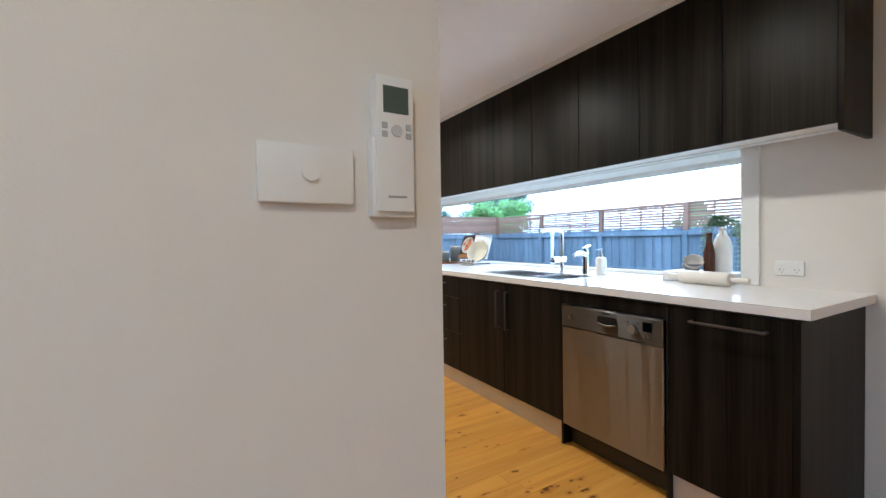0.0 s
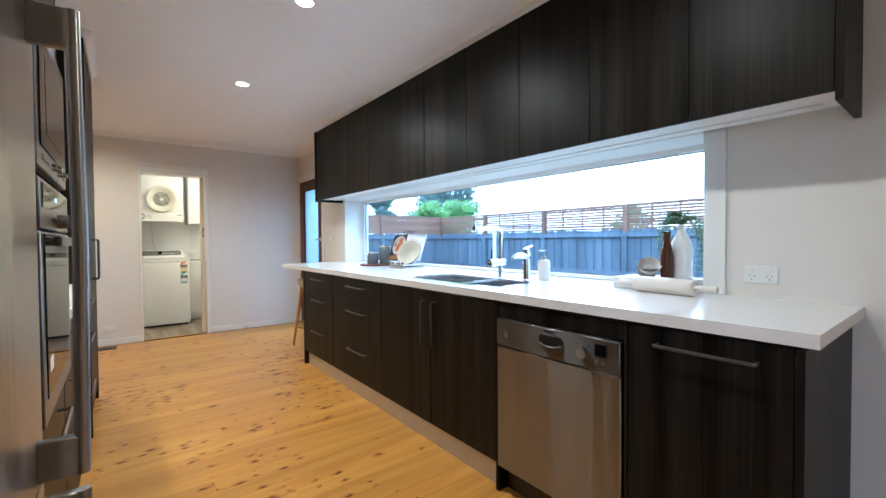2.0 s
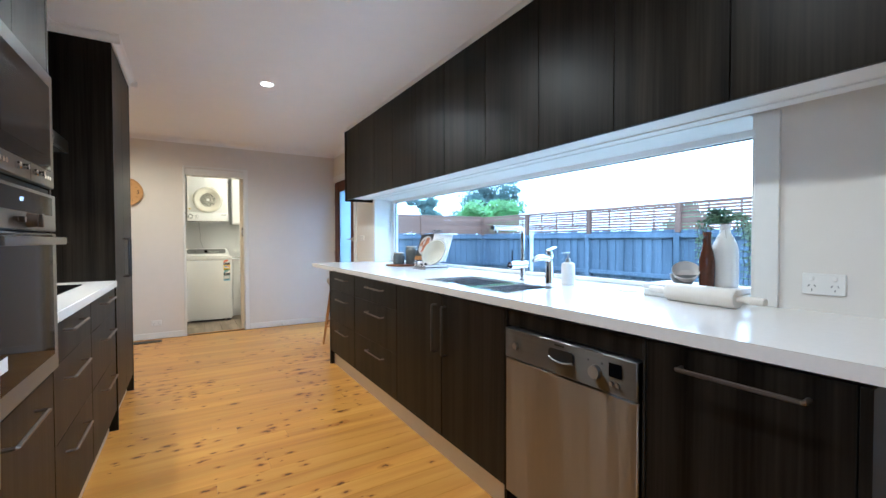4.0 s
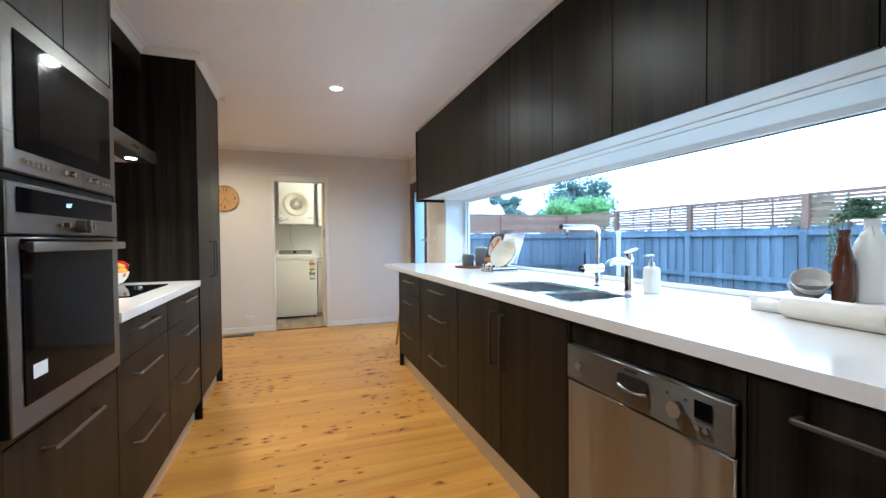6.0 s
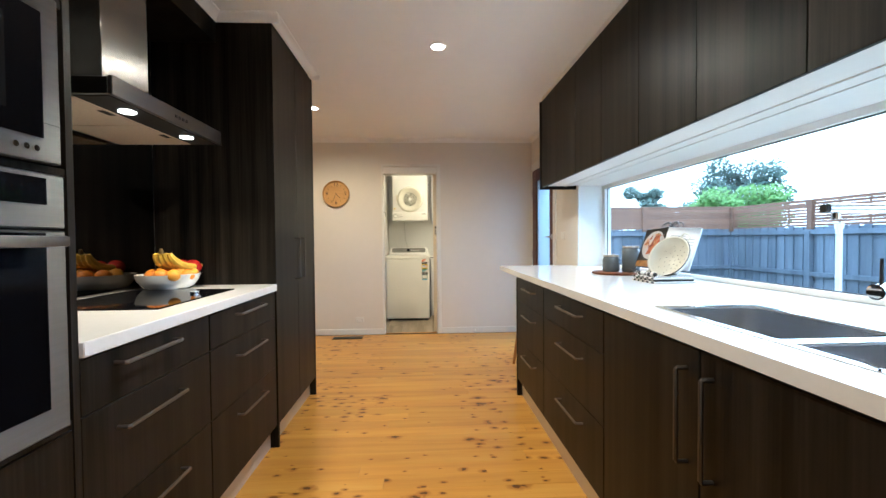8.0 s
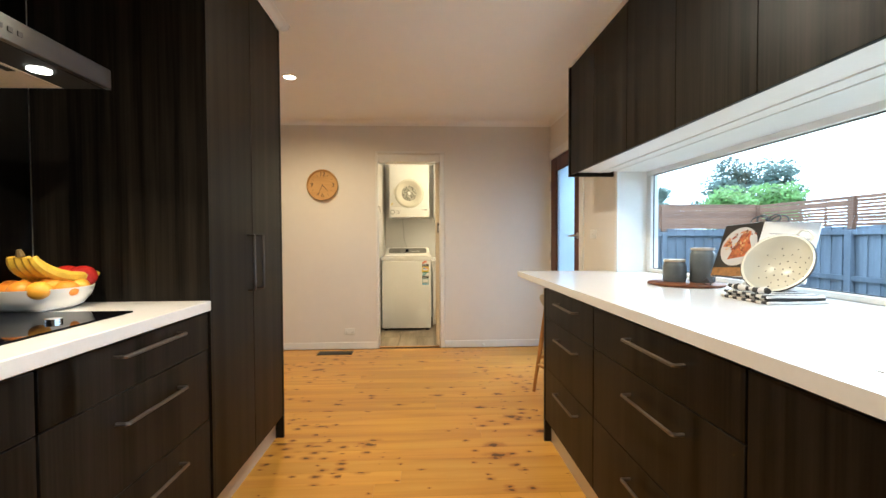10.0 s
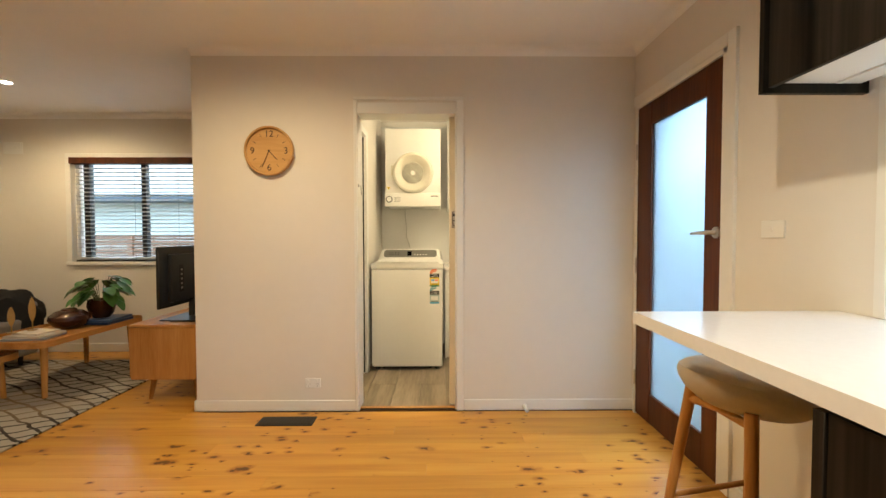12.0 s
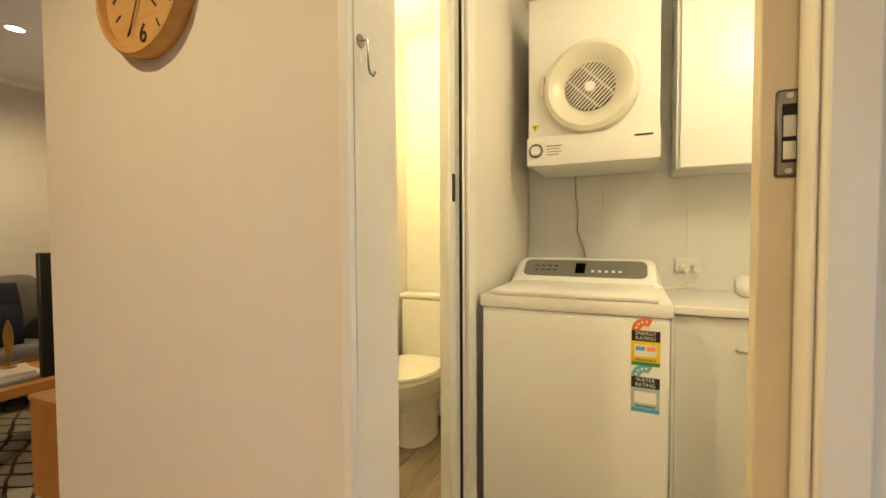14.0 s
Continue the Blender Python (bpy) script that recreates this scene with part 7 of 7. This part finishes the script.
def fence_run(name, p0, p1, label, z_at, cover=1.0):
    """A painted paling fence with posts, rails and a battened top; palings face the house."""
    p0, p1 = Vector(p0), Vector(p1)
    d = (p1 - p0).normalized()
    back = Vector((-d.y, d.x, 0))
    L = (p1 - p0).length
    ob = thing(name, (p0.x, p0.y, -0.5), label, "fence", rz=math.degrees(math.atan2(d.y, d.x)))
    pal = finish(boxed(0, 0.128, -0.009, 0.009, 0, 1.0, bev=0.003), "paling", M["fence"])
    post = finish(boxed(-0.055, 0.055, -0.10, -0.012, 0, 1.0, bev=0.004), "post", M["fence"])
    upper = finish(boxed(-0.05, 0.05, -0.06, 0.03, 0, 1.0, bev=0.004), "upper_post", M["lattice"])
    rail = finish(boxed(0, 1.0, -0.075, -0.020, 0, 0.085, bev=0.003), "rail", M["fence"])
    slat = finish(boxed(0, 1.0, -0.012, 0.012, 0, 0.047), "batten", M["lattice"])
    stay = finish(boxed(-0.016, 0.016, 0.012, 0.03, 0, 1.0), "stay", M["lattice"])
    frng = random.Random(len(name))
    pitch = 0.104
    n = int(L / pitch)
    for i in range(n):
        o = new("paling", pal)
        o.parent = ob
        zt = z_at(i * pitch) + frng.uniform(-0.012, 0.012)
        o.matrix_basis = Matrix.Translation((i * pitch, (-0.010 if i % 2 else 0.011) + frng.uniform(-0.002, 0.002), 0)) @ Matrix.Diagonal((1, 1, zt + 0.5, 1))
    bays = max(1, round(L / 2.0))
    for i in range(bays + 1):
        x = L * i / bays
        o = new("post", post)
        o.parent = ob
        o.matrix_basis = Matrix.Translation((x, 0, 0)) @ Matrix.Diagonal((1, 1, z_at(x) + 0.42, 1))
        o = new("upper_post", upper)
        o.parent = ob
        o.matrix_basis = Matrix.Translation((x, 0, z_at(x) + 0.45)) @ Matrix.Diagonal((1, 1, 0.57, 1))
        if i == bays:
            break
        w = L / bays
        z0, z1 = z_at(x), z_at(x + w)
        sl = math.atan2(z1 - z0, w)
        for zr in (-0.15, -0.95):
            o = new("rail", rail)
            o.parent = ob
            o.matrix_basis = Matrix.Translation((x, 0, z0 + 0.5 + zr)) @ ROT(-sl, 4, "Y") @ Matrix.Diagonal((w, 1, 1, 1))
        for j in range(9):
            o = new("batten", slat)
            o.parent = ob
            o.matrix_basis = Matrix.Translation((x, 0, z0 + 0.505 + j * 0.0575 + frng.uniform(-0.004, 0.004))) @ ROT(-sl, 4, "Y") @ Matrix.Diagonal((w, 1, cover * (1.25 if j == 8 else frng.uniform(0.9, 1.12)), 1))
        for j in range(1, 4):
            o = new("stay", stay)
            o.parent = ob
            o.matrix_basis = Matrix.Translation((x + w * j / 4, 0, z_at(x + w * j / 4) + 0.50)) @ Matrix.Diagonal((1, 1, 0.50, 1))
    return ob


fence_run("side_fence", (FX2, FC, 0), (FX2, -3.4, 0), "blue-grey paling fence topped with red-brown timber battens", lambda u: 1.38)
fence_run("back_fence", (2.2, FC, 0), (FX2, FC, 0), "blue-grey paling fence across the garden's end, with a battened top", lambda u: 1.38, 1.3)

# white downpipe in the garden
bm = bmesh.new()
tube(bm, [(5.2, 5.05, -0.5), (5.2, 5.05, 1.26)], 0.026, 12)
cyl(bm, (5.2, 5.05, 1.26), (5.2, 5.05, 1.31), 0.036, seg=14)
solid("garden_pipe", bm, M["white"], "upright white plastic pipe in the garden", "pipe")


def tree(name, x, y, base, height, spread, colour, label, seed, leaves, leaf, flat=0.7, trunk=0.3, lobes=16):
    ob = thing(name, (x, y, base), label, "tree")
    r = random.Random(seed)
    bark = mat("bark", (0.10, 0.075, 0.055), 0.9, vary=0.3, scale=6)
    bm = bmesh.new()
    tube(bm, [(0, 0, 0), (0.1, 0.05, height * 0.3), (0.0, 0.1, height * 0.62), (0.05, 0, height * 0.85)], [trunk, trunk * 0.75, trunk * 0.45, trunk * 0.15], 10)
    part("trunk", bm, bark, ob)
    cents = []
    for k in range(lobes):
        a, q = r.uniform(0, 2 * math.pi), math.sqrt(r.random())
        h = r.uniform(0.35, 1.0)
        wide = spread * (1 - abs(h - 0.55) * 0.9)
        c = Vector((q * wide * math.cos(a), q * wide * math.sin(a), height * h))
        cents.append((c, spread * r.uniform(0.26, 0.45)))
        if k < 9:
            bm = bmesh.new()
            tube(bm, [(0, 0.05, height * 0.32), (c.x * 0.5, c.y * 0.5, height * (0.3 + h * 0.3)), c], [trunk * 0.35, trunk * 0.2, trunk * 0.06], 7)
            part("limb", bm, bark, ob)
    verts, faces = [], []
    for i in range(leaves):
        c, rad = cents[r.randrange(len(cents))]
        d = Vector((r.gauss(0, 1), r.gauss(0, 1), r.gauss(0, 1))).normalized()
        p = c + Vector((d.x, d.y, d.z * flat)) * rad * (0.55 + 0.5 * r.random())
        u = Vector((r.gauss(0, 1), r.gauss(0, 1), r.gauss(0, 1))).normalized()
        w = u.orthogonal().normalized()
        s = leaf * r.uniform(0.6, 1.3)
        k = len(verts)
        verts += [p, p + u * s * 0.5 + w * s * 0.3, p + u * s, p + u * s * 0.5 - w * s * 0.3]
        faces.append((k, k + 1, k + 2, k + 3))
    me = bpy.data.meshes.new("crown")
    me.from_pydata(verts, [], faces)
    me.materials.append(mat("foliage", colour, 0.6, vary=0.35, scale=1.2))
    o = new("crown", me)
    o.parent = ob
    tagged(o, kind="stuff")


tree("round_tree", 17.2, 21.6, -0.5, 4.4, 1.95, (0.17, 0.31, 0.07), "bright green rounded tree behind the fence", 2, 16000, 0.16, 0.75)
tree("tall_tree", 24.0, 30.4, -0.5, 6.7, 3.2, (0.11, 0.16, 0.125), "taller dark grey-green tree behind the round one", 4, 14000, 0.24, 0.8)
tree("far_tree", 21.4, 38.0, -0.5, 6.2, 2.0, (0.13, 0.18, 0.14), "distant grey-green tree over the fence", 6, 6000, 0.26, 0.8, lobes=10)
tree("near_tree", 13.2, 7.2, -0.5, 2.7, 1.0, (0.16, 0.27, 0.09), "young green tree whose tips show over the fence", 9, 3500, 0.13, 0.9, 0.05, 11)
# neighbour's house beyond the living room window, with a fence before it
nb = thing("neighbour_house", (-2.2, 15.0, -0.5), "pale weatherboard neighbour's house with a tiled roof", "house")
part("wall", boxed(-7, 7, 0, 5, 0, 2.75), mat("cream_render", (0.62, 0.60, 0.55), 0.8, vary=0.05, scale=1), nb)
part("eave", boxed(-7.5, 7.5, -0.55, 0.0, 2.62, 2.80), mat("grey_gutter", (0.10, 0.12, 0.15), 0.5), nb)
bm = bmesh.new()
rows = [[bm.verts.new((x, y, z)) for y, z in ((-0.6, 2.80), (2.5, 4.3), (5.6, 2.80), (5.6, 2.78), (-0.6, 2.78))] for x in (-7.6, 7.6)]
for i in range(5):
    j = (i + 1) % 5
    bm.faces.new((rows[0][i], rows[0][j], rows[1][j], rows[1][i]))
bm.faces.new(rows[0][::-1])
bm.faces.new(rows[1])
bmesh.ops.recalc_face_normals(bm, faces=bm.faces)
part("roof", bm, mat("pale_roof_tile", (0.40, 0.37, 0.34), 0.7, vary=0.15, scale=3), nb)
hw = part("window", boxed(-0.2, 1.6, -0.05, 0.0, 1.0, 2.2, bev=0.01), M["white"], nb)
part("pane", boxed(-0.1, 0.68, -0.06, -0.05, 1.08, 2.12), M["oven_glass"], hw)
part("pane", boxed(0.74, 1.5, -0.06, -0.05, 1.08, 2.12), M["oven_glass"], hw)
fence_run("boundary_fence", (-7.0, 12.6, 0), (2.1, 12.6, 0), "grey paling boundary fence outside the living room", lambda u: 0.72)

# ---- floor boards, last ----
rng = random.Random(7)
W = 0.108
row, yb = 0, BACK - 0.05
while yb < LY - 0.01:
    x0, x1 = (LX - 0.02, 2.75) if yb + W < 6.62 else (LX - 0.02, -0.25)
    if yb < 0.6:
        x0 = -2.05
    xa = x0 - rng.random() * 1.6
    while xa < x1:
        xe = xa + rng.uniform(1.8, 3.4)
        a, b = max(xa, x0), min(xe, x1)
        if b - a > 0.02:
            ob = new("floorboard", finish(boxed(a + 0.0004, b - 0.0004, yb + 0.0004, yb + W - 0.0004, -0.016, 0.0, bev=0.0005), "floorboard", M["pine"], False))
            ob.parent = floor
        xa = xe
    yb += W
